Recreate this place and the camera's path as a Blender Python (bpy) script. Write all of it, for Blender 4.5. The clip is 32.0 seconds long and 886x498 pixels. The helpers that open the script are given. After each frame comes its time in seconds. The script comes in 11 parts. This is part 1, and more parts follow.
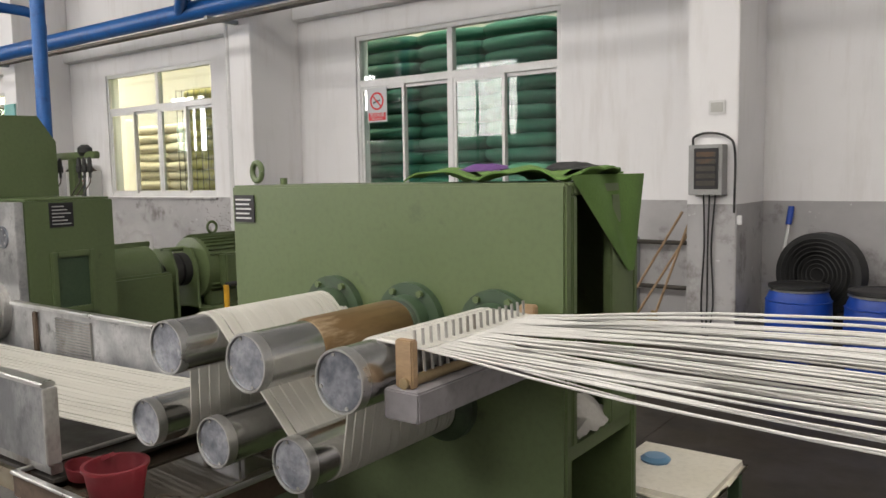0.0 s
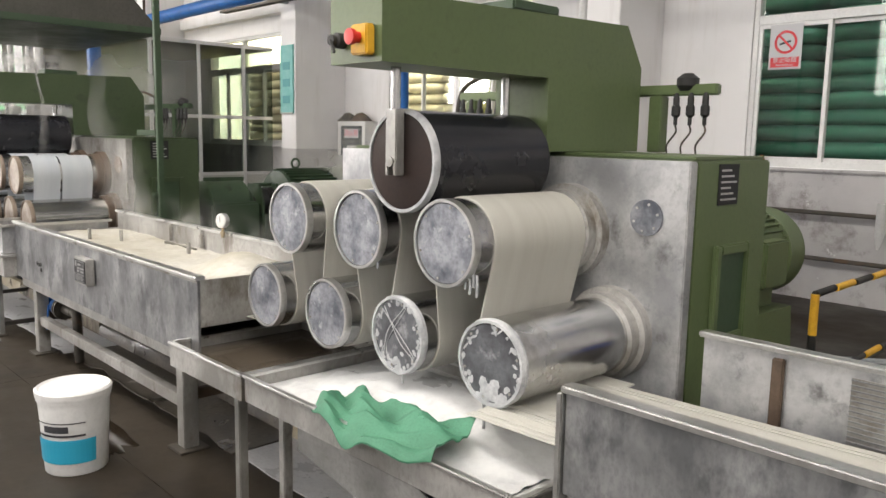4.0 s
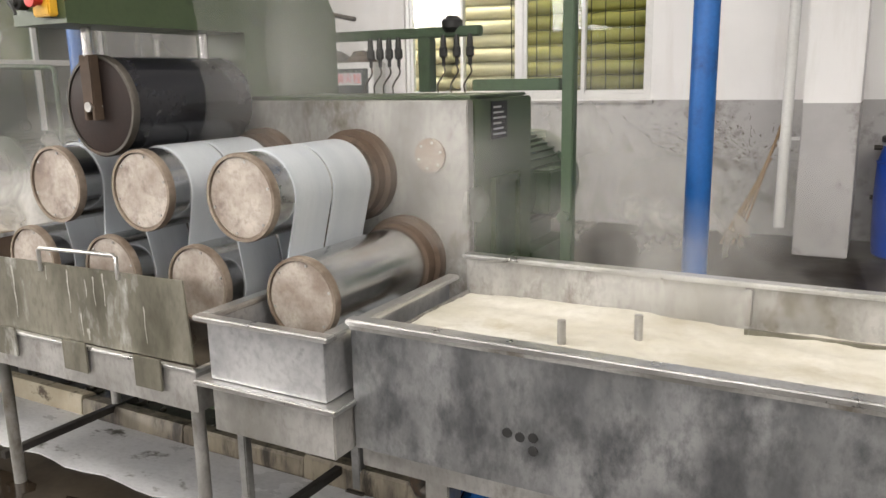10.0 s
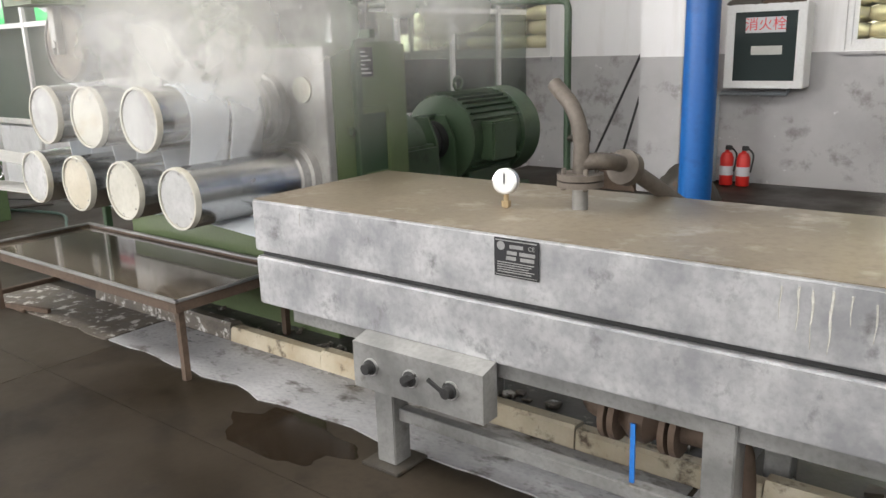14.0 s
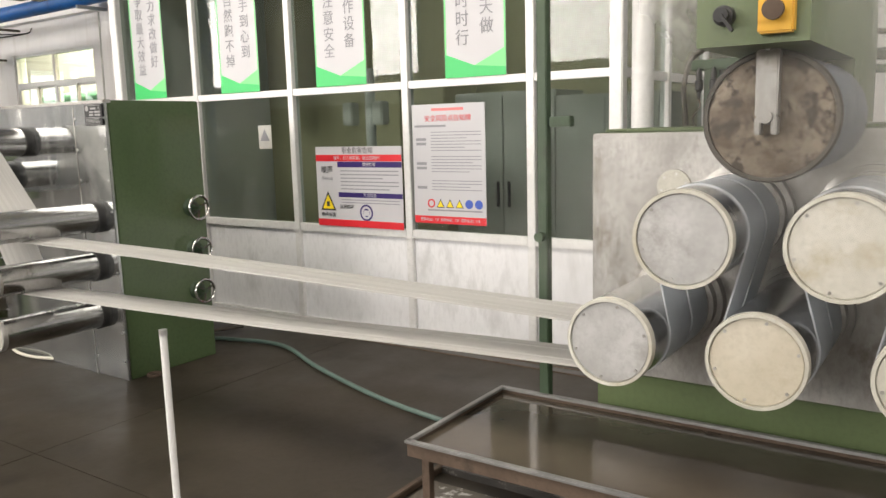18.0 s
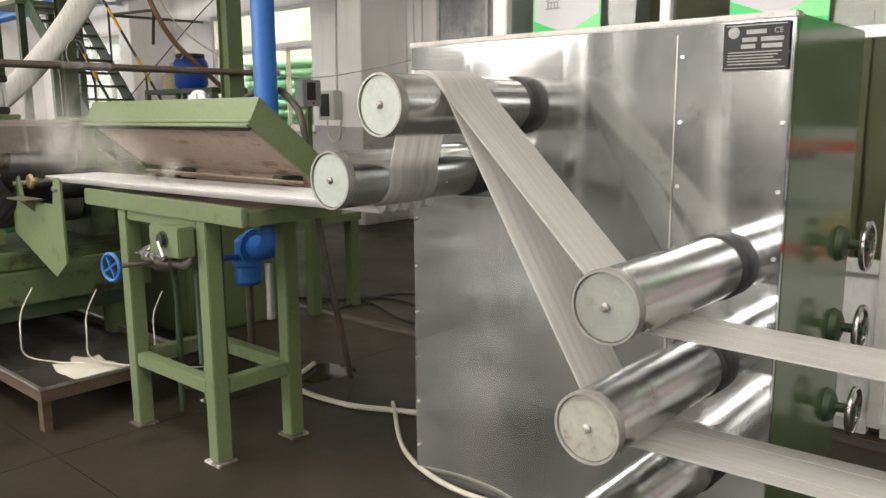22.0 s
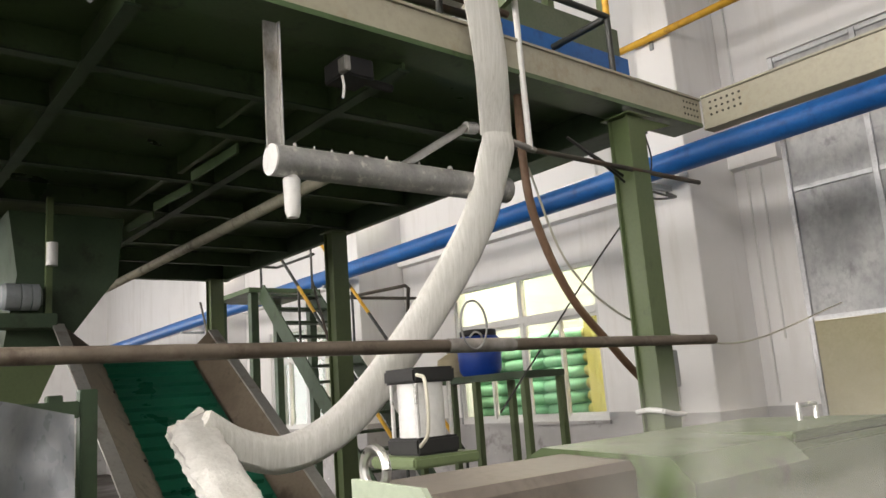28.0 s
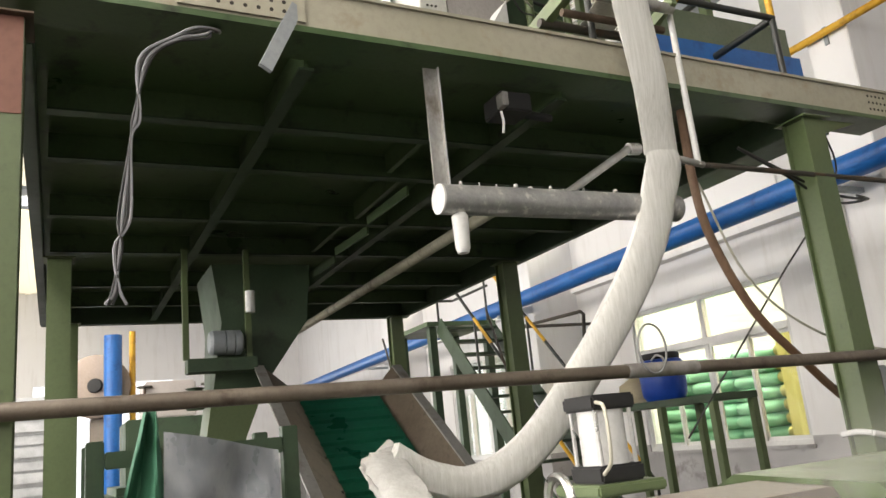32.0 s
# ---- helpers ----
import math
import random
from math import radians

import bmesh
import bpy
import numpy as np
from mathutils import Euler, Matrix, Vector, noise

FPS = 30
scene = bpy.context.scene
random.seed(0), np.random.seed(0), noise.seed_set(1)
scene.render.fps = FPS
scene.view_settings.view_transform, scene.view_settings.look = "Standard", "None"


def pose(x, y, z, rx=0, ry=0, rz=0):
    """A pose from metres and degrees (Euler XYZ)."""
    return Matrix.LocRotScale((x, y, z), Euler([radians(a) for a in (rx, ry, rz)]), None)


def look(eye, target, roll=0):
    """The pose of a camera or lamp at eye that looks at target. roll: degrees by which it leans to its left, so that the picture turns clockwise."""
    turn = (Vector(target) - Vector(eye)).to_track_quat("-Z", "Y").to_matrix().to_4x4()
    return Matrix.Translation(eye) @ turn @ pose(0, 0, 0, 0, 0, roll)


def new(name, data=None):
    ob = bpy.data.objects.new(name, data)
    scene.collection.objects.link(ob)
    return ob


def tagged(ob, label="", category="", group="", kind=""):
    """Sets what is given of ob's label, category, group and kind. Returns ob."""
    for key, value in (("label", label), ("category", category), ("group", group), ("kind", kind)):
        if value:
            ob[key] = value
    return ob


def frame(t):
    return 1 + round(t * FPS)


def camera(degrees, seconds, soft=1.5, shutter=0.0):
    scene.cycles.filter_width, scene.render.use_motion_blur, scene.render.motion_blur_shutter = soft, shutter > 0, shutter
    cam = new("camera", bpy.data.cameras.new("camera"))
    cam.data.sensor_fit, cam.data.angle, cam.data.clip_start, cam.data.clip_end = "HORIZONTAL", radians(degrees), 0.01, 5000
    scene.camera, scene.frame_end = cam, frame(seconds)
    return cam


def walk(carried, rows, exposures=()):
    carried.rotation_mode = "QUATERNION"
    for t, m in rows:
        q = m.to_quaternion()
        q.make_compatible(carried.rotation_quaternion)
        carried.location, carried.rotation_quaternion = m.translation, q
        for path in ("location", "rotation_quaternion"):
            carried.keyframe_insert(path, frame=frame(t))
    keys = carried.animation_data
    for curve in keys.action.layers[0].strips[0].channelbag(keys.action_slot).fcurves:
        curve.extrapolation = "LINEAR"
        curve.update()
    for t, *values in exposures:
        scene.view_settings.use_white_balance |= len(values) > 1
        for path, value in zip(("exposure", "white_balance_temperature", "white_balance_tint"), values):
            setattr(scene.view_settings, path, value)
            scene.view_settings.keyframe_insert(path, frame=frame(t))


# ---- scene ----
cam = camera(58.8, 32.0)
PATH = [
    (0, (1.228, 0.683, 1.565), (0.046, 2.285, 1.375), -1.0),
    (0.5, (0.895, 0.737, 1.554), (-0.453, 2.187, 1.273), -0.2),
    (1, (0.507, 0.708, 1.53), (-0.921, 2.064, 1.184), 0.1),
    (1.5, (0.168, 0.69, 1.529), (-1.309, 1.982, 1.142), -0.3),
    (2, (-0.249, 0.709, 1.528), (-1.802, 1.911, 1.148), -0.7),
    (2.5, (-0.654, 0.635, 1.521), (-2.247, 1.796, 1.185), -0.6),
    (4.5, (-2.329, 0.394, 1.517), (-3.706, 1.817, 1.232), 1.0),
    (5, (-2.784, 0.39, 1.51), (-4.125, 1.843, 1.217), 0.3),
    (5.5, (-3.237, 0.342, 1.493), (-4.554, 1.814, 1.182), -0.4),
    (6, (-3.662, 0.307, 1.512), (-4.954, 1.8, 1.192), -0.5),
    (6.5, (-4.103, 0.292, 1.512), (-5.354, 1.82, 1.194), -0.8),
    (7, (-4.498, 0.199, 1.502), (-5.689, 1.777, 1.197), -0.9),
    (7.5, (-4.87, 0.13, 1.531), (-5.955, 1.783, 1.235), -1.6),
    (8, (-5.248, 0.134, 1.525), (-6.239, 1.844, 1.218), -2.6),
    (8.5, (-5.593, 0.15, 1.516), (-6.449, 1.922, 1.159), -2.5),
    (9, (-5.904, 0.159, 1.527), (-6.655, 1.966, 1.117), -2.1),
    (9.5, (-6.219, 0.228, 1.516), (-7.04, 2.004, 1.099), -1.4),
    (10, (-6.564, 0.28, 1.529), (-7.513, 1.988, 1.103), -1.1),
    (10.5, (-6.974, 0.195, 1.515), (-7.983, 1.867, 1.08), -0.5),
    (11, (-7.346, 0.161, 1.475), (-8.384, 1.813, 1.036), -0.5),
    (11.5, (-7.756, 0.156, 1.491), (-8.8, 1.802, 1.041), -1.1),
    (12, (-8.174, 0.069, 1.49), (-9.199, 1.728, 1.048), -1.4),
    (12.5, (-8.567, 0.032, 1.463), (-9.581, 1.699, 1.026), -1.1),
    (13, (-8.987, 0.06, 1.455), (-10.101, 1.663, 1.018), -1.1),
    (13.5, (-9.405, 0.059, 1.448), (-10.573, 1.618, 0.996), -1.1),
    (14, (-9.829, 0.17, 1.438), (-11.023, 1.695, 0.936), -1.8),
    (14.5, (-10.261, 0.255, 1.421), (-11.49, 1.749, 0.913), -1.4),
    (16.5, (-11.941, 0.179, 1.482), (-13.014, 1.827, 1.114), -1.4),
    (17, (-12.326, 0.12, 1.486), (-13.422, 1.76, 1.154), -2.3),
    (17.5, (-12.704, 0.027, 1.474), (-13.81, 1.665, 1.171), -2.0),
    (18, (-13.098, -0.097, 1.494), (-14.211, 1.536, 1.186), -1.6),
    (18.5, (-13.544, -0.116, 1.476), (-14.721, 1.464, 1.13), -1.6),
    (19, (-13.993, -0.13, 1.465), (-15.235, 1.391, 1.089), -1.7),
    (19.5, (-14.43, -0.111, 1.489), (-15.672, 1.411, 1.117), -1.9),
    (20, (-14.878, 0.008, 1.501), (-16.105, 1.544, 1.133), -2.6),
    (20.5, (-15.305, 0.1, 1.485), (-16.54, 1.631, 1.126), -1.9),
    (21, (-15.742, 0.224, 1.481), (-16.981, 1.751, 1.12), -1.1),
    (21.5, (-16.188, 0.395, 1.456), (-17.459, 1.893, 1.085), -0.6),
    (22, (-16.626, 0.469, 1.448), (-17.933, 1.944, 1.106), -0.4),
    (22.5, (-17.047, 0.547, 1.488), (-18.287, 2.086, 1.179), -0.6),
    (23, (-17.467, 0.667, 1.495), (-18.705, 2.202, 1.159), -1.1),
    (23.5, (-17.855, 0.708, 1.494), (-19.088, 2.236, 1.113), -0.5),
    (24, (-18.215, 0.77, 1.537), (-19.427, 2.318, 1.171), -0.4),
    (24.5, (-18.581, 0.901, 1.522), (-19.839, 2.413, 1.16), -0.8),
    (25, (-18.934, 0.943, 1.513), (-20.283, 2.37, 1.133), -0.4),
    (25.5, (-19.256, 0.909, 1.541), (-20.68, 2.269, 1.19), -0.7),
    (27.5, (-20.003, 0.921, 1.583), (-21.603, 2.118, 1.677), -2.5),
    (28, (-20.005, 0.945, 1.603), (-21.526, 2.19, 1.968), -4.3),
    (28.5, (-19.986, 0.935, 1.608), (-21.428, 2.192, 2.191), -6.8),
    (29, (-19.983, 0.928, 1.616), (-21.355, 2.173, 2.372), -9.4),
    (29.5, (-19.979, 0.923, 1.613), (-21.292, 2.123, 2.529), -11.0),
    (30, (-19.976, 0.913, 1.609), (-21.289, 2.053, 2.597), -11.1),
    (30.5, (-19.969, 0.906, 1.605), (-21.366, 1.987, 2.544), -9.8),
    (31, (-19.966, 0.91, 1.61), (-21.496, 1.924, 2.403), -8.3),
    (31.5, (-19.976, 0.922, 1.61), (-21.628, 1.861, 2.233), -7.0),
    (32, (-19.961, 0.926, 1.602), (-21.695, 1.803, 2.074), -5.8),
]
walk(cam, [(t, look(eye, target, roll)) for t, eye, target, roll in PATH],
     [(0.0, -0.30, 6600, 12), (0.9, -0.10, 6600, 12), (2.0, -0.06, 6600, 12), (9.0, -0.15, 6680, 12), (12.0, 0.14, 6500, 11), (13.0, 0.08, 6430, 11), (14.0, 0.08, 6350, 11), (17.0, -0.24, 6850, 12), (18.0, -0.36, 6850, 12), (20.0, -0.44, 6850, 12), (23.0, -0.56, 6850, 12), (25.5, -0.54, 6850, 12), (28.0, -0.48, 6800, 12), (30.0, -0.30, 6800, 12), (32.0, -0.30, 6800, 11)])

# ---- world, sun and daylight ----
world = bpy.data.worlds.new("sky")
scene.world = world
world.use_nodes = True
wn = world.node_tree.nodes
sky = wn.new("ShaderNodeTexSky")
sky.sky_type, sky.sun_disc = "NISHITA", False
sky.sun_elevation, sky.sun_rotation = radians(48), radians(200)
world.node_tree.links.new(sky.outputs[0], wn["Background"].inputs[0])
wn["Background"].inputs[1].default_value = 0.12
sun = new("sun", bpy.data.lights.new("sun", "SUN"))
sun.data.energy, sun.data.angle, sun.data.color = 1.5, radians(12), (1.0, 0.96, 0.9)
sun.rotation_euler = Euler((radians(42), 0, radians(-20)))


def daylight(name, x, y, z, sx, sy, power, rx=0.0, color=(1.0, 0.98, 0.95)):
    """Daylight that enters through an opening of the roof or a wall; also the store's added fill."""
    ob = new(name, bpy.data.lights.new(name, "AREA"))
    ob.data.shape, ob.data.size, ob.data.size_y = "RECTANGLE", sx, sy
    ob.data.energy, ob.data.color = power, color
    ob.matrix_basis = pose(x, y, z, rx, 0, 0)
    return ob


for sx_ in (-38.0, -30.0, -22.0, -14.0, -6.0, 2.0):
    daylight("skylight_daylight", sx_, -0.8, 6.80, 7.6, 2.6, (590 if sx_ > -12 else 420) if sx_ > -20 else 740, 0, (1.0, 0.965, 0.92))
for sx_ in (-33, -27, -21, -15, -9, -3):
    daylight("window_daylight", sx_, -8.9, 4.3, 2.6, 2.7, 800 if sx_ < -20 else 285, 90, (1.0, 0.97, 0.94))
# Added fill lamps under the closed store roof, tuned stack by stack.
for sx_, power, tint in ((-4.2, 45, (0.95, 1.0, 0.92)), (-8.7, 70, (1.0, 0.95, 0.75)), (-11.6, 200, (1.0, 0.9, 0.68)), (-16.0, 22, (1.0, 0.92, 0.72)), (-22.3, 620, (1.0, 0.88, 0.66)), (-27.5, 300, (1.0, 0.98, 0.85)), (-33.4, 300, (1.0, 0.95, 0.75))):
    daylight("store_fill_light", sx_, 8.72, 4.9, 2.4, 0.36, power, 0, tint)
    daylight("store_fill_light", sx_, 11.2, 4.9, 2.4, 1.5, power, 0, tint)
for sy_ in (-2.55, 2.25):
    lamp_ = daylight("gate_daylight", -46.3, sy_, 2.4, 3.4, 3.6, 260, 0, (0.95, 0.98, 1.0))
    lamp_.matrix_basis = pose(-46.3, sy_, 2.4, 0, -90, 0)

# ---- materials ----
def nodes_of(name):
    m = bpy.data.materials.new(name)
    m.use_nodes = True
    return m, m.node_tree.nodes, m.node_tree.links, m.node_tree.nodes["Principled BSDF"]


def noise_node(nt, ln, vec, scale, detail=4.0, rough=0.6, stretch=None):
    n = nt.new("ShaderNodeTexNoise")
    n.inputs["Scale"].default_value, n.inputs["Detail"].default_value, n.inputs["Roughness"].default_value = scale, detail, rough
    if stretch:
        mp = nt.new("ShaderNodeMapping")
        mp.inputs["Scale"].default_value = stretch
        ln.new(vec, mp.inputs["Vector"])
        vec = mp.outputs[0]
    ln.new(vec, n.inputs["Vector"])
    return n.outputs["Fac"]


def ramp(nt, ln, fac, lo, hi):
    r = nt.new("ShaderNodeMapRange")
    r.inputs["From Min"].default_value, r.inputs["From Max"].default_value = lo, hi
    ln.new(fac, r.inputs["Value"])
    return r.outputs[0]


def mix(nt, ln, fac, a, b):
    m = nt.new("ShaderNodeMix")
    m.data_type = "RGBA"
    for sock, v in ((m.inputs["Factor"], fac), (m.inputs["A"], a), (m.inputs["B"], b)):
        if isinstance(v, (tuple, list)):
            sock.default_value = (*v, 1)
        elif isinstance(v, float):
            sock.default_value = v
        else:
            ln.new(v, sock)
    return m.outputs["Result"]


def mul(nt, ln, a, b):
    m = nt.new("ShaderNodeMath")
    m.operation = "MULTIPLY"
    for sock, v in zip(m.inputs, (a, b)):
        if isinstance(v, float):
            sock.default_value = v
        else:
            ln.new(v, sock)
    return m.outputs[0]


def surface(name, c1, c2, rough=0.5, metal=0.0, big=2.0, fine=40.0, spots=None, bump=0.1, rough2=None, stretch=None,
            band=(0.35, 0.65), spot_band=(0.55, 0.7), random_tone=0.0, spot_scale=6.0, gloss=0.5):
    """Two tones blended by a large noise, fine grain, optional stains or wear of a third tone."""
    m, nt, ln, bsdf = nodes_of(name)
    vec = nt.new("ShaderNodeNewGeometry").outputs["Position"]
    a = noise_node(nt, ln, vec, big, 5, 0.6, stretch)
    f = noise_node(nt, ln, vec, fine, 3, 0.6, stretch)
    col = mix(nt, ln, ramp(nt, ln, a, *band), c1, c2)
    dark = tuple(v * 0.82 for v in c1)
    col = mix(nt, ln, mul(nt, ln, ramp(nt, ln, f, 0.45, 0.75), 0.5), col, dark)
    rg = ramp(nt, ln, a, 0.3, 0.7)
    if spots:
        s = ramp(nt, ln, noise_node(nt, ln, vec, spot_scale, 6, 0.65, stretch), *spot_band)
        col = mix(nt, ln, s, col, spots)
    if random_tone:
        info = nt.new("ShaderNodeObjectInfo").outputs["Random"]
        col = mix(nt, ln, mul(nt, ln, info, random_tone), col, tuple(v * 0.5 for v in c1))
    ln.new(col, bsdf.inputs["Base Color"])
    mr = nt.new("ShaderNodeMapRange")
    mr.inputs["To Min"].default_value, mr.inputs["To Max"].default_value = rough, rough2 if rough2 is not None else min(1.0, rough + 0.15)
    ln.new(rg, mr.inputs["Value"])
    ln.new(mr.outputs[0], bsdf.inputs["Roughness"])
    bsdf.inputs["Metallic"].default_value = metal
    bsdf.inputs["Specular IOR Level"].default_value = gloss
    if bump:
        b = nt.new("ShaderNodeBump")
        b.inputs["Strength"].default_value, b.inputs["Distance"].default_value = bump, 0.004
        ln.new(f, b.inputs["Height"])
        ln.new(b.outputs[0], bsdf.inputs["Normal"])
    return m


def plaster(name, upper, lower, split):
    """White plaster with a grey painted dado below split metres, scuffed and stained."""
    m, nt, ln, bsdf = nodes_of(name)
    vec = nt.new("ShaderNodeNewGeometry").outputs["Position"]
    sep = nt.new("ShaderNodeSeparateXYZ")
    ln.new(vec, sep.inputs[0])
    a = noise_node(nt, ln, vec, 1.1, 5, 0.6)
    streak = noise_node(nt, ln, vec, 5.0, 5, 0.65, (1, 1, 0.12))
    f = noise_node(nt, ln, vec, 60, 3)
    chips = noise_node(nt, ln, vec, 9.0, 6, 0.7)
    low = mix(nt, ln, ramp(nt, ln, a, 0.4, 0.65), lower, tuple(v * 0.8 for v in lower))
    low = mix(nt, ln, ramp(nt, ln, chips, 0.665, 0.70), low, (0.62, 0.62, 0.62))
    low = mix(nt, ln, mul(nt, ln, ramp(nt, ln, noise_node(nt, ln, vec, 3.2, 6, 0.7), 0.54, 0.70), 0.72), low, (0.12, 0.105, 0.092))
    up = mix(nt, ln, mul(nt, ln, ramp(nt, ln, streak, 0.52, 0.76), 0.40), upper, (0.56, 0.53, 0.49))
    up = mix(nt, ln, mul(nt, ln, ramp(nt, ln, a, 0.5, 0.75), 0.3), up, tuple(v * 0.8 for v in upper))
    edge = nt.new("ShaderNodeMath")
    edge.operation = "LESS_THAN"
    wob = nt.new("ShaderNodeMath")
    wob.operation = "MULTIPLY_ADD"
    ln.new(a, wob.inputs[0])
    wob.inputs[1].default_value = 0.02
    ln.new(sep.outputs[2], wob.inputs[2])
    ln.new(wob.outputs[0], edge.inputs[0])
    edge.inputs[1].default_value = split
    ln.new(mix(nt, ln, edge.outputs[0], up, low), bsdf.inputs["Base Color"])
    bsdf.inputs["Roughness"].default_value = 0.75
    b = nt.new("ShaderNodeBump")
    b.inputs["Strength"].default_value, b.inputs["Distance"].default_value = 0.15, 0.004
    ln.new(f, b.inputs["Height"])
    ln.new(b.outputs[0], bsdf.inputs["Normal"])
    return m


def plain(name, color, rough=0.5, metal=0.0, glow=0.0):
    m, nt, ln, bsdf = nodes_of(name)
    bsdf.inputs["Base Color"].default_value = (*color, 1)
    bsdf.inputs["Roughness"].default_value, bsdf.inputs["Metallic"].default_value = rough, metal
    if glow:
        bsdf.inputs["Emission Color"].default_value = (*color, 1)
        bsdf.inputs["Emission Strength"].default_value = glow
    return m


def glass_mat(name, tint=(0.9, 0.95, 0.93), rough=0.02, clear=0.86, grazing=0.17):
    """A thin pane: mostly clear, with a mirror gloss that grows at grazing angles."""
    m, nt, ln, bsdf = nodes_of(name)
    out = nt["Material Output"]
    tr = nt.new("ShaderNodeBsdfTransparent")
    tr.inputs[0].default_value = (*tint, 1)
    gl = nt.new("ShaderNodeBsdfGlossy")
    gl.inputs["Roughness"].default_value = rough
    lw = nt.new("ShaderNodeLayerWeight")
    lw.inputs[0].default_value = 0.35
    fr = nt.new("ShaderNodeMapRange")
    fr.inputs["To Min"].default_value, fr.inputs["To Max"].default_value = 1 - clear - 0.115, grazing
    ln.new(lw.outputs["Facing"], fr.inputs["Value"])
    mx = nt.new("ShaderNodeMixShader")
    ln.new(fr.outputs[0], mx.inputs[0])
    ln.new(tr.outputs[0], mx.inputs[1])
    ln.new(gl.outputs[0], mx.inputs[2])
    ln.new(mx.outputs[0], out.inputs["Surface"])
    return m


PLASTER = plaster("white_plaster_grey_dado", (0.80, 0.79, 0.79), (0.43, 0.42, 0.42), 1.28)
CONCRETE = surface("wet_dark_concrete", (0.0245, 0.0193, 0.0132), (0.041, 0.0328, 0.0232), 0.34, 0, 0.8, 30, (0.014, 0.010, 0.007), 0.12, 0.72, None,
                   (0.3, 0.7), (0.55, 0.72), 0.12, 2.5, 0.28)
# Darker copy of the wet floor concrete, with dimmer light put into its colour.
CONCRETE_DIM = surface("wet_brown_concrete_dimmed", (0.0180, 0.0137, 0.0090), (0.033, 0.0253, 0.0170), 0.26, 0, 0.9, 30, (0.008, 0.0058, 0.004), 0.12, 0.70, None,
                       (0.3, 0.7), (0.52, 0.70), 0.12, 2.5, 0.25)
GREEN = surface("olive_green_paint", (0.082, 0.115, 0.047), (0.10, 0.136, 0.057), 0.38, 0, 1.5, 50, (0.045, 0.065, 0.03), 0.08, 0.5, None, (0.3, 0.7), (0.63, 0.8))
GREEN_DARK = surface("dark_green_machine_paint", (0.028, 0.055, 0.028), (0.045, 0.075, 0.038), 0.4, 0, 3, 50, (0.018, 0.022, 0.015), 0.12, 0.6, None, (0.3, 0.7), (0.55, 0.75))
GREEN_LIGHT = surface("light_green_paint", (0.122, 0.162, 0.076), (0.142, 0.188, 0.09), 0.4, 0, 2, 50, (0.085, 0.10, 0.05), 0.08, 0.55, None, (0.3, 0.7), (0.60, 0.74))
STEEL_BLOTCH = surface("blotched_stainless", (0.215, 0.222, 0.232), (0.40, 0.405, 0.41), 0.30, 0.75, 5, 60, (0.135, 0.14, 0.148), 0.06, 0.5, (1.3, 1.3, 0.75), (0.36, 0.62), (0.5, 0.68), 0, 7)
STEEL_DULL = surface("dull_wet_stainless", (0.28, 0.272, 0.255), (0.47, 0.462, 0.445), 0.33, 0.6, 4, 60, (0.14, 0.115, 0.085), 0.08, 0.55, (1, 1, 0.6), (0.38, 0.62), (0.54, 0.72), 0, 6)
STEEL_SHEET = surface("polished_steel_sheet", (0.30, 0.30, 0.30), (0.42, 0.418, 0.415), 0.24, 0.65, 1.5, 25, (0.23, 0.225, 0.22), 0.006, 0.36, (1, 1, 0.25), (0.3, 0.7), (0.55, 0.75), 0, 3)
STEEL_EDGE = surface("bright_steel_edge", (0.55, 0.55, 0.54), (0.68, 0.68, 0.67), 0.25, 0.95, 8, 80, None, 0.04, 0.4)
STEEL_STAIN = surface("stained_splash_sheet", (0.085, 0.080, 0.058), (0.23, 0.218, 0.175), 0.38, 0.35, 4, 40, (0.44, 0.44, 0.41), 0.12, 0.6, (1.4, 1.4, 0.6), (0.34, 0.66), (0.57, 0.70), 0, 5)
CHROME = surface("polished_roller_chrome", (0.50, 0.50, 0.50), (0.62, 0.62, 0.615), 0.16, 1.0, 3, 40, (0.40, 0.39, 0.38), 0.04, 0.30)
DISC = surface("roller_end_disc", (0.10, 0.11, 0.135), (0.37, 0.38, 0.415), 0.4, 0.6, 9, 60, (0.50, 0.51, 0.53), 0.06, 0.55, None, (0.35, 0.6), (0.6, 0.7), 0, 14)
DISC_RUST = surface("rust_filmed_disc", (0.25, 0.20, 0.165), (0.50, 0.455, 0.405), 0.45, 0.3, 7, 60, (0.155, 0.115, 0.10), 0.1, 0.65, None, (0.34, 0.64), (0.56, 0.70), 0, 6)
DISC_CREAM = surface("cream_painted_disc", (0.43, 0.415, 0.355), (0.54, 0.53, 0.475), 0.45, 0.1, 5, 50, (0.38, 0.34, 0.25), 0.05, 0.6)
DISC_PALE = surface("pale_lacquered_disc", (0.34, 0.39, 0.37), (0.43, 0.47, 0.435), 0.4, 0.1, 5, 50, (0.35, 0.20, 0.10), 0.04, 0.5, None, (0.3, 0.7), (0.68, 0.76), 0, 6)
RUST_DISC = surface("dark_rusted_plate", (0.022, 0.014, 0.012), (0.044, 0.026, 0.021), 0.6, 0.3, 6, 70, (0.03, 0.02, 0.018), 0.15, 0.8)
RUBBER = surface("black_rubber_roll", (0.012, 0.013, 0.016), (0.02, 0.02, 0.024), 0.16, 0, 4, 60, None, 0.02, 0.3)
RUBBER_BLUE = surface("blue_grey_rubber_roll", (0.06, 0.075, 0.11), (0.085, 0.10, 0.14), 0.35, 0, 4, 60, None, 0.05, 0.5)
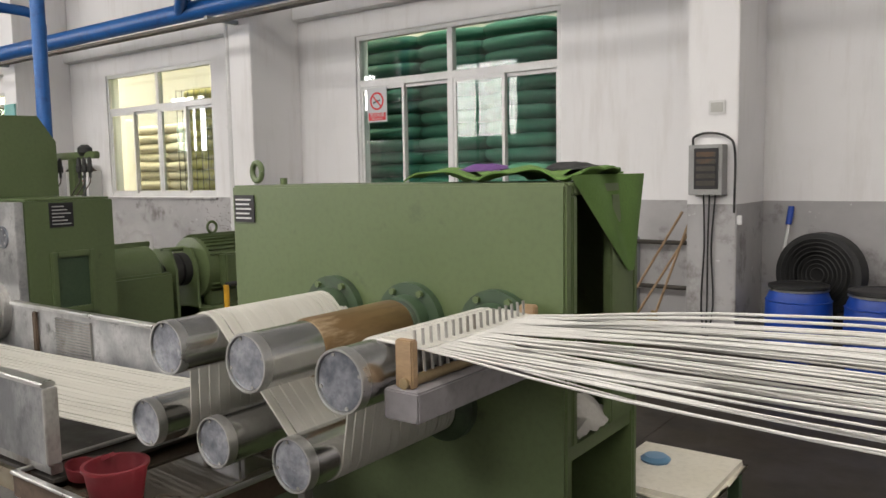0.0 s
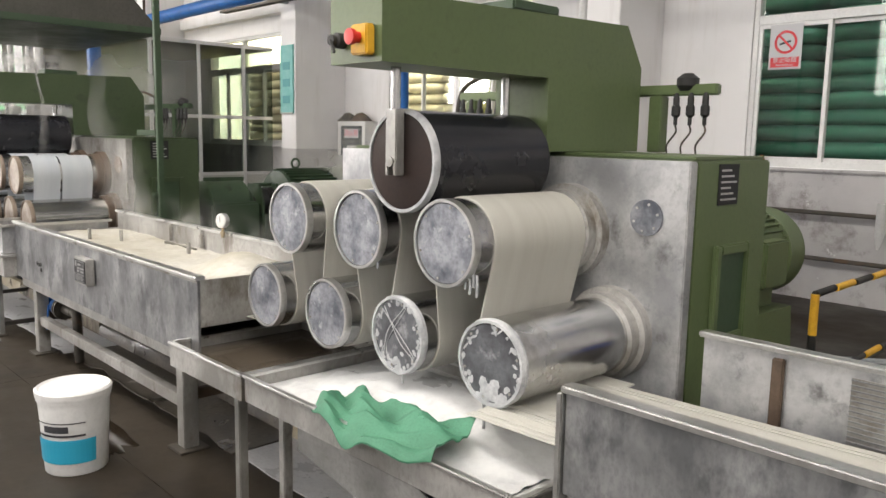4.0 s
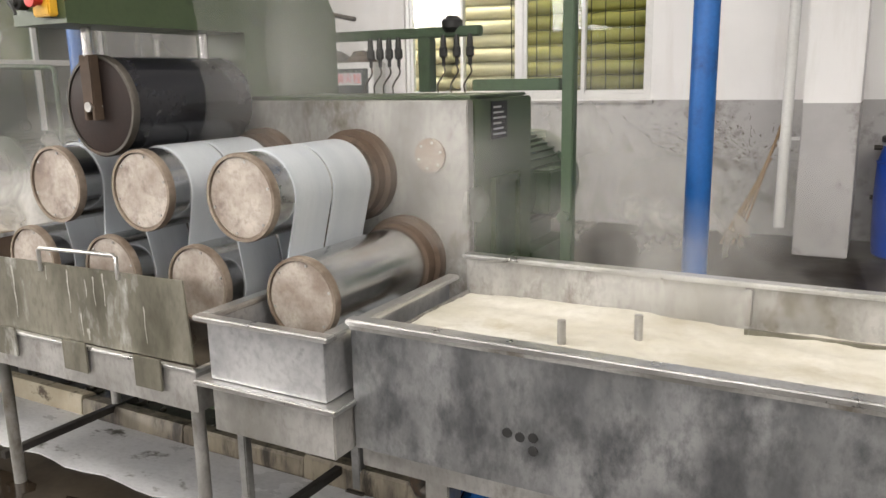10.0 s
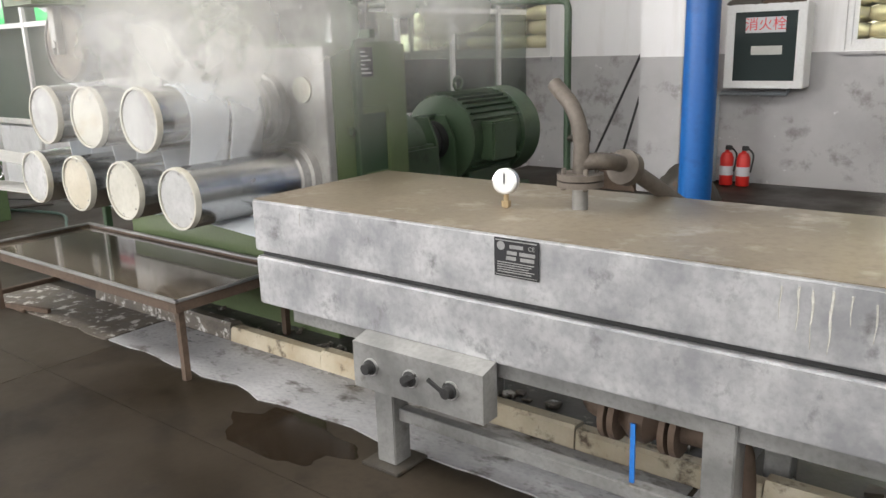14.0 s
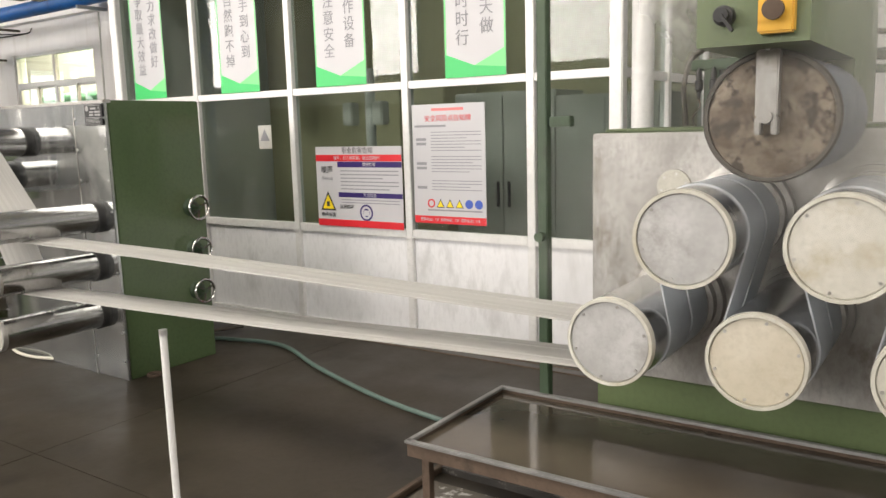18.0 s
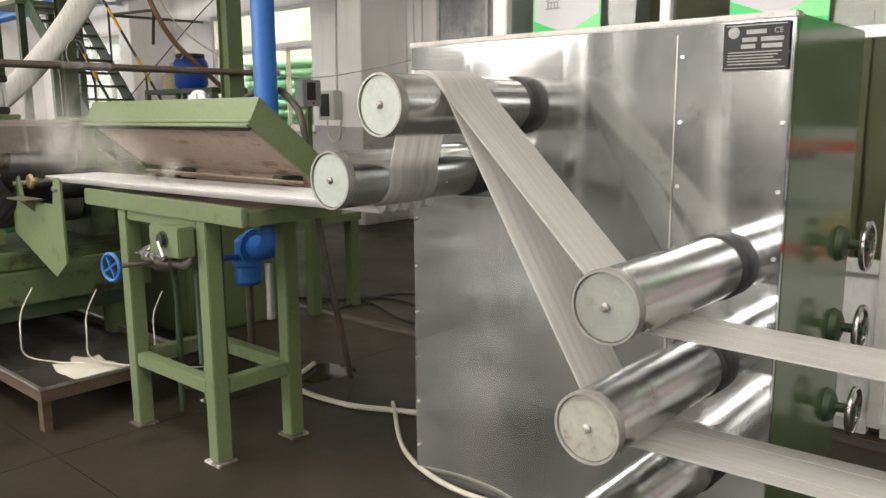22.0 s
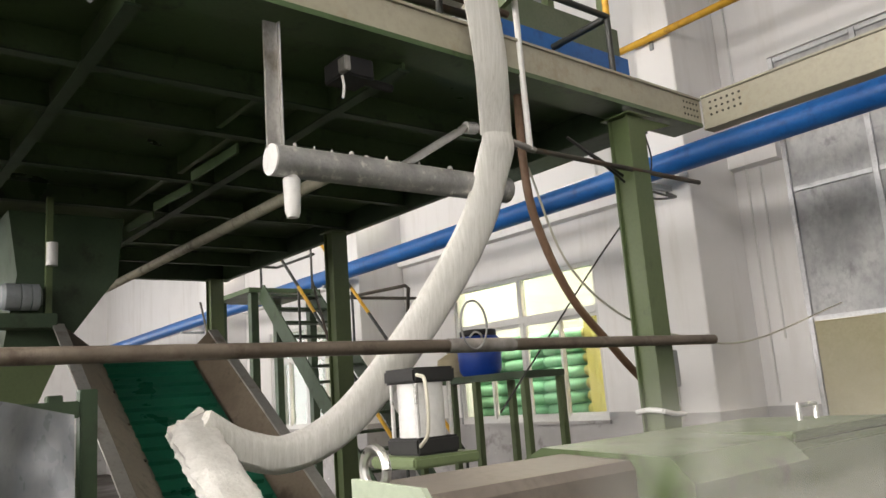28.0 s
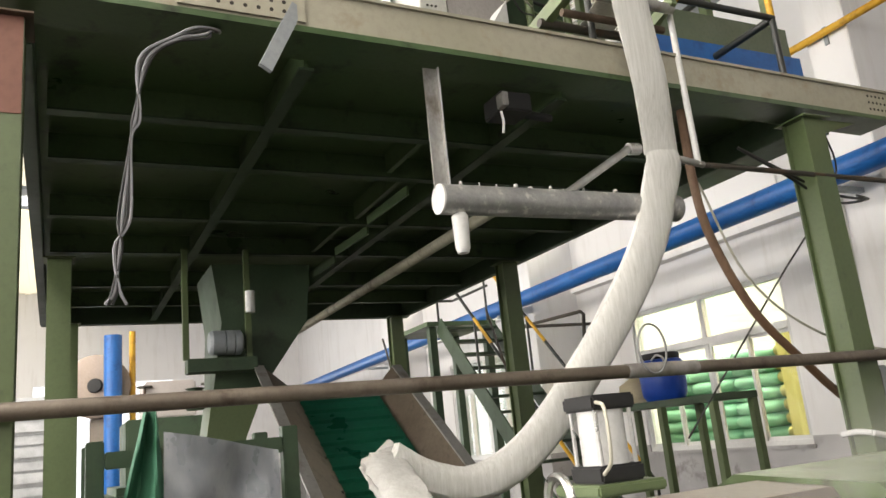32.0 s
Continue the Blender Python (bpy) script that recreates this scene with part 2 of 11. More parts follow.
BLACK = surface("black_plastic", (0.012, 0.012, 0.012), (0.022, 0.022, 0.022), 0.5, 0, 5, 60)
YARN = surface("cream_filament_yarn", (0.57, 0.555, 0.505), (0.66, 0.65, 0.60), 0.55, 0, 4, 260, None, 0.5, 0.7, (0.15, 6, 0.15), gloss=0.3)
YARN_WHITE = surface("white_filament_tow", (0.62, 0.62, 0.625), (0.72, 0.72, 0.725), 0.5, 0, 4, 120, None, 0.3, 0.7, (0.03, 6, 0.3))
YARN_WET = surface("wet_translucent_tow", (0.60, 0.64, 0.68), (0.72, 0.75, 0.78), 0.3, 0, 3, 160, None, 0.2, 0.45, (0.3, 4, 0.3))
FLUFF = surface("white_fluffy_tow", (0.47, 0.465, 0.445), (0.58, 0.575, 0.555), 0.8, 0, 14, 70, None, 0.8, 0.95)
FOAM = surface("milky_foam", (0.47, 0.445, 0.37), (0.62, 0.605, 0.56), 0.35, 0, 3, 25, (0.38, 0.34, 0.25), 0.25, 0.6, None, (0.35, 0.65), (0.55, 0.75), 0, 4)
WATER = surface("brown_standing_water", (0.070, 0.057, 0.043), (0.09, 0.075, 0.058), 0.05, 0, 2, 8, None, 0.03, 0.08)
BLUE_PIPE = surface("blue_pipe_paint", (0.007, 0.095, 0.34), (0.011, 0.125, 0.41), 0.35, 0, 2, 40, (0.006, 0.065, 0.23), 0.05, 0.5)
BLUE_DRUM = surface("blue_plastic_drum", (0.005, 0.048, 0.32), (0.008, 0.065, 0.40), 0.35, 0, 3, 40, None, 0.04, 0.5)
YELLOW = surface("yellow_paint", (0.62, 0.33, 0.02), (0.70, 0.40, 0.03), 0.45, 0, 4, 50, (0.4, 0.2, 0.02), 0.05, 0.6)
RED = plain("red_paint", (0.50, 0.02, 0.015), 0.4)
RED_PAIL = surface("red_translucent_plastic", (0.17, 0.030, 0.038), (0.25, 0.050, 0.060), 0.3, 0, 14, 30, None, 0.05, 0.45)
WHITE = surface("white_enamel", (0.64, 0.64, 0.63), (0.70, 0.70, 0.69), 0.4, 0, 3, 40, (0.6, 0.58, 0.54), 0.04, 0.55, None, (0.3, 0.7), (0.65, 0.8))
ALU = surface("white_aluminium_frame", (0.62, 0.62, 0.61), (0.70, 0.70, 0.69), 0.35, 0.2, 3, 40, None, 0.03, 0.5)
CREAM_STEEL = surface("cream_painted_beam", (0.33, 0.312, 0.24), (0.40, 0.376, 0.30), 0.45, 0, 1.5, 30, (0.30, 0.26, 0.18), 0.06, 0.6)
GALV = surface("galvanised_sheet", (0.42, 0.43, 0.45), (0.60, 0.61, 0.63), 0.3, 0.85, 1.2, 30, (0.32, 0.32, 0.33), 0.15, 0.5)
FOIL = surface("silver_foil_insulation", (0.78, 0.775, 0.74), (0.93, 0.925, 0.89), 0.09, 0.8, 2.0, 18, (0.62, 0.585, 0.51), 0.9, 0.20, None, (0.3, 0.7), (0.62, 0.78), 0, 3)
GREY_STEEL = surface("grey_steel_beam", (0.26, 0.285, 0.30), (0.34, 0.365, 0.38), 0.5, 0.2, 2, 40, None, 0.06)
DARK_PIPE = surface("dark_steel_pipe", (0.055, 0.05, 0.042), (0.09, 0.08, 0.068), 0.45, 0.5, 4, 50, (0.12, 0.07, 0.04), 0.1)
RUSTY = surface("rusty_iron", (0.078, 0.052, 0.036), (0.13, 0.092, 0.066), 0.65, 0.3, 6, 60, (0.04, 0.028, 0.02), 0.25)
WOOD = surface("worn_wood", (0.24, 0.16, 0.09), (0.34, 0.23, 0.13), 0.6, 0, 6, 60, None, 0.2, 0.75, (1, 6, 6))
CLOTH_GREEN = surface("green_woven_cloth", (0.035, 0.15, 0.085), (0.065, 0.22, 0.135), 0.6, 0, 5, 120, None, 0.4)
TARP = surface("olive_cloth", (0.085, 0.16, 0.035), (0.11, 0.20, 0.05), 0.85, 0, 5, 120, None, 0.4)
SACK_GREEN = surface("green_woven_sack", (0.03, 0.17, 0.11), (0.05, 0.22, 0.14), 0.6, 0, 4, 90, None, 0.3, 0.75, None, (0.3, 0.7), (0.5, 0.6), 0.5)
SACK_YELLOW = surface("yellow_woven_sack", (0.38, 0.34, 0.09), (0.46, 0.42, 0.14), 0.6, 0, 4, 90, None, 0.3, 0.75, None, (0.3, 0.7), (0.5, 0.6), 0.5)
SACK_WHITE = surface("cream_woven_sack", (0.66, 0.60, 0.46), (0.74, 0.68, 0.54), 0.6, 0, 4, 90, None, 0.3, 0.75, None, (0.3, 0.7), (0.5, 0.6), 0.3)
SACK_MINT = surface("mint_woven_sack", (0.22, 0.52, 0.32), (0.34, 0.62, 0.42), 0.6, 0, 4, 90, None, 0.3, 0.75, None, (0.3, 0.7), (0.5, 0.6), 0.4)
BROWN_LINER = surface("heat_stained_liner", (0.30, 0.235, 0.19), (0.40, 0.32, 0.265), 0.45, 0.3, 3, 50, (0.14, 0.075, 0.05), 0.1, 0.6, (0.6, 1.6, 1.6), (0.3, 0.7), (0.54, 0.68))
PLASTIC_FILM = surface("grey_plastic_film", (0.20, 0.215, 0.24), (0.34, 0.355, 0.38), 0.2, 0.1, 4, 14, (0.12, 0.13, 0.15), 0.7, 0.55, (1, 1, 0.5))
BELT_GREEN = surface("green_conveyor_belt", (0.010, 0.10, 0.058), (0.016, 0.15, 0.088), 0.25, 0, 3, 40, None, 0.06)
CABLE = plain("dark_cable", (0.02, 0.02, 0.02), 0.5)
CABLE_PALE = plain("pale_hose", (0.50, 0.48, 0.40), 0.5)
HOSE = surface("green_grey_hose", (0.06, 0.10, 0.085), (0.09, 0.14, 0.12), 0.45, 0, 4, 40)
BRASS = surface("worn_brass", (0.32, 0.24, 0.13), (0.42, 0.33, 0.20), 0.4, 0.8, 6, 50)
PIPE_BROWN = surface("brown_grey_steam_pipe", (0.085, 0.072, 0.060), (0.15, 0.13, 0.11), 0.55, 0.3, 6, 60, (0.05, 0.04, 0.03), 0.2)
GREEN_MID = surface("sooty_green_paint", (0.040, 0.062, 0.027), (0.058, 0.084, 0.038), 0.36, 0, 1.5, 50, (0.022, 0.030, 0.016), 0.08, 0.5, None, (0.3, 0.7), (0.58, 0.76))
GREEN_GLOSS = surface("glossy_green_paint", (0.062, 0.098, 0.044), (0.074, 0.112, 0.052), 0.10, 0, 1.5, 50, (0.05, 0.075, 0.035), 0.02, 0.20, None, (0.3, 0.7), (0.63, 0.8), 0, 6, 0.6)
DISC_SPOT = surface("rust_spotted_disc", (0.30, 0.30, 0.255), (0.42, 0.42, 0.37), 0.4, 0.15, 6, 50, (0.17, 0.085, 0.035), 0.05, 0.55, None, (0.3, 0.7), (0.56, 0.68), 0, 11)
DISC_SAGE = surface("dull_sage_disc", (0.24, 0.255, 0.235), (0.31, 0.325, 0.30), 0.4, 0.15, 5, 50, (0.20, 0.20, 0.17), 0.04, 0.5)
FILM_WATER = surface("thin_floor_water", (0.012, 0.0085, 0.0055), (0.022, 0.016, 0.011), 0.03, 0, 2.5, 10, None, 0.02, 0.16, None, (0.3, 0.7), gloss=0.5)
PLATE_BLACK = plain("black_name_plate", (0.012, 0.012, 0.014), 0.6)
INK = plain("black_ink", (0.03, 0.03, 0.035), 0.6)
INK_GREY = plain("grey_ink", (0.24, 0.24, 0.26), 0.6)
PAPER = plain("white_board", (0.47, 0.47, 0.49), 0.35)
SIGN_RED = plain("sign_red", (0.60, 0.02, 0.03), 0.4)
SIGN_BLUE = plain("sign_navy", (0.03, 0.016, 0.12), 0.4)
SIGN_YELLOW = plain("sign_yellow", (0.80, 0.62, 0.02), 0.4)
SIGN_GREEN = plain("sign_green", (0.02, 0.50, 0.12), 0.4)
SIGN_GREEN_LT = plain("sign_light_green", (0.16, 0.62, 0.22), 0.4)
TEAL = surface("teal_board", (0.16, 0.45, 0.42), (0.25, 0.52, 0.50), 0.5, 0, 6, 40)
SKY_PANEL = plain("translucent_skylight_sheet", (0.86, 0.80, 0.62), 0.5, 0, 0.95)
DIAL = plain("white_dial", (0.58, 0.60, 0.58), 0.3)
GLASS = glass_mat("window_glass")
GLASS_OFFICE = glass_mat("office_glass", (0.66, 0.71, 0.68), 0.02, 0.873, 0.10)
OFFICE_WALL = surface("office_beige_wall", (0.40, 0.37, 0.24), (0.46, 0.43, 0.30), 0.7, 0, 2, 40)
OFFICE_GREY = surface("office_grey_cabinet", (0.45, 0.45, 0.42), (0.52, 0.52, 0.49), 0.5, 0, 2, 40)
PANEL_WHITE = surface("brushed_white_panel", (0.70, 0.705, 0.72), (0.78, 0.785, 0.80), 0.3, 0.1, 1.0, 40, (0.58, 0.585, 0.59), 0.02, 0.42, (1, 1, 0.4))
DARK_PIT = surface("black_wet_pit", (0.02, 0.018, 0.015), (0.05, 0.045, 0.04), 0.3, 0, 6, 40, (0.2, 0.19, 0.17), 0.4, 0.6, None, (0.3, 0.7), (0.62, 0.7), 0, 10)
STORE_ROOF_GLOW = plain("glowing_store_roof", (0.90, 0.86, 0.72), 0.5, 0, 0.42)
DISC_FOAM = surface("foam_streaked_disc", (0.07, 0.072, 0.08), (0.16, 0.165, 0.18), 0.35, 0.4, 9, 60, (0.34, 0.345, 0.36), 0.1, 0.5, None, (0.35, 0.6), (0.56, 0.66), 0, 10)
DISC_SCALE = surface("scaled_press_plate", (0.10, 0.075, 0.05), (0.24, 0.20, 0.155), 0.65, 0.1, 10, 70, (0.05, 0.038, 0.028), 0.3, 0.8, None, (0.4, 0.6), (0.5, 0.6), 0, 18)
TOW_SILK = surface("silky_damp_tow", (0.56, 0.555, 0.54), (0.74, 0.735, 0.72), 0.30, 0, 5, 60, (0.46, 0.45, 0.42), 0.12, 0.45, (0.10, 14, 0.10), (0.40, 0.60), (0.60, 0.75), 0, 5)
TOW_HANG = surface("streaky_hanging_tow", (0.62, 0.615, 0.58), (0.76, 0.755, 0.73), 0.6, 0, 9, 120, (0.50, 0.49, 0.45), 0.5, 0.75, (9, 9, 0.5), (0.35, 0.65), (0.58, 0.72), 0, 14)
STEEL_CLOUD = surface("cloudy_bright_stainless", (0.32, 0.326, 0.338), (0.54, 0.543, 0.548), 0.30, 0.55, 5, 50, (0.18, 0.18, 0.18), 0.05, 0.45, (1, 1, 0.9), (0.38, 0.62), (0.58, 0.72), 0, 9)
CAL_GREEN = surface("oily_machine_green", (0.072, 0.104, 0.045), (0.105, 0.145, 0.066), 0.30, 0, 4, 50, (0.030, 0.027, 0.015), 0.12, 0.5, None, (0.3, 0.7), (0.53, 0.66), 0, 9)
YARN_LOOSE = surface("loose_white_yarn", (0.46, 0.455, 0.43), (0.54, 0.535, 0.515), 0.6, 0, 4, 200, None, 0.3)
DISC_GREY = surface("dusty_grey_disc", (0.34, 0.34, 0.33), (0.46, 0.46, 0.455), 0.45, 0.2, 7, 50, (0.27, 0.265, 0.25), 0.05, 0.6)
DISC_TAN = surface("tan_filmed_disc", (0.46, 0.42, 0.33), (0.54, 0.505, 0.42), 0.45, 0.1, 5, 50, (0.36, 0.31, 0.22), 0.05, 0.6)
FOAM_RIM = surface("bluish_white_foam", (0.32, 0.33, 0.345), (0.52, 0.53, 0.54), 0.35, 0, 20, 60, None, 0.3, 0.6)
FOAM_WHITE = surface("white_wet_foam", (0.54, 0.55, 0.555), (0.64, 0.645, 0.645), 0.25, 0, 3, 25, (0.46, 0.47, 0.48), 0.2, 0.5)
STEEL_GREY = surface("grey_stained_stainless", (0.20, 0.20, 0.195), (0.33, 0.328, 0.32), 0.32, 0.5, 5, 60, (0.09, 0.072, 0.055), 0.06, 0.5, None, (0.36, 0.64), (0.60, 0.74), 0, 6)
GALV_DOOR = surface("smudged_galvanised_door", (0.24, 0.245, 0.255), (0.47, 0.475, 0.48), 0.34, 0.55, 2.2, 18, (0.16, 0.162, 0.168), 0.03, 0.5, (1, 1, 0.7), (0.34, 0.66), (0.56, 0.72), 0, 4)


def mirror_sheet(name):
    """Bright sheet steel: a slightly wavy mirror with drips, rubbed patches and painted dark reflections."""
    m, nt, ln, bsdf = nodes_of(name)
    vec = nt.new("ShaderNodeNewGeometry").outputs["Position"]
    smear = noise_node(nt, ln, vec, 2.6, 5, 0.6, (1, 1, 0.5))
    fine = noise_node(nt, ln, vec, 30, 3, 0.6, (0.2, 1, 2))
    drip = noise_node(nt, ln, vec, 9, 5, 0.6, (1, 1, 0.05))
    blot = noise_node(nt, ln, vec, 3.4, 7, 0.72)
    col = mix(nt, ln, ramp(nt, ln, smear, 0.38, 0.66), (0.36, 0.385, 0.39), (0.60, 0.61, 0.605))
    col = mix(nt, ln, mul(nt, ln, ramp(nt, ln, fine, 0.5, 0.8), 0.2), col, (0.36, 0.37, 0.37))
    col = mix(nt, ln, mul(nt, ln, ramp(nt, ln, drip, 0.54, 0.70), 0.35), col, (0.70, 0.70, 0.69))
    # Dark blue-green blots: dirt film plus uneven reflections put into the colour.
    col = mix(nt, ln, mul(nt, ln, ramp(nt, ln, blot, 0.56, 0.66), 0.55), col, (0.17, 0.19, 0.185))
    ln.new(col, bsdf.inputs["Base Color"])
    bsdf.inputs["Metallic"].default_value = 0.92
    r = nt.new("ShaderNodeMapRange")
    r.inputs["From Min"].default_value, r.inputs["From Max"].default_value = 0.35, 0.7
    r.inputs["To Min"].default_value, r.inputs["To Max"].default_value = 0.03, 0.16
    ln.new(smear, r.inputs["Value"])
    rub = nt.new("ShaderNodeMath")
    ln.new(r.outputs[0], rub.inputs[0])
    ln.new(mul(nt, ln, ramp(nt, ln, drip, 0.5, 0.7), 0.16), rub.inputs[1])
    ln.new(rub.outputs[0], bsdf.inputs["Roughness"])
    b = nt.new("ShaderNodeBump")
    b.inputs["Strength"].default_value, b.inputs["Distance"].default_value = 0.25, 0.01
    ln.new(noise_node(nt, ln, vec, 2.2, 1, 0.4), b.inputs["Height"])
    ln.new(b.outputs[0], bsdf.inputs["Normal"])
    return m


def let_light_through(m, share, tint, gaps=0.0):
    """Thin fibre sheets glow with the light that falls on their far side."""
    nt, ln = m.node_tree.nodes, m.node_tree.links
    tl = nt.new("ShaderNodeBsdfTranslucent")
    tl.inputs[0].default_value = (*tint, 1)
    mx = nt.new("ShaderNodeMixShader")
    mx.inputs[0].default_value = share
    ln.new(nt["Principled BSDF"].outputs[0], mx.inputs[1])
    ln.new(tl.outputs[0], mx.inputs[2])
    if gaps:
        tr, open_ = nt.new("ShaderNodeBsdfTransparent"), nt.new("ShaderNodeMixShader")
        open_.inputs[0].default_value = gaps
        ln.new(mx.outputs[0], open_.inputs[1])
        ln.new(tr.outputs[0], open_.inputs[2])
        mx = open_
    ln.new(mx.outputs[0], nt["Material Output"].inputs["Surface"])


let_light_through(TOW_SILK, 0.45, (0.90, 0.89, 0.87), 0.20)
let_light_through(YARN_WET, 0.40, (0.72, 0.75, 0.78))
let_light_through(YARN, 0.30, (0.80, 0.80, 0.78))
let_light_through(RED_PAIL, 0.40, (0.55, 0.10, 0.13), 0.15)
MIRROR_SHEET = mirror_sheet("bright_sheet_steel")

# ---- mesh tools ----
def box(bm, x0, x1, y0, y1, z0, z1, bevel=0.0):
    made = bmesh.ops.create_cube(bm, size=1.0, matrix=Matrix.Translation(((x0 + x1) / 2, (y0 + y1) / 2, (z0 + z1) / 2)) @ Matrix.Diagonal((abs(x1 - x0), abs(y1 - y0), abs(z1 - z0), 1)))
    if bevel:
        edges = list({e for v in made["verts"] for e in v.link_edges})
        bmesh.ops.bevel(bm, geom=edges, offset=bevel, segments=2, affect="EDGES", clamp_overlap=True)
    return bm


def frame_at(p, d):
    d = Vector(d).normalized()
    return Matrix.Translation(p) @ d.to_track_quat("Z", "Y").to_matrix().to_4x4()


def cyl(bm, p0, p1, r, n=20, r2=None, caps=True):
    p0, p1 = Vector(p0), Vector(p1)
    d = p1 - p0
    m = frame_at((p0 + p1) / 2, d)
    bmesh.ops.create_cone(bm, cap_ends=caps, segments=n, radius1=r, radius2=r if r2 is None else r2, depth=d.length, matrix=m)
    return bm


def lathe(bm, profile, p, d, n=24):
    """Turns (radius, along) pairs round the axis d from p."""
    m = frame_at(p, d)
    rings = []
    for r, a in profile:
        rings.append([bm.verts.new(m @ Vector((r * math.cos(2 * math.pi * k / n), r * math.sin(2 * math.pi * k / n), a))) for k in range(n)])
    for A, B in zip(rings, rings[1:]):
        for k in range(n):
            bm.faces.new((A[k], A[(k + 1) % n], B[(k + 1) % n], B[k]))
    closed = profile[0] == profile[-1]
    if profile[0][0] > 1e-6 and not closed:
        bm.faces.new(rings[0][::-1])
    if profile[-1][0] > 1e-6 and not closed:
        bm.faces.new(rings[-1])
    bmesh.ops.remove_doubles(bm, verts=[v for r in rings for v in r], dist=1e-5)
    return bm


def smooth_path(pts, steps=6):
    """A Catmull-Rom line through the points."""
    P = [Vector(p) for p in pts]
    P = [P[0] * 2 - P[1]] + P + [P[-1] * 2 - P[-2]]
    out = []
    for a, b, c, d in zip(P, P[1:], P[2:], P[3:]):
        for k in range(steps):
            t = k / steps
            out.append(0.5 * ((2 * b) + (c - a) * t + (2 * a - 5 * b + 4 * c - d) * t * t + (3 * b - a - 3 * c + d) * t ** 3))
    return out + [P[-2]]


def tube(bm, pts, r, n=10, smooth=0, wob=0.0):
    pts = smooth_path(pts, smooth) if smooth else [Vector(p) for p in pts]
    rings, side = [], None
    for i, p in enumerate(pts):
        d = (pts[min(i + 1, len(pts) - 1)] - pts[max(i - 1, 0)]).normalized()
        side = (side - d * side.dot(d)) if side is not None else d.orthogonal()
        side.normalize()
        up = d.cross(side)
        rr = r * (1 + wob * (noise.noise(p * 18) if wob else 0))
        rings.append([bm.verts.new(p + (side * math.cos(2 * math.pi * k / n) + up * math.sin(2 * math.pi * k / n)) * rr) for k in range(n)])
    for A, B in zip(rings, rings[1:]):
        for k in range(n):
            bm.faces.new((A[k], A[(k + 1) % n], B[(k + 1) % n], B[k]))
    bm.faces.new(rings[0][::-1])
    bm.faces.new(rings[-1])
    return bm


def prism(bm, poly, axis, a, b):
    """A polygon of two coordinates, pulled along an axis from a to b. axis x: (y, z); y: (x, z); z: (x, y)."""
    put = {"x": lambda u, v, w: (w, u, v), "y": lambda u, v, w: (u, w, v), "z": lambda u, v, w: (u, v, w)}[axis]
    A = [bm.verts.new(put(u, v, a)) for u, v in poly]
    B = [bm.verts.new(put(u, v, b)) for u, v in poly]
    fs = [bm.faces.new(A), bm.faces.new(B[::-1])]
    for k in range(len(poly)):
        fs.append(bm.faces.new((A[k], B[k], B[(k + 1) % len(poly)], A[(k + 1) % len(poly)])))
    bmesh.ops.recalc_face_normals(bm, faces=fs)
    return bm


def ribbon(bm, path, y0, y1, th=0.006, rib=0, amp=0.002, dome=0.0):
    """A band of the given width across y that follows a line of (x, z), with fine ribs along it."""
    n = max(1, rib)
    P = [Vector((p[0], 0, p[1])) for p in path]
    rows = []
    for i, p in enumerate(P):
        d = (P[min(i + 1, len(P) - 1)] - P[max(i - 1, 0)]).normalized()
        up = Vector((-d.z, 0, d.x))
        lift = [th / 2 + amp * (k % 2) + dome * math.sin(math.pi * k / n) for k in range(n + 1)]
        top = [bm.verts.new((p.x + up.x * lift[k], y0 + (y1 - y0) * k / n, p.z + up.z * lift[k])) for k in range(n + 1)]
        bot = [bm.verts.new((p.x - up.x * th / 2, y0 + (y1 - y0) * k / n, p.z - up.z * th / 2)) for k in range(n, -1, -1)]
        rows.append(top + bot)
    m = len(rows[0])
    for A, B in zip(rows, rows[1:]):
        for k in range(m):
            bm.faces.new((A[k], A[(k + 1) % m], B[(k + 1) % m], B[k]))
    bm.faces.new(rows[0][::-1])
    bm.faces.new(rows[-1])
    bmesh.ops.recalc_face_normals(bm, faces=bm.faces)
    return bm


def finish(name, bm, material, org, smooth=35):
    bmesh.ops.translate(bm, verts=bm.verts, vec=-Vector(org))
    me = bpy.data.meshes.new(name)
    bm.to_mesh(me)
    bm.free()
    for mt in material if isinstance(material, (list, tuple)) else [material]:
        me.materials.append(mt)
    me.shade_smooth()
    me.set_sharp_from_angle(angle=radians(smooth))
    return me


def origin_of(ob):
    while ob.parent:
        ob = ob.parent
    return ob.location.copy()


def part(name, bm, material, parent, label=""):
    """One mesh under a thing or under a part, from a bmesh in world metres."""
    ob = new(name, finish(name, bm, material, origin_of(parent)))
    ob.parent = parent
    return tagged(ob, label)


def thing(name, base, label, category, group="", kind=""):
    ob = new(name)
    ob.location = base
    ob.empty_display_size = 0.1
    return tagged(ob, label, category, group, kind)


def solo(name, bm, material, label="", category="", group="", kind=""):
    """A thing of one mesh, with its origin at the middle of its base."""
    lo = [min(v.co[k] for v in bm.verts) for k in range(3)]
    hi = [max(v.co[k] for v in bm.verts) for k in range(3)]
    org = Vector(((lo[0] + hi[0]) / 2, (lo[1] + hi[1]) / 2, lo[2]))
    ob = new(name, finish(name, bm, material, org))
    ob.location = org
    return tagged(ob, label, category, group, kind)


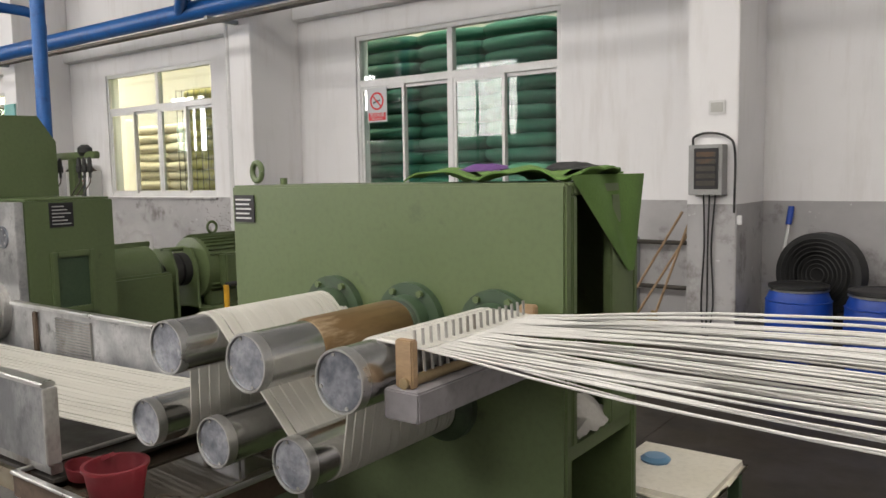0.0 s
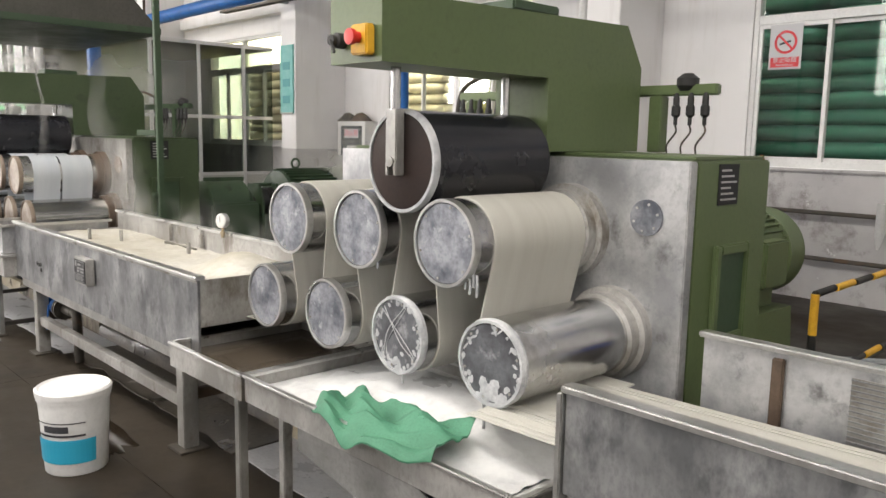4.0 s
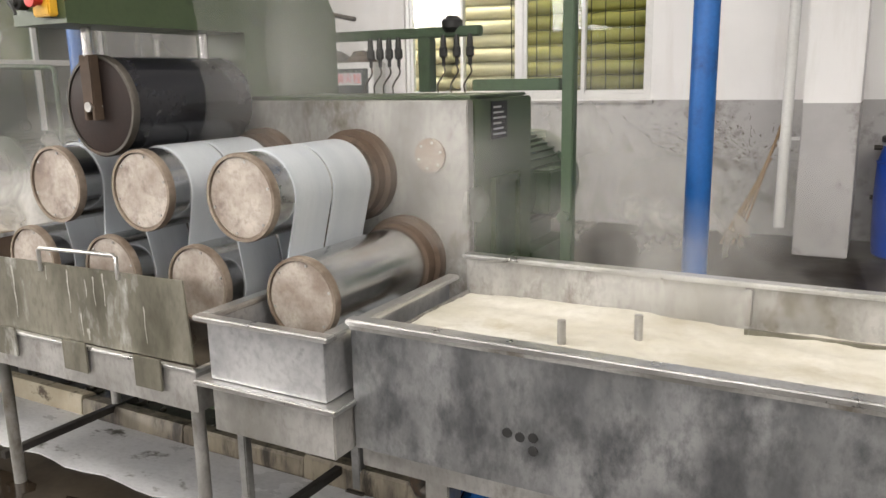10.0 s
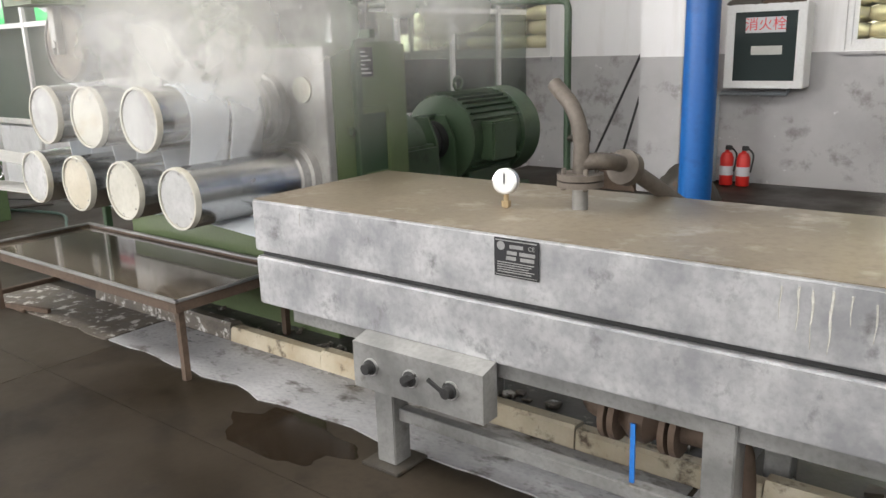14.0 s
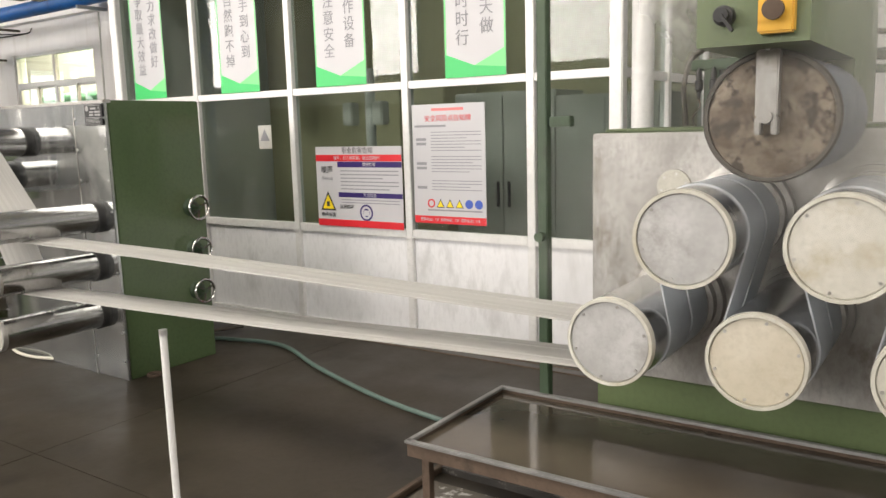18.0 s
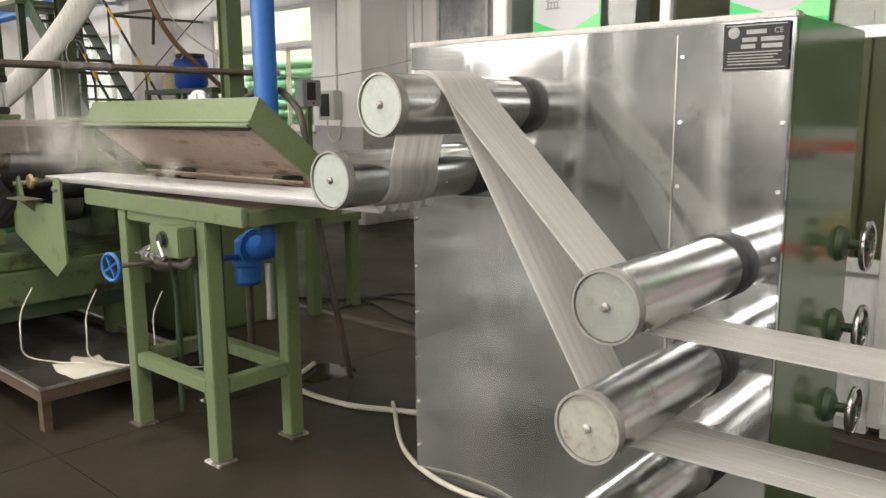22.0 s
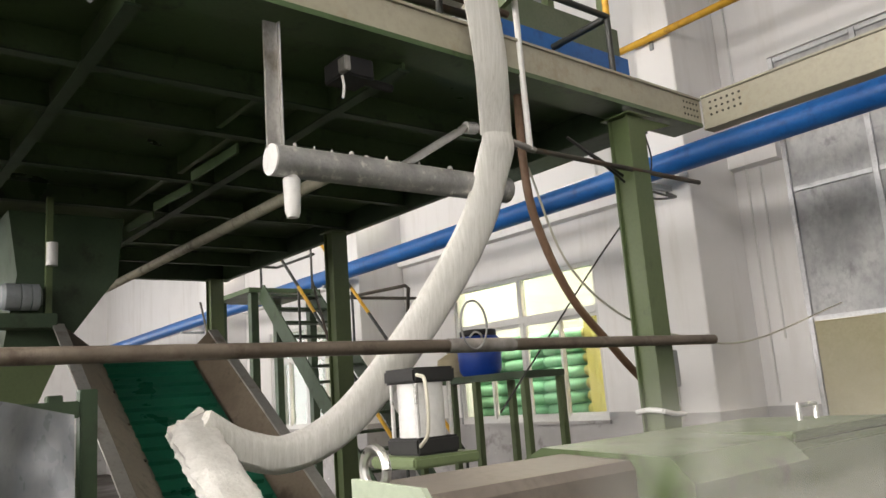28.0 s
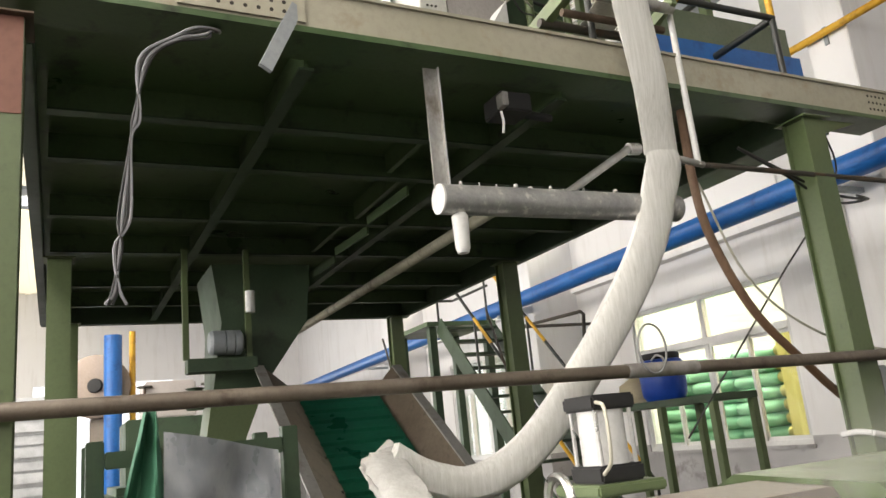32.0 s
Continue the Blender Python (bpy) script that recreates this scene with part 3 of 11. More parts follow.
def bar(bm, p0, p1, w, h=None):
    """A square bar between two points."""
    p0, p1 = Vector(p0), Vector(p1)
    d = p1 - p0
    z = Vector((0, 0, 1)) if abs(d.normalized().z) < 0.95 else Vector((0, 1, 0))
    x = d.normalized()
    y = z.cross(x).normalized()
    z = x.cross(y)
    m = Matrix((x, y, z)).transposed().to_4x4()
    m.translation = (p0 + p1) / 2
    bmesh.ops.create_cube(bm, size=1.0, matrix=m @ Matrix.Diagonal((d.length, w, h or w, 1)))
    return bm


def B():
    return bmesh.new()


def text_part(name, words, size, place, rot, material, parent, label=""):
    """Lettering as a thin mesh, at a place, turned by Euler degrees."""
    cu = bpy.data.curves.new(name, "FONT")
    cu.body, cu.size, cu.extrude, cu.align_x, cu.align_y = words, size, 0.0006, "CENTER", "CENTER"
    tmp = bpy.data.objects.new(name, cu)
    scene.collection.objects.link(tmp)
    me = bpy.data.meshes.new_from_object(tmp.evaluated_get(bpy.context.evaluated_depsgraph_get()))
    bpy.data.objects.remove(tmp)
    me.transform(Matrix.Translation(-origin_of(parent)) @ pose(*place, *rot))
    me.materials.clear()
    me.materials.append(material)
    ob = new(name, me)
    ob.parent = parent
    return tagged(ob, label)

# ---- the hall ----
XE, XW, YN, YS, HALL = 6.0, -46.0, 8.26, -9.0, 6.75
COLS = [-0.9, -6.93, -12.79, -18.6, -24.35, -30.2, -36.0]
WINDOWS = [(-5.70, -2.77), (-11.45, -8.60), (-17.35, -14.52), (-28.80, -26.12), (-34.70, -31.90)]
DOOR_X = (-23.62, -20.70)


def roof_z(y):
    return HALL + 0.03 * (YN - y)


def wall_x(name, y0, y1, x0, x1, top, holes):
    """A wall along x with rectangular openings (x0, x1, z0, z1)."""
    bm = B()
    xs = sorted({x0, x1, *[h[0] for h in holes], *[h[1] for h in holes]})
    for a, b in zip(xs, xs[1:]):
        z = 0.0
        for h in sorted((h for h in holes if h[0] <= a and h[1] >= b), key=lambda h: h[2]):
            if h[2] > z:
                box(bm, a, b, y0, y1, z, h[2])
            z = h[3]
        box(bm, a, b, y0, y1, z, top)
    return solo(name, bm, PLASTER, "white plastered wall with a scuffed grey dado", "wall", kind="structure")


UPPER = [(-29.6, -28.2, 4.55, 5.35), (-27.6, -25.4, 4.55, 5.35), (-35.5, -33.0, 4.55, 5.35)]
wall_x("wall_north", YN, YN + 0.24, XW, XE, 6.98, [(a, b, 1.28 if a > -20 else 1.18, 3.32 if a > -20 else 3.08) for a, b in WINDOWS] + [(*DOOR_X, 0.0, 4.67)] + UPPER)
SOUTH = [(x - 1.4, x + 1.4, 2.9, 5.7) for x in (-33, -27, -21, -15, -9, -3)]
wall_x("wall_south", YS - 0.24, YS, XW, XE, 7.7, SOUTH)
for nm, a, b, gaps in (("wall_east", XE, XE + 0.24, []), ("wall_west", XW - 0.24, XW, [(-4.5, -0.6, 0.0, 4.3), (0.3, 4.2, 0.9, 4.3)])):
    bm, y = B(), YS - 0.24
    for g in gaps:
        box(bm, a, b, y, g[0], 0, 7.7)
        box(bm, a, b, g[0], g[1], g[3], 7.7)
        if g[2]:
            box(bm, a, b, g[0], g[1], 0, g[2])
        y = g[1]
    box(bm, a, b, y, YN + 0.24, 0, 7.7)
    solo(nm, bm, PLASTER, "white plastered end wall with a grey dado", "wall", kind="structure")

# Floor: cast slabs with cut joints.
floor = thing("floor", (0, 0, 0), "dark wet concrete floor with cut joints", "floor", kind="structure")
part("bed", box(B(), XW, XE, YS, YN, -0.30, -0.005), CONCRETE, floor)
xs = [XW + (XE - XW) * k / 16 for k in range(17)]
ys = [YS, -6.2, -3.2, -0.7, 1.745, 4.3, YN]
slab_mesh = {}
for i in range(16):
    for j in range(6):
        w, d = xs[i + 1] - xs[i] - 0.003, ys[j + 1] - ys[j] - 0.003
        # Eastern slabs take the dimmed copy.
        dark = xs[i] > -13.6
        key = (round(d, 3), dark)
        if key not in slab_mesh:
            slab_mesh[key] = finish("slab", box(B(), -w / 2, w / 2, -d / 2, d / 2, -0.0048, 0.0, 0.001), CONCRETE_DIM if dark else CONCRETE, (0, 0, 0))
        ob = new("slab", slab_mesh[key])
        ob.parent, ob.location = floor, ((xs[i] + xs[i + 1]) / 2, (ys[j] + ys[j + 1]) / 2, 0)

# Roof: foil-faced insulation between purlins, with a long skylight strip.
SKY_Y = (-2.2, 1.95)
bm = B()
NEAR = (-36.0, -15.0)
for x_lo, x_hi, y_lo, y_hi, step in ((XW, XE, YS - 0.24, SKY_Y[0], 0.25), (XW, NEAR[0], SKY_Y[1], YN + 0.24, 0.25), (*NEAR, SKY_Y[1], YN + 0.24, 0.055), (NEAR[1], XE, SKY_Y[1], YN + 0.24, 0.16)):
    nx, ny = int((x_hi - x_lo) / step), int((y_hi - y_lo) / step)
    grid = [[None] * (ny + 1) for _ in range(nx + 1)]
    for i in range(nx + 1):
        for j in range(ny + 1):
            x, y = x_lo + (x_hi - x_lo) * i / nx, y_lo + (y_hi - y_lo) * j / ny
            u, v = (x + y) / 0.46, (x - y) / 0.46
            puff = min(abs(math.sin(math.pi * u)), abs(math.sin(math.pi * v))) ** 0.4
            grid[i][j] = bm.verts.new((x, y, roof_z(y) + 0.03 - (0.030 + 0.045 * min(1.0, max(0.0, (y - 2.8) / 1.6))) * puff + 0.006 * noise.noise((x * 5, y * 5, 0)) + 0.010 * noise.noise((x * 16, y * 16, 3))))
    for i in range(nx):
        for j in range(ny):
            bm.faces.new((grid[i][j], grid[i][j + 1], grid[i + 1][j + 1], grid[i + 1][j]))
    prism(bm, [(y_lo, roof_z(y_lo) + 0.12), (y_hi, roof_z(y_hi) + 0.12), (y_hi, roof_z(y_hi) + 0.20), (y_lo, roof_z(y_lo) + 0.20)], "x", x_lo, x_hi)
solo("ceiling", bm, FOIL, "silver quilted foil insulation under the roof", "ceiling", kind="structure")
bm = B()
n = 26
for k in range(n):
    y0, y1 = SKY_Y[0] + (SKY_Y[1] - SKY_Y[0]) * k / n, SKY_Y[0] + (SKY_Y[1] - SKY_Y[0]) * (k + 1) / n
    lift = 0.07 + (0.03 if k % 2 else 0.0)
    prism(bm, [(y0, roof_z(y0) + lift), (y1, roof_z(y1) + lift), (y1, roof_z(y1) + lift + 0.006), (y0, roof_z(y0) + lift + 0.006)], "x", XW, XE)
solo("skylight", bm, SKY_PANEL, "cream translucent corrugated skylight sheet in the roof", "skylight", kind="structure")
solo("skylight_kerb", prism(B(), [(SKY_Y[1], roof_z(1.95) - 0.12), (SKY_Y[1] + 0.22, roof_z(2.17) - 0.12), (SKY_Y[1] + 0.22, roof_z(2.17) - 0.01), (SKY_Y[1], roof_z(1.95) - 0.01)], "x", XW, XE), CREAM_STEEL, "cream flashing along the skylight", "flashing", kind="structure")
for x in COLS:
    bm = B()
    for z0, z1, w in ((-0.42, -0.40, 0.10), (-0.40, -0.04, 0.006), (-0.04, -0.02, 0.10)):
        prism(bm, [(YS, roof_z(YS) + z0), (YN, roof_z(YN) + z0), (YN, roof_z(YN) + z1), (YS, roof_z(YS) + z1)], "x", x + 0.2 - w, x + 0.2 + w)
    solo("roof_beam", bm, GREY_STEEL, "grey steel roof beam of I section", "roof beam", "roof beams", "structure")
for k, y in enumerate((7.2, 6.0, 4.8, 3.5, 2.2, 0.9, -0.5, -2.0, -3.5, -5.0, -6.5)):
    bm = B()
    z = roof_z(y) - 0.025
    box(bm, XW, XE, y - 0.02, y - 0.015, z - 0.14, z)
    box(bm, XW, XE, y - 0.015, y + 0.045, z - 0.005, z)
    box(bm, XW, XE, y - 0.015, y + 0.045, z - 0.14, z - 0.135)
    solo("purlin", bm, GREY_STEEL, "thin grey steel channel purlin under the roof", "purlin", "roof purlins", "structure")
solo("roof_gutter", prism(B(), [(YN - 0.003, 6.71), (YN - 0.003, 6.56), (YN - 0.22, 6.56), (YN - 0.32, 6.71)], "x", XW, XE), GREY_STEEL, "dark grey folded gutter along the eaves", "gutter", kind="structure")

# Wall piers.
for k, x in enumerate(COLS):
    bm = box(B(), x - 0.21, x + 0.21, 7.42 if k != 2 else 7.30, YN - 0.002, 0, 6.34, 0.008)
    solo("wall_pier", bm, PLASTER, "white plastered wall pier with a grey dado", "wall pier", "wall piers", "structure")
solo("wall_ledge", prism(B(), [(YN - 0.003, 3.62), (YN - 0.10, 3.64), (YN - 0.10, 3.84), (YN - 0.003, 3.86)], "x", XW, DOOR_X[0]), PLASTER, "white concrete ring beam along the wall", "ledge", kind="structure")
solo("wall_ledge", prism(B(), [(YN - 0.003, 3.62), (YN - 0.10, 3.64), (YN - 0.10, 3.84), (YN - 0.003, 3.86)], "x", DOOR_X[1], XE), PLASTER, "white concrete ring beam along the wall", "ledge", kind="structure")


def window(x0, x1, z0, z1, y, number, split=None):
    """A sliding window: frame, transom, two fixed upper lights and four sashes below."""
    w = thing("window_%d" % number, ((x0 + x1) / 2, y, z0), "white aluminium sliding window with upper lights", "window", "hall windows", "structure")
    s = 0.055
    tz = split or z0 + (z1 - z0) * 0.69
    bm = B()
    for a, b, c, d in ((x0, x1, z0, z0 + s), (x0, x1, z1 - s, z1), (x0, x0 + s, z0 + s, z1 - s), (x1 - s, x1, z0 + s, z1 - s), (x0 + s, x1 - s, tz - s * 0.8, tz + s * 0.8)):
        box(bm, a, b, y + 0.02, y + 0.11, c, d, 0.004)
    mx = (x0 + x1) / 2
    box(bm, mx - s * 0.7, mx + s * 0.7, y + 0.022, y + 0.108, z0 + s, tz - s * 0.8, 0.004)
    box(bm, mx - s * 0.7, mx + s * 0.7, y + 0.022, y + 0.108, tz + s * 0.8, z1 - s, 0.004)
    part("window_frame", bm, ALU, w)
    bm = box(B(), x0 - 0.03, x1 + 0.03, y - 0.035, y + 0.02, z0 - 0.04, z0 - 0.002, 0.006)
    part("window_sill", bm, PLASTER, w)
    for side in (0, 1):
        a0, a1 = (x0 + s, mx - s * 0.7) if side == 0 else (mx + s * 0.7, x1 - s)
        p = part("pane", box(B(), a0 - 0.01, a1 + 0.01, y + 0.062, y + 0.067, tz + s * 0.7, z1 - s + 0.01), GLASS, w)
        p.visible_shadow = False
        for half in (0, 1):
            c0, c1 = (a0, (a0 + a1) / 2 + 0.02) if half == 0 else ((a0 + a1) / 2 - 0.02, a1)
            yy = y + (0.03 if half == 0 else 0.07)
            bm = B()
            for q in ((c0, c1, z0 + s, z0 + s + 0.04), (c0, c1, tz - s * 0.8 - 0.04, tz - s * 0.8), (c0, c0 + 0.04, z0 + s + 0.04, tz - s * 0.8 - 0.04), (c1 - 0.04, c1, z0 + s + 0.04, tz - s * 0.8 - 0.04)):
                box(bm, q[0], q[1], yy, yy + 0.03, q[2], q[3], 0.003)
            sash = part("sash", bm, ALU, w)
            p = part("pane", box(B(), c0 + 0.03, c1 - 0.03, yy + 0.012, yy + 0.017, z0 + s + 0.03, tz - s * 0.8 - 0.03), GLASS, sash)
            p.visible_shadow = False
    return w


for k, (a, b) in enumerate(WINDOWS):
    window(a, b, 1.28 if a > -20 else 1.18, 3.32 if a > -20 else 3.08, YN, k + 1, 2.72 if a > -20 else 2.5)
for k, h in enumerate(SOUTH):
    window(h[0], h[1], h[2], h[3], YS - 0.14, 11 + k)
for k, h in enumerate(UPPER):
    w = thing("window_%d" % (21 + k), ((h[0] + h[1]) / 2, YN, h[2]), "small high-level fixed window", "window", "high windows", "structure")
    bm = B()
    for q in ((h[0], h[1], h[2], h[2] + 0.05), (h[0], h[1], h[3] - 0.05, h[3]), (h[0], h[0] + 0.05, h[2] + 0.05, h[3] - 0.05), (h[1] - 0.05, h[1], h[2] + 0.05, h[3] - 0.05)):
        box(bm, q[0], q[1], YN + 0.05, YN + 0.12, q[2], q[3])
    part("window_frame", bm, ALU, w)
    p = part("pane", box(B(), h[0] + 0.04, h[1] - 0.04, YN + 0.08, YN + 0.085, h[2] + 0.04, h[3] - 0.04), GLASS, w)
    p.visible_shadow = False

# Store room beyond the north wall, closed all round.
solo("store_floor", box(B(), XW, XE, YN + 0.24, 14.0, -0.2, 0.0), surface("store_floor_concrete", (0.30, 0.24, 0.16), (0.38, 0.31, 0.22), 0.6, 0, 2, 30), "tan concrete floor of the store", "floor", kind="structure")
solo("store_wall", box(B(), XW, XE, 13.0, 13.2, 0, 5.1), WHITE, "plain pale wall of the store", "wall", kind="structure")
# The roof slab emits a little, as added fill for the store.
solo("store_roof", box(B(), XW, XE, YN + 0.24, 13.2, 5.0, 5.1), STORE_ROOF_GLOW, "pale store roof slab with an added glow", "ceiling", kind="structure")
# Dark splatter on the dado behind the foam bath.
random.seed(21)
bm = B()
for k in range(340):
    x = -8.0 + random.gauss(0.0, 0.46)
    z = 0.78 + random.gauss(0.0, 0.17) - 0.10 * (x + 8.0)
    if not 0.30 < z < 1.24:
        continue
    a, r = math.atan2(z - 0.72, x + 7.6) + random.gauss(0.0, 0.25), random.choice((0.003, 0.004, 0.005, 0.006, 0.008, 0.013))
    long_ = random.uniform(1.0, 6.5) if r < 0.009 else random.uniform(1.0, 2.0)
    q = []
    for c in range(8):
        b = 2 * math.pi * c / 8
        rr = r * random.uniform(0.55, 1.2)
        u, v = rr * long_ * math.cos(b), rr * math.sin(b) * 0.7
        q.append((x + u * math.cos(a) - v * math.sin(a), z + u * math.sin(a) + v * math.cos(a)))
    prism(bm, q, "y", YN - 0.0022 - 0.00001 * k, YN - 0.0006)
solo("wall_splatter", bm, surface("dark_splatter", (0.13, 0.115, 0.105), (0.22, 0.205, 0.19), 0.8), "dark splashes dried on the wall dado", "stain", kind="stuff")
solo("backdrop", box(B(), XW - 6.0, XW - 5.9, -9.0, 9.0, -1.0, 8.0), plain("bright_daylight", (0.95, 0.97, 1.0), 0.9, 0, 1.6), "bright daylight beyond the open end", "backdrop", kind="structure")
solo("yard_ground", box(B(), XW - 6.0, XW - 0.24, -9.0, 9.0, -0.2, 0.0), CONCRETE, "concrete yard beyond the open end", "ground", kind="structure")

# ---- the line: plinth ----
APRON = surface("limescaled_wet_apron", (0.52, 0.525, 0.54), (0.70, 0.705, 0.72), 0.22, 0, 2.2, 40, (0.09, 0.082, 0.07), 0.25, 0.5, (1, 1.6, 1), (0.3, 0.7), (0.60, 0.68), 0, 5)
APRON_GREY = surface("grey_wet_apron", (0.22, 0.22, 0.225), (0.42, 0.42, 0.43), 0.2, 0, 2.6, 40, (0.07, 0.062, 0.052), 0.25, 0.5, (1, 1.6, 1), (0.3, 0.7), (0.54, 0.68), 0, 5)
APRON_DARK = surface("brown_wet_apron", (0.05, 0.042, 0.034), (0.16, 0.14, 0.115), 0.2, 0, 3, 40, (0.34, 0.32, 0.29), 0.25, 0.6, None, (0.35, 0.65), (0.60, 0.70), 0, 5)
RUBBLE = surface("wet_rubble", (0.06, 0.05, 0.04), (0.15, 0.13, 0.105), 0.4, 0, 9, 50, (0.50, 0.49, 0.46), 0.5, 0.8, None, (0.3, 0.7), (0.54, 0.62), 0, 13)
KERB = surface("cream_stained_kerb", (0.50, 0.45, 0.34), (0.36, 0.29, 0.19), 0.6, 0, 4, 60, (0.10, 0.075, 0.05), 0.4, 0.85, None, (0.35, 0.7), (0.56, 0.68), 0, 11)
KERB_WET = surface("drip_stained_kerb", (0.26, 0.225, 0.165), (0.085, 0.07, 0.052), 0.4, 0, 7, 60, (0.035, 0.028, 0.02), 0.4, 0.7, (1, 1, 0.25), (0.35, 0.65), (0.50, 0.64), 0, 12)
plinth = thing("machine_plinth", (-8.0, 2.9, 0.0), "low stained kerb round the wet machine pit", "kerb", kind="structure")
part("pit_floor", box(B(), -14.95, -1.2, 2.565, 3.55, 0.0, 0.03), DARK_PIT, plinth, "black wet pit floor with debris")
random.seed(41)
for k in range(20):
    x0, w = -14.35 + 13.15 * k / 20, 13.15 / 20
    h = 0.088 + 0.010 * math.sin(k * 2.3)
    q = [(2.478 + 0.006 * math.sin(k * 1.7), 0.0), (2.484, h - 0.012), (2.494, h), (2.552, h - 0.006), (2.562, h - 0.02), (2.562, 0.0)]
    part("kerb_block", prism(B(), q, "x", x0 + 0.003, x0 + w - 0.003), KERB_WET if -9.9 < x0 < -8.0 else RUBBLE if x0 < -13.4 else (APRON_DARK if -8.0 < x0 < -5.6 else KERB), plinth)


def sheet_of(x0, x1, y0, y1, z, ragged, seed, th=0.006):
    """A thin flat layer on the floor with a ragged front edge."""
    n = max(8, int((x1 - x0) / 0.10))
    front = [(x0 + (x1 - x0) * k / n, y0 + ragged * (noise.noise((k * 0.45, seed, 0)) + 0.5 * noise.noise((k * 1.3, seed, 2)))) for k in range(n + 1)]
    return prism(B(), front + [(x1, y1), (x0, y1)], "z", z, z + th)


solo("wet_apron", sheet_of(-7.40, -5.15, 2.16, 2.474, 0.0, 0.05, 1.0), APRON_DARK, "brown wet apron along the kerb", "apron", kind="structure")
# This stretch takes a duller grey than the white apron beside it.
solo("wet_apron", sheet_of(-13.6, -10.62, 2.13, 2.474, 0.0, 0.05, 2.0), APRON_GREY, "duller grey wet apron along the kerb", "apron", kind="structure")
solo("wet_apron", sheet_of(-10.6, -7.42, 2.12, 2.474, 0.0, 0.03, 7.0), APRON, "white limescaled wet apron along the kerb", "apron", kind="structure")
solo("wet_apron", sheet_of(-5.13, -1.2, 2.16, 2.474, 0.0, 0.03, 3.0), APRON, "white limescaled wet apron along the kerb", "apron", kind="structure")
solo("rubble_bed", sheet_of(-14.93, -13.62, 2.12, 2.474, 0.0, 0.03, 5.0), RUBBLE, "broken wet rubble under the water tray", "rubble", kind="structure")
bm = B()
for k in range(260):
    x, y = random.uniform(-14.9, -1.4), random.uniform(2.575, 2.74)
    r = random.choice((0.006, 0.008, 0.012, 0.018, 0.026))
    c = [bm.verts.new((x + r * a * random.uniform(0.6, 1.2), y + r * b * random.uniform(0.6, 1.2), 0.03 + (r * random.uniform(0.5, 1.1) if d else 0.0))) for d in (0, 1) for a, b in ((-1, -1), (1, -1), (1, 1), (-1, 1))]
    for f in ((3, 2, 1, 0), (4, 5, 6, 7), (0, 1, 5, 4), (1, 2, 6, 5), (2, 3, 7, 6), (3, 0, 4, 7)):
        bm.faces.new([c[q] for q in f])
solo("pit_debris", bm, RUBBLE, "small wet stones and waste lying in the pit", "debris", kind="stuff")


def disc_bolts(parent, x, y, z, r, n=6, material=None, off=0.3):
    for k in range(n):
        a = 2 * math.pi * k / n + off
        bm = cyl(B(), (x + r * math.cos(a), y, z + r * math.sin(a)), (x + r * math.cos(a), y - 0.003, z + r * math.sin(a)), 0.0048, 8)
        part("bolt", bm, material or STEEL_EDGE, parent)


def roller(parent, x, z, r, y_face, y_back, disc, body, flange=True, bolts=6, rim=None):
    """A driven roll on a bearing flange, with a bolted disc on its free end."""
    bm = B()
    lathe(bm, [(r * 0.93, 0.0), (r, 0.004), (r, y_back - y_face)], (x, y_face + 0.012, z), (0, 1, 0), 40)
    rl = part("roll", bm, body, parent)
    bm = B()
    lathe(bm, [(0.0, 0.0), (r * 0.90, 0.0), (r * 0.93, 0.004), (r * 0.93, 0.014)], (x, y_face, z), (0, 1, 0), 40)
    part("end_disc", bm, disc, rl)
    bm = B()
    lathe(bm, [(r * 0.93, 0.002), (r * 0.93, -0.006), (r * 1.0, -0.006), (r * 1.012, 0.0), (r * 1.012, 0.022), (r * 0.93, 0.022), (r * 0.93, 0.002)], (x, y_face, z), (0, 1, 0), 40)
    part("rim", bm, rim or STEEL_EDGE, rl)
    disc_bolts(rl, x, y_face, z, r * 0.84, bolts, STEEL_DULL)
    if flange:
        bm = B()
        lathe(bm, [(r * 1.0, -0.10), (r * 1.10, -0.095), (r * 1.10, -0.05), (r * 1.24, -0.045), (r * 1.24, 0.0)], (x, y_back, z), (0, 1, 0), 40)
        part("bearing_flange", bm, RUSTY if disc is DISC_RUST else STEEL_DULL, rl)
    return rl


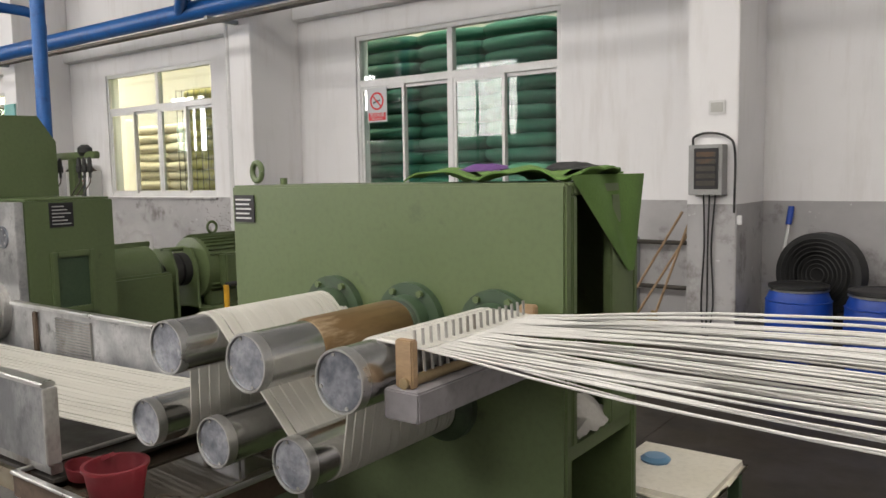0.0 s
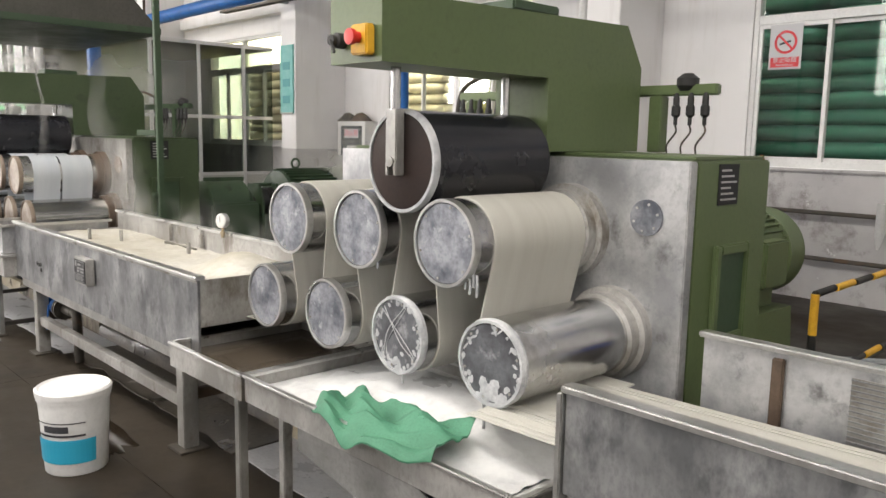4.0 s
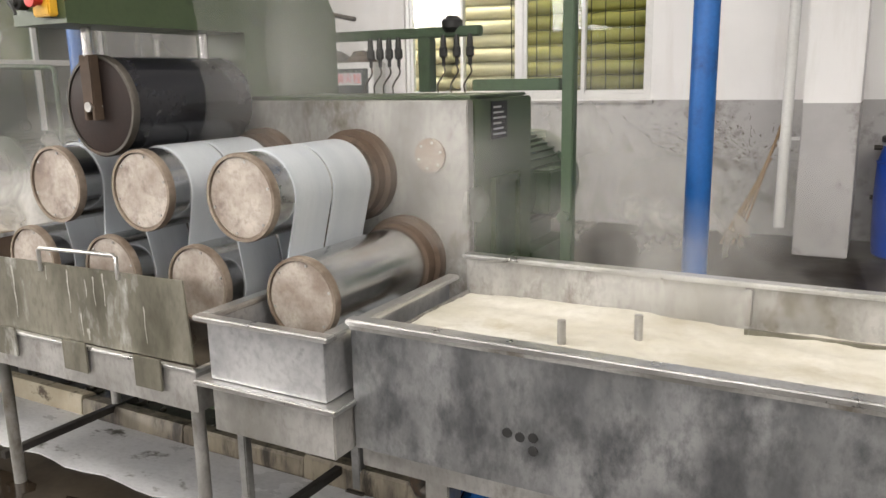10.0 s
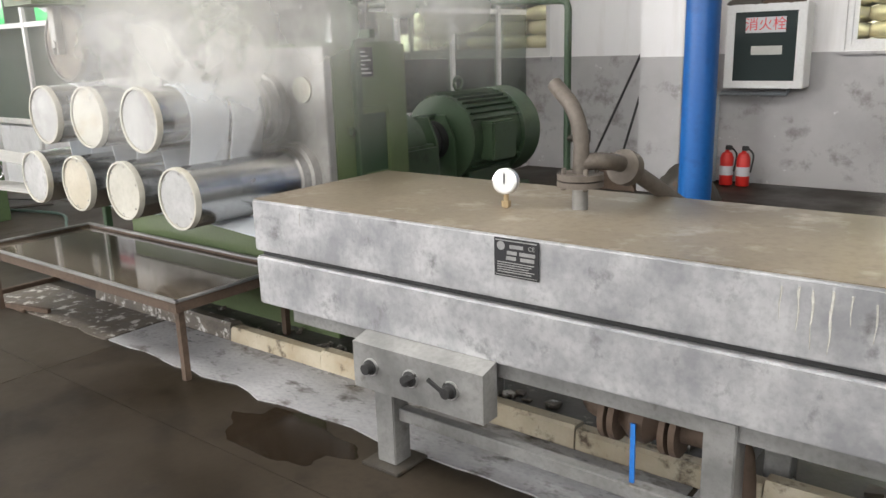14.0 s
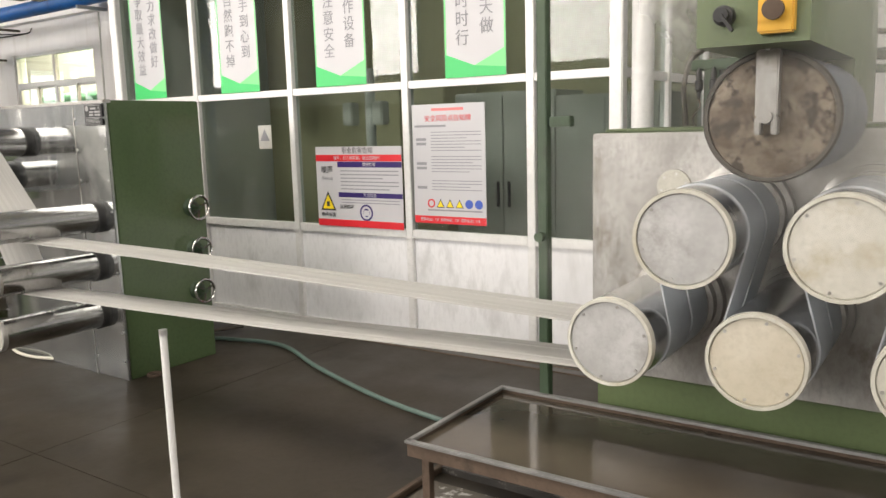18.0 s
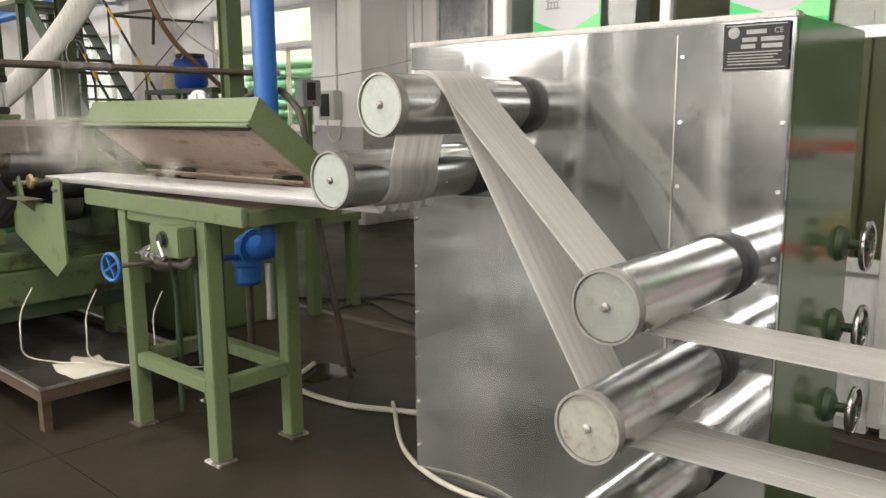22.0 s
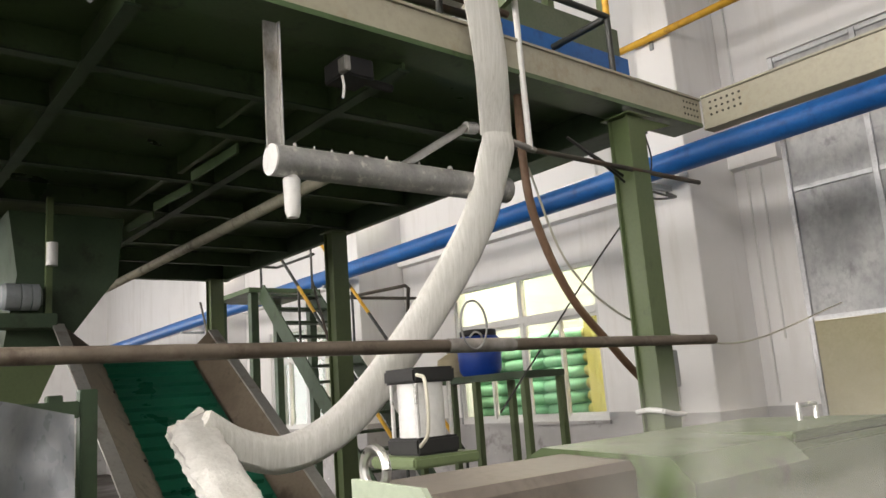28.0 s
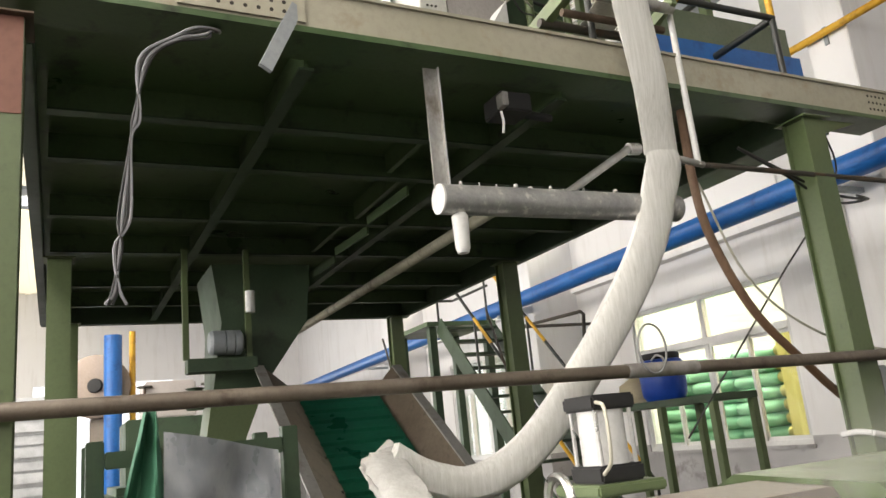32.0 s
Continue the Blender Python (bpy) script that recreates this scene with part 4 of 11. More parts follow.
def tangent_path(rolls, start=None, end=None, th=0.004):
    """The line of a band round rolls (x, z, r, turn), turn +1 over and -1 under, in order."""
    def tangent(a, b):
        (ax, az, ar, at), (bx, bz, br, bt) = a, b
        d = Vector((bx - ax, bz - az))
        L = d.length
        u = d / L
        n = Vector((-u.y, u.x))
        # Signed radii: the band keeps the roll on the right when turn is +1.
        sa, sb = ar * at, br * bt
        k = max(-1.0, min(1.0, (sa - sb) / L))
        c = math.sqrt(max(0.0, 1 - k * k))
        m = n * c + u * k
        return Vector((ax, az)) + m * sa, Vector((bx, bz)) + m * sb
    seq = list(rolls)
    if start:
        seq = [(*start, 0.0, 1)] + seq
    if end:
        seq = seq + [(*end, 0.0, 1)]
    ts = [tangent(a, b) for a, b in zip(seq, seq[1:])]
    pts = [ts[0][0]]
    for i, (x, z, r, t) in enumerate(seq[1:-1]):
        p, q = ts[i][1], ts[i + 1][0]
        c = Vector((x, z))
        a0, a1 = math.atan2(p.y - c.y, p.x - c.x), math.atan2(q.y - c.y, q.x - c.x)
        if t > 0:
            while a1 > a0:
                a1 -= 2 * math.pi
        else:
            while a1 < a0:
                a1 += 2 * math.pi
        n = max(2, int(abs(a1 - a0) / 0.12))
        pts += [c + Vector((math.cos(a0 + (a1 - a0) * k / n), math.sin(a0 + (a1 - a0) * k / n))) * r for k in range(n + 1)]
    pts.append(ts[-1][1])
    return [(p.x, p.y) for p in pts]


PLATE_GREY = surface("engraved_dull_metal", (0.22, 0.22, 0.22), (0.32, 0.32, 0.315), 0.45, 0.4, 30, 90)


def name_plate(parent, x0, x1, z0, z1, y, bracket=True):
    """A black engraved plate on a folded bracket: unreadable lines stand as bars."""
    if bracket:
        br = part("plate_bracket", box(B(), x0 - 0.012, x1 + 0.012, y, y + 0.045, z0 - 0.012, z1 + 0.012, 0.003), STEEL_DULL, parent)
    else:
        br = parent
    pl = part("name_plate", box(B(), x0, x1, y - 0.004, y - 0.0005, z0, z1, 0.001), PLATE_BLACK, br, "black engraved name plate")
    w, h = x1 - x0, z1 - z0
    bm = B()
    for q in ((0.04, 0.96, 0.93, 0.955), (0.04, 0.96, 0.045, 0.06)):
        box(bm, x0 + w * q[0], x0 + w * q[1], y - 0.006, y - 0.0042, z0 + h * q[2], z0 + h * q[3])
    for row, (a, b) in enumerate(((0.36, 0.66), (0.30, 0.52), (0.58, 0.92), (0.28, 0.50), (0.60, 0.90))):
        zz = (0.80, 0.64, 0.64, 0.50, 0.50)[row]
        box(bm, x0 + w * a, x0 + w * b, y - 0.006, y - 0.0042, z0 + h * (zz - 0.045), z0 + h * (zz + 0.045))
    for row in range(5):
        zz = 0.38 - row * 0.062
        box(bm, x0 + w * 0.08, x0 + w * (0.90 - 0.06 * (row % 3)), y - 0.006, y - 0.0042, z0 + h * (zz - 0.012), z0 + h * (zz + 0.012))
    bm2 = lathe(B(), [(0.0, 0.0), (0.09 * w, 0.0), (0.09 * w, 0.001)], (x0 + w * 0.16, y - 0.0042, z0 + h * 0.80), (0, -1, 0), 14)
    part("emblem", bm2, PLATE_GREY, pl)
    part("plate_lines", bm, PLATE_GREY, pl)
    text_part("ce_mark", "CE", h * 0.16, (x0 + w * 0.84, y - 0.0045, z0 + h * 0.80), (90, 0, 0), PLATE_GREY, pl)
    return pl


def motor(name, x, y0, z, label, r=0.27, length=0.72, paint=None):
    """A finned drive motor on a foot, its shaft towards the stand, with coupling and gearbox."""
    paint = paint or GREEN_DARK
    m = thing(name, (x, y0, 0.0), label, "motor", "line drive motors")
    bm = lathe(B(), [(r * 0.6, 0.0), (r * 0.97, 0.02), (r * 0.97, length * 0.72)], (x, y0, z), (0, 1, 0), 40)
    body = part("housing", bm, paint, m)
    for k in range(40):
        a = 2 * math.pi * k / 40
        c, s = math.cos(a), math.sin(a)
        if s < -0.6 or (c > 0.75 and abs(s) < 0.45):
            continue
        fin = Matrix.Translation((x + c * r * 0.985, y0 + 0.04 + length * 0.33, z + s * r * 0.985)) @ Matrix.Rotation(-a, 4, "Y") @ Matrix.Diagonal((0.035, length * 0.64, 0.006, 1))
        bm = B()
        bmesh.ops.create_cube(bm, size=1.0, matrix=fin)
        part("cooling_fin", bm, paint, body)
    bm = lathe(B(), [(r * 1.0, length * 0.70), (r * 1.06, length * 0.71), (r * 1.06, length * 0.95), (r * 0.95, length), (0.0, length)], (x, y0, z), (0, 1, 0), 40)
    part("fan_cowl", bm, paint, m)
    bm = box(B(), x + r * 0.85, x + r * 1.25, y0 + 0.12, y0 + 0.40, z - 0.14, z + 0.12, 0.012)
    part("terminal_box", bm, paint, m)
    bm = B()
    for sx in (-1, 1):
        box(bm, x + sx * r * 0.55 - 0.05, x + sx * r * 0.55 + 0.05, y0 + 0.06, y0 + length * 0.66, z - r - 0.04, z - r * 0.7, 0.008)
    part("mounting_foot", bm, paint, m)
    bm = prism(B(), [(x - r * 1.1, z - r - 0.04), (x + r * 1.1, z - r - 0.04), (x + r * 1.25, 0.0), (x - r * 1.25, 0.0)], "y", y0 - 0.05, y0 + length * 0.74)
    part("base_frame", bm, paint, m)
    ring = [(x, y0 + 0.24 + 0.045 * math.cos(a), z + r + 0.06 + 0.045 * math.sin(a)) for a in [2 * math.pi * k / 16 for k in range(17)]]
    part("lifting_eye", tube(B(), ring, 0.011, 8), paint, m)
    bm = lathe(B(), [(0.05, -0.30), (0.05, -0.20), (0.13, -0.20), (0.13, -0.13), (0.06, -0.13), (0.06, -0.11), (0.13, -0.11), (0.13, -0.04), (0.05, -0.04), (0.05, 0.0)], (x, y0, z), (0, 1, 0), 24)
    part("coupling", bm, BLACK, m)
    for dy in (-0.235, -0.05):
        part("guard_plate", prism(B(), [(x - 0.19, 0.0), (x + 0.19, 0.0), (x + 0.17, z + 0.02), (x + 0.10, z + 0.17), (x - 0.10, z + 0.17), (x - 0.17, z + 0.02)], "y", y0 + dy, y0 + dy + 0.02), paint, m)
    part("guard_stay", cyl(B(), (x, y0 - 0.235, z + 0.16), (x, y0 - 0.03, z + 0.16), 0.018, 10), paint, m)
    bm = box(B(), x - 0.24, x + 0.24, y0 - 0.78, y0 - 0.30, 0.0, z + 0.02, 0.02)
    lathe(bm, [(0.17, 0.0), (0.21, 0.02), (0.21, 0.40), (0.12, 0.48)], (x, y0 - 0.78, z), (0, 1, 0), 24)
    g = part("gearbox", bm, paint, m)
    part("gearbox_rib", box(B(), x - 0.02, x + 0.02, y0 - 0.74, y0 - 0.34, z + 0.2, z + 0.24, 0.006), paint, g)
    return m


def stand(x0, x1, tops, bottoms, z_top, z_bot, press_x, press_z, disc, rough_disc, press_roll, label, lube, steam=False, front=STEEL_BLOTCH, face=2.108, rim=None, foam=(), paint=None, arm_z=1.735, button=None):
    """A roller stand: steel front, green case behind, seven rolls and a press roll on an overhead arm."""
    paint = paint or GREEN
    s = thing("roller_stand", ((x0 + x1) / 2, 3.0, 0.0), label, "roller stand", "roller stands along the line")
    bm = box(B(), x0, x1, 2.752, 2.80, 0.52, 1.45, 0.004)
    fp = part("front_plate", bm, front, s, "smeared stainless front plate")
    part("lower_apron", box(B(), x0 + 0.02, x1 - 0.02, 2.76, 2.80, 0.0, 0.518, 0.004), paint, s)
    bm = box(B(), x0 + 0.003, x1, 2.803, 3.33, 0.0, 1.452, 0.006)
    case = part("case", bm, paint, s, "olive green painted case")
    # Recessed inspection door in the end of the case.
    bm = B()
    for q in ((2.93, 2.965, 0.80, 1.16), (3.155, 3.19, 0.80, 1.16), (2.965, 3.155, 1.125, 1.16), (2.965, 3.155, 0.80, 0.835)):
        box(bm, x1, x1 + 0.022, q[0], q[1], q[2], q[3], 0.005)
    part("door_frame", bm, paint, case)
    part("door_panel", box(B(), x1, x1 + 0.006, 2.965, 3.155, 0.835, 1.125), GREEN_DARK, case)
    bm = box(B(), x1, x1 + 0.004, 2.94, 3.08, 1.30, 1.44)
    pl = part("name_plate", bm, PLATE_BLACK, case, "small black name plate")
    bm = B()
    for k in range(6):
        box(bm, x1 + 0.004, x1 + 0.005, 2.955, 3.065 - 0.02 * (k % 3), 1.315 + k * 0.02, 1.322 + k * 0.02)
    part("plate_lines", bm, STEEL_EDGE, pl)
    part("top_lid", box(B(), x0 + 0.02, x1 - 0.02, 2.82, 3.32, 1.453, 1.465, 0.004), paint, case)
    for lx in (x0 + 0.32, x1 - 0.15):
        bm = lathe(B(), [(0.0, 0.0), (0.062, 0.0), (0.062, 0.012), (0.0, 0.012)], (lx, 2.742, 1.255), (0, 1, 0), 28)
        cov = part("cover_disc", bm, disc, fp)
        disc_bolts(cov, lx, 2.742, 1.255, 0.047, 6)
    for k, x in enumerate(tops):
        roller(s, x, z_top, 0.140, face, 2.752, disc if not rough_disc else (rough_disc[0] if len(rough_disc) < 4 else rough_disc[k]), CHROME, rim=rim)
    for k, x in enumerate(bottoms):
        roller(s, x, z_bot, 0.134, face + 0.01, 2.752, (DISC_FOAM if k in foam else disc) if not rough_disc else (rough_disc[1] if len(rough_disc) < 4 else rough_disc[3 + k]), CHROME, rim=FOAM_RIM if k in foam else rim)
    # Press roll on its forks, under the overhead arm.
    bm = lathe(B(), [(0.165, 0.0), (0.168, 0.004), (0.168, 0.56), (0.160, 0.565)], (press_x, 2.105, press_z), (0, 1, 0), 48)
    pr = part("press_roll", bm, press_roll, s)
    part("press_disc", lathe(B(), [(0.0, 0.0), (0.150, 0.0), (0.160, 0.006), (0.160, 0.012)], (press_x, 2.098, press_z), (0, 1, 0), 48), RUST_DISC if not rough_disc or rough_disc[0] is DISC_RUST else DISC_SCALE, pr, "rusty end plate")
    part("press_rim", lathe(B(), [(0.158, -0.004), (0.168, -0.004), (0.172, 0.002), (0.172, 0.02), (0.158, 0.02), (0.158, -0.004)], (press_x, 2.1, press_z), (0, 1, 0), 48), DARK_PIPE if steam else FOAM_RIM, pr)
    bm = box(B(), press_x - 0.028, press_x + 0.028, 2.055, 2.092, press_z + 0.00, press_z + 0.17, 0.004)
    box(bm, press_x - 0.028, press_x - 0.012, 2.055, 2.092, press_z - 0.045, press_z, 0.003)
    box(bm, press_x + 0.012, press_x + 0.028, 2.055, 2.092, press_z - 0.045, press_z, 0.003)
    part("fork", bm, RUSTY if rough_disc and rough_disc[0] is DISC_RUST else STEEL_DULL, pr)
    part("axle_pin", cyl(B(), (press_x, 2.05, press_z), (press_x, 2.10, press_z), 0.017, 16), STEEL_DULL, pr)
    for yy in (2.075, 2.60):
        part("press_rod", cyl(B(), (press_x, yy, press_z + (0.15 if yy < 2.3 else 0.165)), (press_x, yy, arm_z + 0.005), 0.017, 14), CHROME, s)
    ax0, ax1 = press_x - 0.14, press_x + 0.12
    arm_poly = [(1.92, arm_z), (2.70, arm_z), (2.70, 1.468), (3.30, 1.468), (3.30, 1.81), (3.19, 1.97), (1.92, 1.94)]
    arm = part("overhead_arm", prism(B(), arm_poly, "x", ax0, ax1), paint, s, "olive green overhead press arm")
    bm = box(B(), press_x - 0.05, press_x + 0.12, 2.5, 2.75, 1.955, 1.99, 0.006)
    part("arm_valve", bm, GREEN_DARK, arm)
    bm = box(B(), ax0 + 0.15, ax0 + 0.23, 1.885, 1.919, arm_z + 0.02, arm_z + 0.11, 0.005)
    sw = part("stop_box", bm, YELLOW, arm, "yellow emergency stop box")
    part("stop_button", lathe(B(), [(0.017, 0.0), (0.017, 0.02), (0.024, 0.022), (0.024, 0.035), (0.0, 0.038)], (ax0 + 0.19, 1.885, arm_z + 0.07), (0, -1, 0), 18), button or RED, sw, "mushroom stop button")
    bm = lathe(B(), [(0.024, 0.0), (0.024, 0.03), (0.017, 0.035), (0.017, 0.05), (0.0, 0.05)], (ax0 + 0.07, 1.919, arm_z + 0.07), (0, -1, 0), 18)
    sw = part("selector_switch", bm, BLACK, arm)
    part("lever", bar(B(), (ax0 + 0.07, 1.868, arm_z + 0.07), (ax0 + 0.10, 1.862, arm_z + 0.03), 0.008), BLACK, sw)
    # Lubricator rail with drip feeders behind the case.
    l0, l1 = x0 + 0.18, x1 - 0.26
    bm = box(B(), l0, l1, 3.38, 3.42, 1.70, 1.745, 0.006)
    for lx in (x1 - 0.53, x0 + 0.27):
        box(bm, lx - 0.03, lx + 0.03, 3.37, 3.43, 1.466, 1.70, 0.004)
    rail = part("lubricator_rail", bm, lube, s)
    part("rail_valve", lathe(B(), [(0.0, 0.0), (0.03, 0.0), (0.045, 0.02), (0.045, 0.05), (0.02, 0.07), (0.0, 0.07)], (x1 - 0.40, 3.40, 1.72), (0, 0, 1), 14), BLACK, rail)
    for k, lx in enumerate([x1 - q for q in (0.30, 0.365, 0.43, 0.66, 0.71, 0.76, 0.81)] + [x0 + 0.22 + 0.062 * q for q in range(6)]):
        bm = lathe(B(), [(0.006, 0.0), (0.013, 0.02), (0.013, 0.05), (0.018, 0.055), (0.018, 0.09), (0.008, 0.10), (0.008, 0.13)], (lx, 3.37, 1.71), (0, 0, -1), 10)
        f = part("drip_feeder", bm, BLACK, rail)
        part("feed_tube", tube(B(), [(lx, 3.37, 1.58), (lx + 0.01, 3.36, 1.55), (lx - 0.015, 3.34, 1.50), (lx + 0.01, 3.30, 1.462)], 0.004, 6, 4), DARK_PIPE, f)
    part("supply_hose", tube(B(), [(l0 - 0.02, 3.40, 1.47), (l0 - 0.03, 3.40, 1.66), (l0 + 0.05, 3.40, 1.79), (l0 + 0.40, 3.40, 1.86), (l0 + 0.75, 3.40, 1.80)], 0.011, 8, 5), DARK_PIPE, rail)
    return s


S1T, S1B = (-4.574, -4.122, -3.673), (-4.779, -4.333, -3.911, -3.47)
S2T, S2B = (-9.20, -8.75, -8.30), (-9.41, -8.96, -8.53, -8.09)
S3T, S3B = (-13.766, -13.362, -12.936), (-13.981, -13.562, -13.152, -12.735)
stand1 = stand(-5.10, -3.20, S1T, S1B, 1.182, 0.836, -3.88, 1.432, DISC, None, RUBBER, "roller stand with smeared steel front and black press roll", GREEN, front=STEEL_CLOUD, foam=(2, 3))
stand(-9.67, -7.83, S2T, S2B, 1.172, 0.865, -8.90, 1.455, DISC_RUST, (DISC_RUST, DISC_RUST), RUBBER, "steaming roller stand with rust-filmed roll ends", GREEN_DARK, True, STEEL_DULL, 2.108, surface("brown_disc_rim", (0.16, 0.12, 0.09), (0.30, 0.25, 0.20), 0.5, 0.4, 12, 60), paint=GREEN_MID, arm_z=1.715)
stand(-14.33, -12.51, S3T, S3B, 1.165, 0.84, -13.555, 1.495, DISC_CREAM, (DISC_GREY, DISC_CREAM, DISC_GREY, DISC_GREY, DISC_TAN, DISC_CREAM, DISC_GREY), RUBBER_BLUE, "steaming roller stand with cream roll ends and blue-grey press roll", GREEN_DARK, True, STEEL_DULL, 2.06, DISC_CREAM, arm_z=1.667, button=RUSTY)

def foam_clots(parent, x, y, z, r, seed, foot, veins):
    """Foam clinging to a roll end: smears along the rim, a clot at its foot and thin veins."""
    random.seed(seed)
    bm = B()
    for k in range(46):
        a = random.uniform(0, 2 * math.pi)
        q, w, l = r * random.uniform(0.74, 0.97), random.uniform(0.003, 0.010), random.uniform(0.006, 0.024)
        m = Matrix.Translation((x + q * math.cos(a), y - 0.001, z + q * math.sin(a))) @ Matrix.Rotation(-a + random.uniform(-1.4, 1.4), 4, "Y") @ Matrix.Diagonal((l * 0.8, 0.0014, w, 1))
        bmesh.ops.create_icosphere(bm, subdivisions=1, radius=1.0, matrix=m)
    for k in range(foot):
        a = -math.pi / 2 + random.gauss(0.0, 0.35)
        q, w = r * random.uniform(0.52, 0.95), random.uniform(0.008, 0.022)
        m = Matrix.Translation((x + q * math.cos(a), y - 0.001, z + q * math.sin(a))) @ Matrix.Rotation(random.uniform(0, 3), 4, "Y") @ Matrix.Diagonal((w * 1.4, 0.002, w, 1))
        bmesh.ops.create_icosphere(bm, subdivisions=1, radius=1.0, matrix=m)
    for k in range(veins):
        a = random.uniform(0, 2 * math.pi)
        b = a + math.pi + random.uniform(-0.9, 0.9)
        mid = (x + 0.5 * r * random.uniform(-1, 1), y - 0.001, z + 0.5 * r * random.uniform(-1, 1))
        tube(bm, [(x + 0.88 * r * math.cos(a), y - 0.001, z + 0.88 * r * math.sin(a)), mid, (x + 0.86 * r * math.cos(b), y - 0.001, z + 0.86 * r * math.sin(b))], 0.0019, 5, 6)
    part("clinging_foam", bm, FOAM_RIM, parent, "white foam smeared on the roll end")
    bm = B()
    n, m_ = 72, 7
    rings = []
    for i in range(n):
        a = 2 * math.pi * i / n
        rr = 0.0085 + 0.004 * noise.noise((3 * math.cos(a), 3 * math.sin(a), seed)) + 0.003 * noise.noise((11 * math.cos(a), 11 * math.sin(a), seed))
        rings.append([bm.verts.new((x + (r + rr * math.cos(2 * math.pi * j / m_)) * math.cos(a), y + 0.006 + rr * math.sin(2 * math.pi * j / m_), z + (r + rr * math.cos(2 * math.pi * j / m_)) * math.sin(a))) for j in range(m_)])
    for i in range(n):
        for j in range(m_):
            A, C = rings[i], rings[(i + 1) % n]
            bm.faces.new((A[j], A[(j + 1) % m_], C[(j + 1) % m_], C[j]))
    bmesh.ops.recalc_face_normals(bm, faces=bm.faces)
    part("foam_rim", bm, FOAM_RIM, parent)


foam_clots(stand1, S1B[2], 2.118, 0.836, 0.130, 3, 6, 4)
foam_clots(stand1, S1B[3], 2.118, 0.836, 0.130, 8, 30, 0)
for k, (x, q) in enumerate(((S1T[2] + 0.10, 0.05), (S1T[2] + 0.13, 0.07), (S1T[2] + 0.08, 0.035), (S1T[2] + 0.115, 0.04), (S1T[1] + 0.09, 0.03), (S1B[3] - 0.03, 0.09), (S1B[2] + 0.02, 0.04))):
    low = k > 4
    z = (0.836 - 0.128) if low else 1.182 - 0.10 + 0.015 * (k % 2)
    part("foam_drip", tube(B(), [(x, 2.125, z), (x + 0.003, 2.125, z - q * 0.5), (x + 0.001, 2.126, z - q)], 0.0048, 6, 3), FOAM_RIM, stand1)
motor("drive_motor", -4.05, 4.45, 0.86, "olive green finned drive motor with gearbox behind the stand", 0.25, 0.78, GREEN)
motor("drive_motor", -8.62, 4.50, 0.86, "dark green finned drive motor with gearbox behind the stand", 0.30, 0.85)
motor("drive_motor", -13.13, 4.37, 0.82, "dark green finned drive motor beside the glazed office", 0.30, 0.85)

# Yarn round the rolls.
def wrap(name, tops, bottoms, zt, zb, y0, y1, start, end, material, label, ribs, rt=0.1435, rb=0.1375, split=None):
    seq = []
    for k, xb in enumerate(bottoms):
        seq.append((xb, zb, rb, -1))
        if k < len(tops):
            seq.append((tops[k], zt, rt, 1))
    path = tangent_path(seq, start, end)
    bands = split or [(y0, y1)]
    bm = B()
    for a, b in bands:
        ribbon(bm, path, a, b, 0.005, ribs, 0.0015)
    return solo(name, bm, material, label, "yarn")


wrap("yarn_sheet", S1T, S1B, 1.182, 0.836, 2.24, 2.62, (-5.9, 0.62), (-3.30, 0.700), YARN, "white filament sheet threaded round the rolls of a stand", 34, 0.1425, 0.1365, [(2.19, 2.65)])
wrap("yarn_sheet", S2T, S2B, 1.172, 0.865, 2.22, 2.62, (-9.9, 0.64), (-7.4, 0.60), YARN_WET, "wet white filament sheet threaded round the rolls", 24, 0.1425, 0.1365, [(2.20, 2.385), (2.40, 2.62)])
wrap("yarn_sheet", S3T, S3B, 1.165, 0.84, 2.20, 2.60, (-14.25, 0.70), (-12.1, 0.66), YARN_WET, "translucent wet filament sheet threaded round the rolls", 24, 0.1425, 0.1365, [(2.22, 2.42), (2.44, 2.62)])
# Sheet from the last roll of stand 1 through the trough to the feed rolls: separate strips.
strips = thing("yarn_strips", (-2.2, 2.3, 0.7), "cream yarn sheet in parallel strips through the trough", "yarn")
random.seed(3)
y = 2.02
while y < 2.58:
    w = random.uniform(0.008, 0.034)
    bm = ribbon(B(), [(-3.47, 0.6985), (-2.6, 0.715), (-1.6, 0.745), (-0.80, 0.789)], y, y + w, 0.004, max(2, int(w / 0.006)), 0.0015)
    part("strip", bm, YARN, strips)
    y += w + random.choice((0.002, 0.003, 0.005, 0.009))
feeds = thing("yarn_wrap", (-0.4, 2.3, 0.8), "cream yarn sheet wound between the feed rolls", "yarn")
FEED_T, FEED_B = (-0.638, -0.308, 0.011), (-0.793, -0.483, -0.182)
path = tangent_path([(-0.793, 0.862, 0.071, -1), (-0.638, 1.105, 0.077, 1), (-0.182, 0.862, 0.071, -1), (0.011, 1.105, 0.077, 1)], (-1.0, 0.781), (0.16, 1.172))
y = 2.06
while y < 2.56:
    w = random.uniform(0.012, 0.046)
    part("strip", ribbon(B(), path, y, y + w, 0.004, max(2, int(w / 0.006)), 0.0015), YARN, feeds)
    y += w + random.choice((0.0015, 0.002, 0.003, 0.005))


def leg(parent, x, y, top, w=0.05, material=STEEL_DULL, foot=True):
    l = part("leg", box(B(), x - w / 2, x + w / 2, y - w / 2, y + w / 2, 0.012, top, 0.004), material, parent)
    if foot:
        part("foot_plate", box(B(), x - w * 1.0, x + w * 1.0, y - w * 1.0, y + w * 1.0, 0.0, 0.012, 0.003), DARK_PIPE, l)
    return l


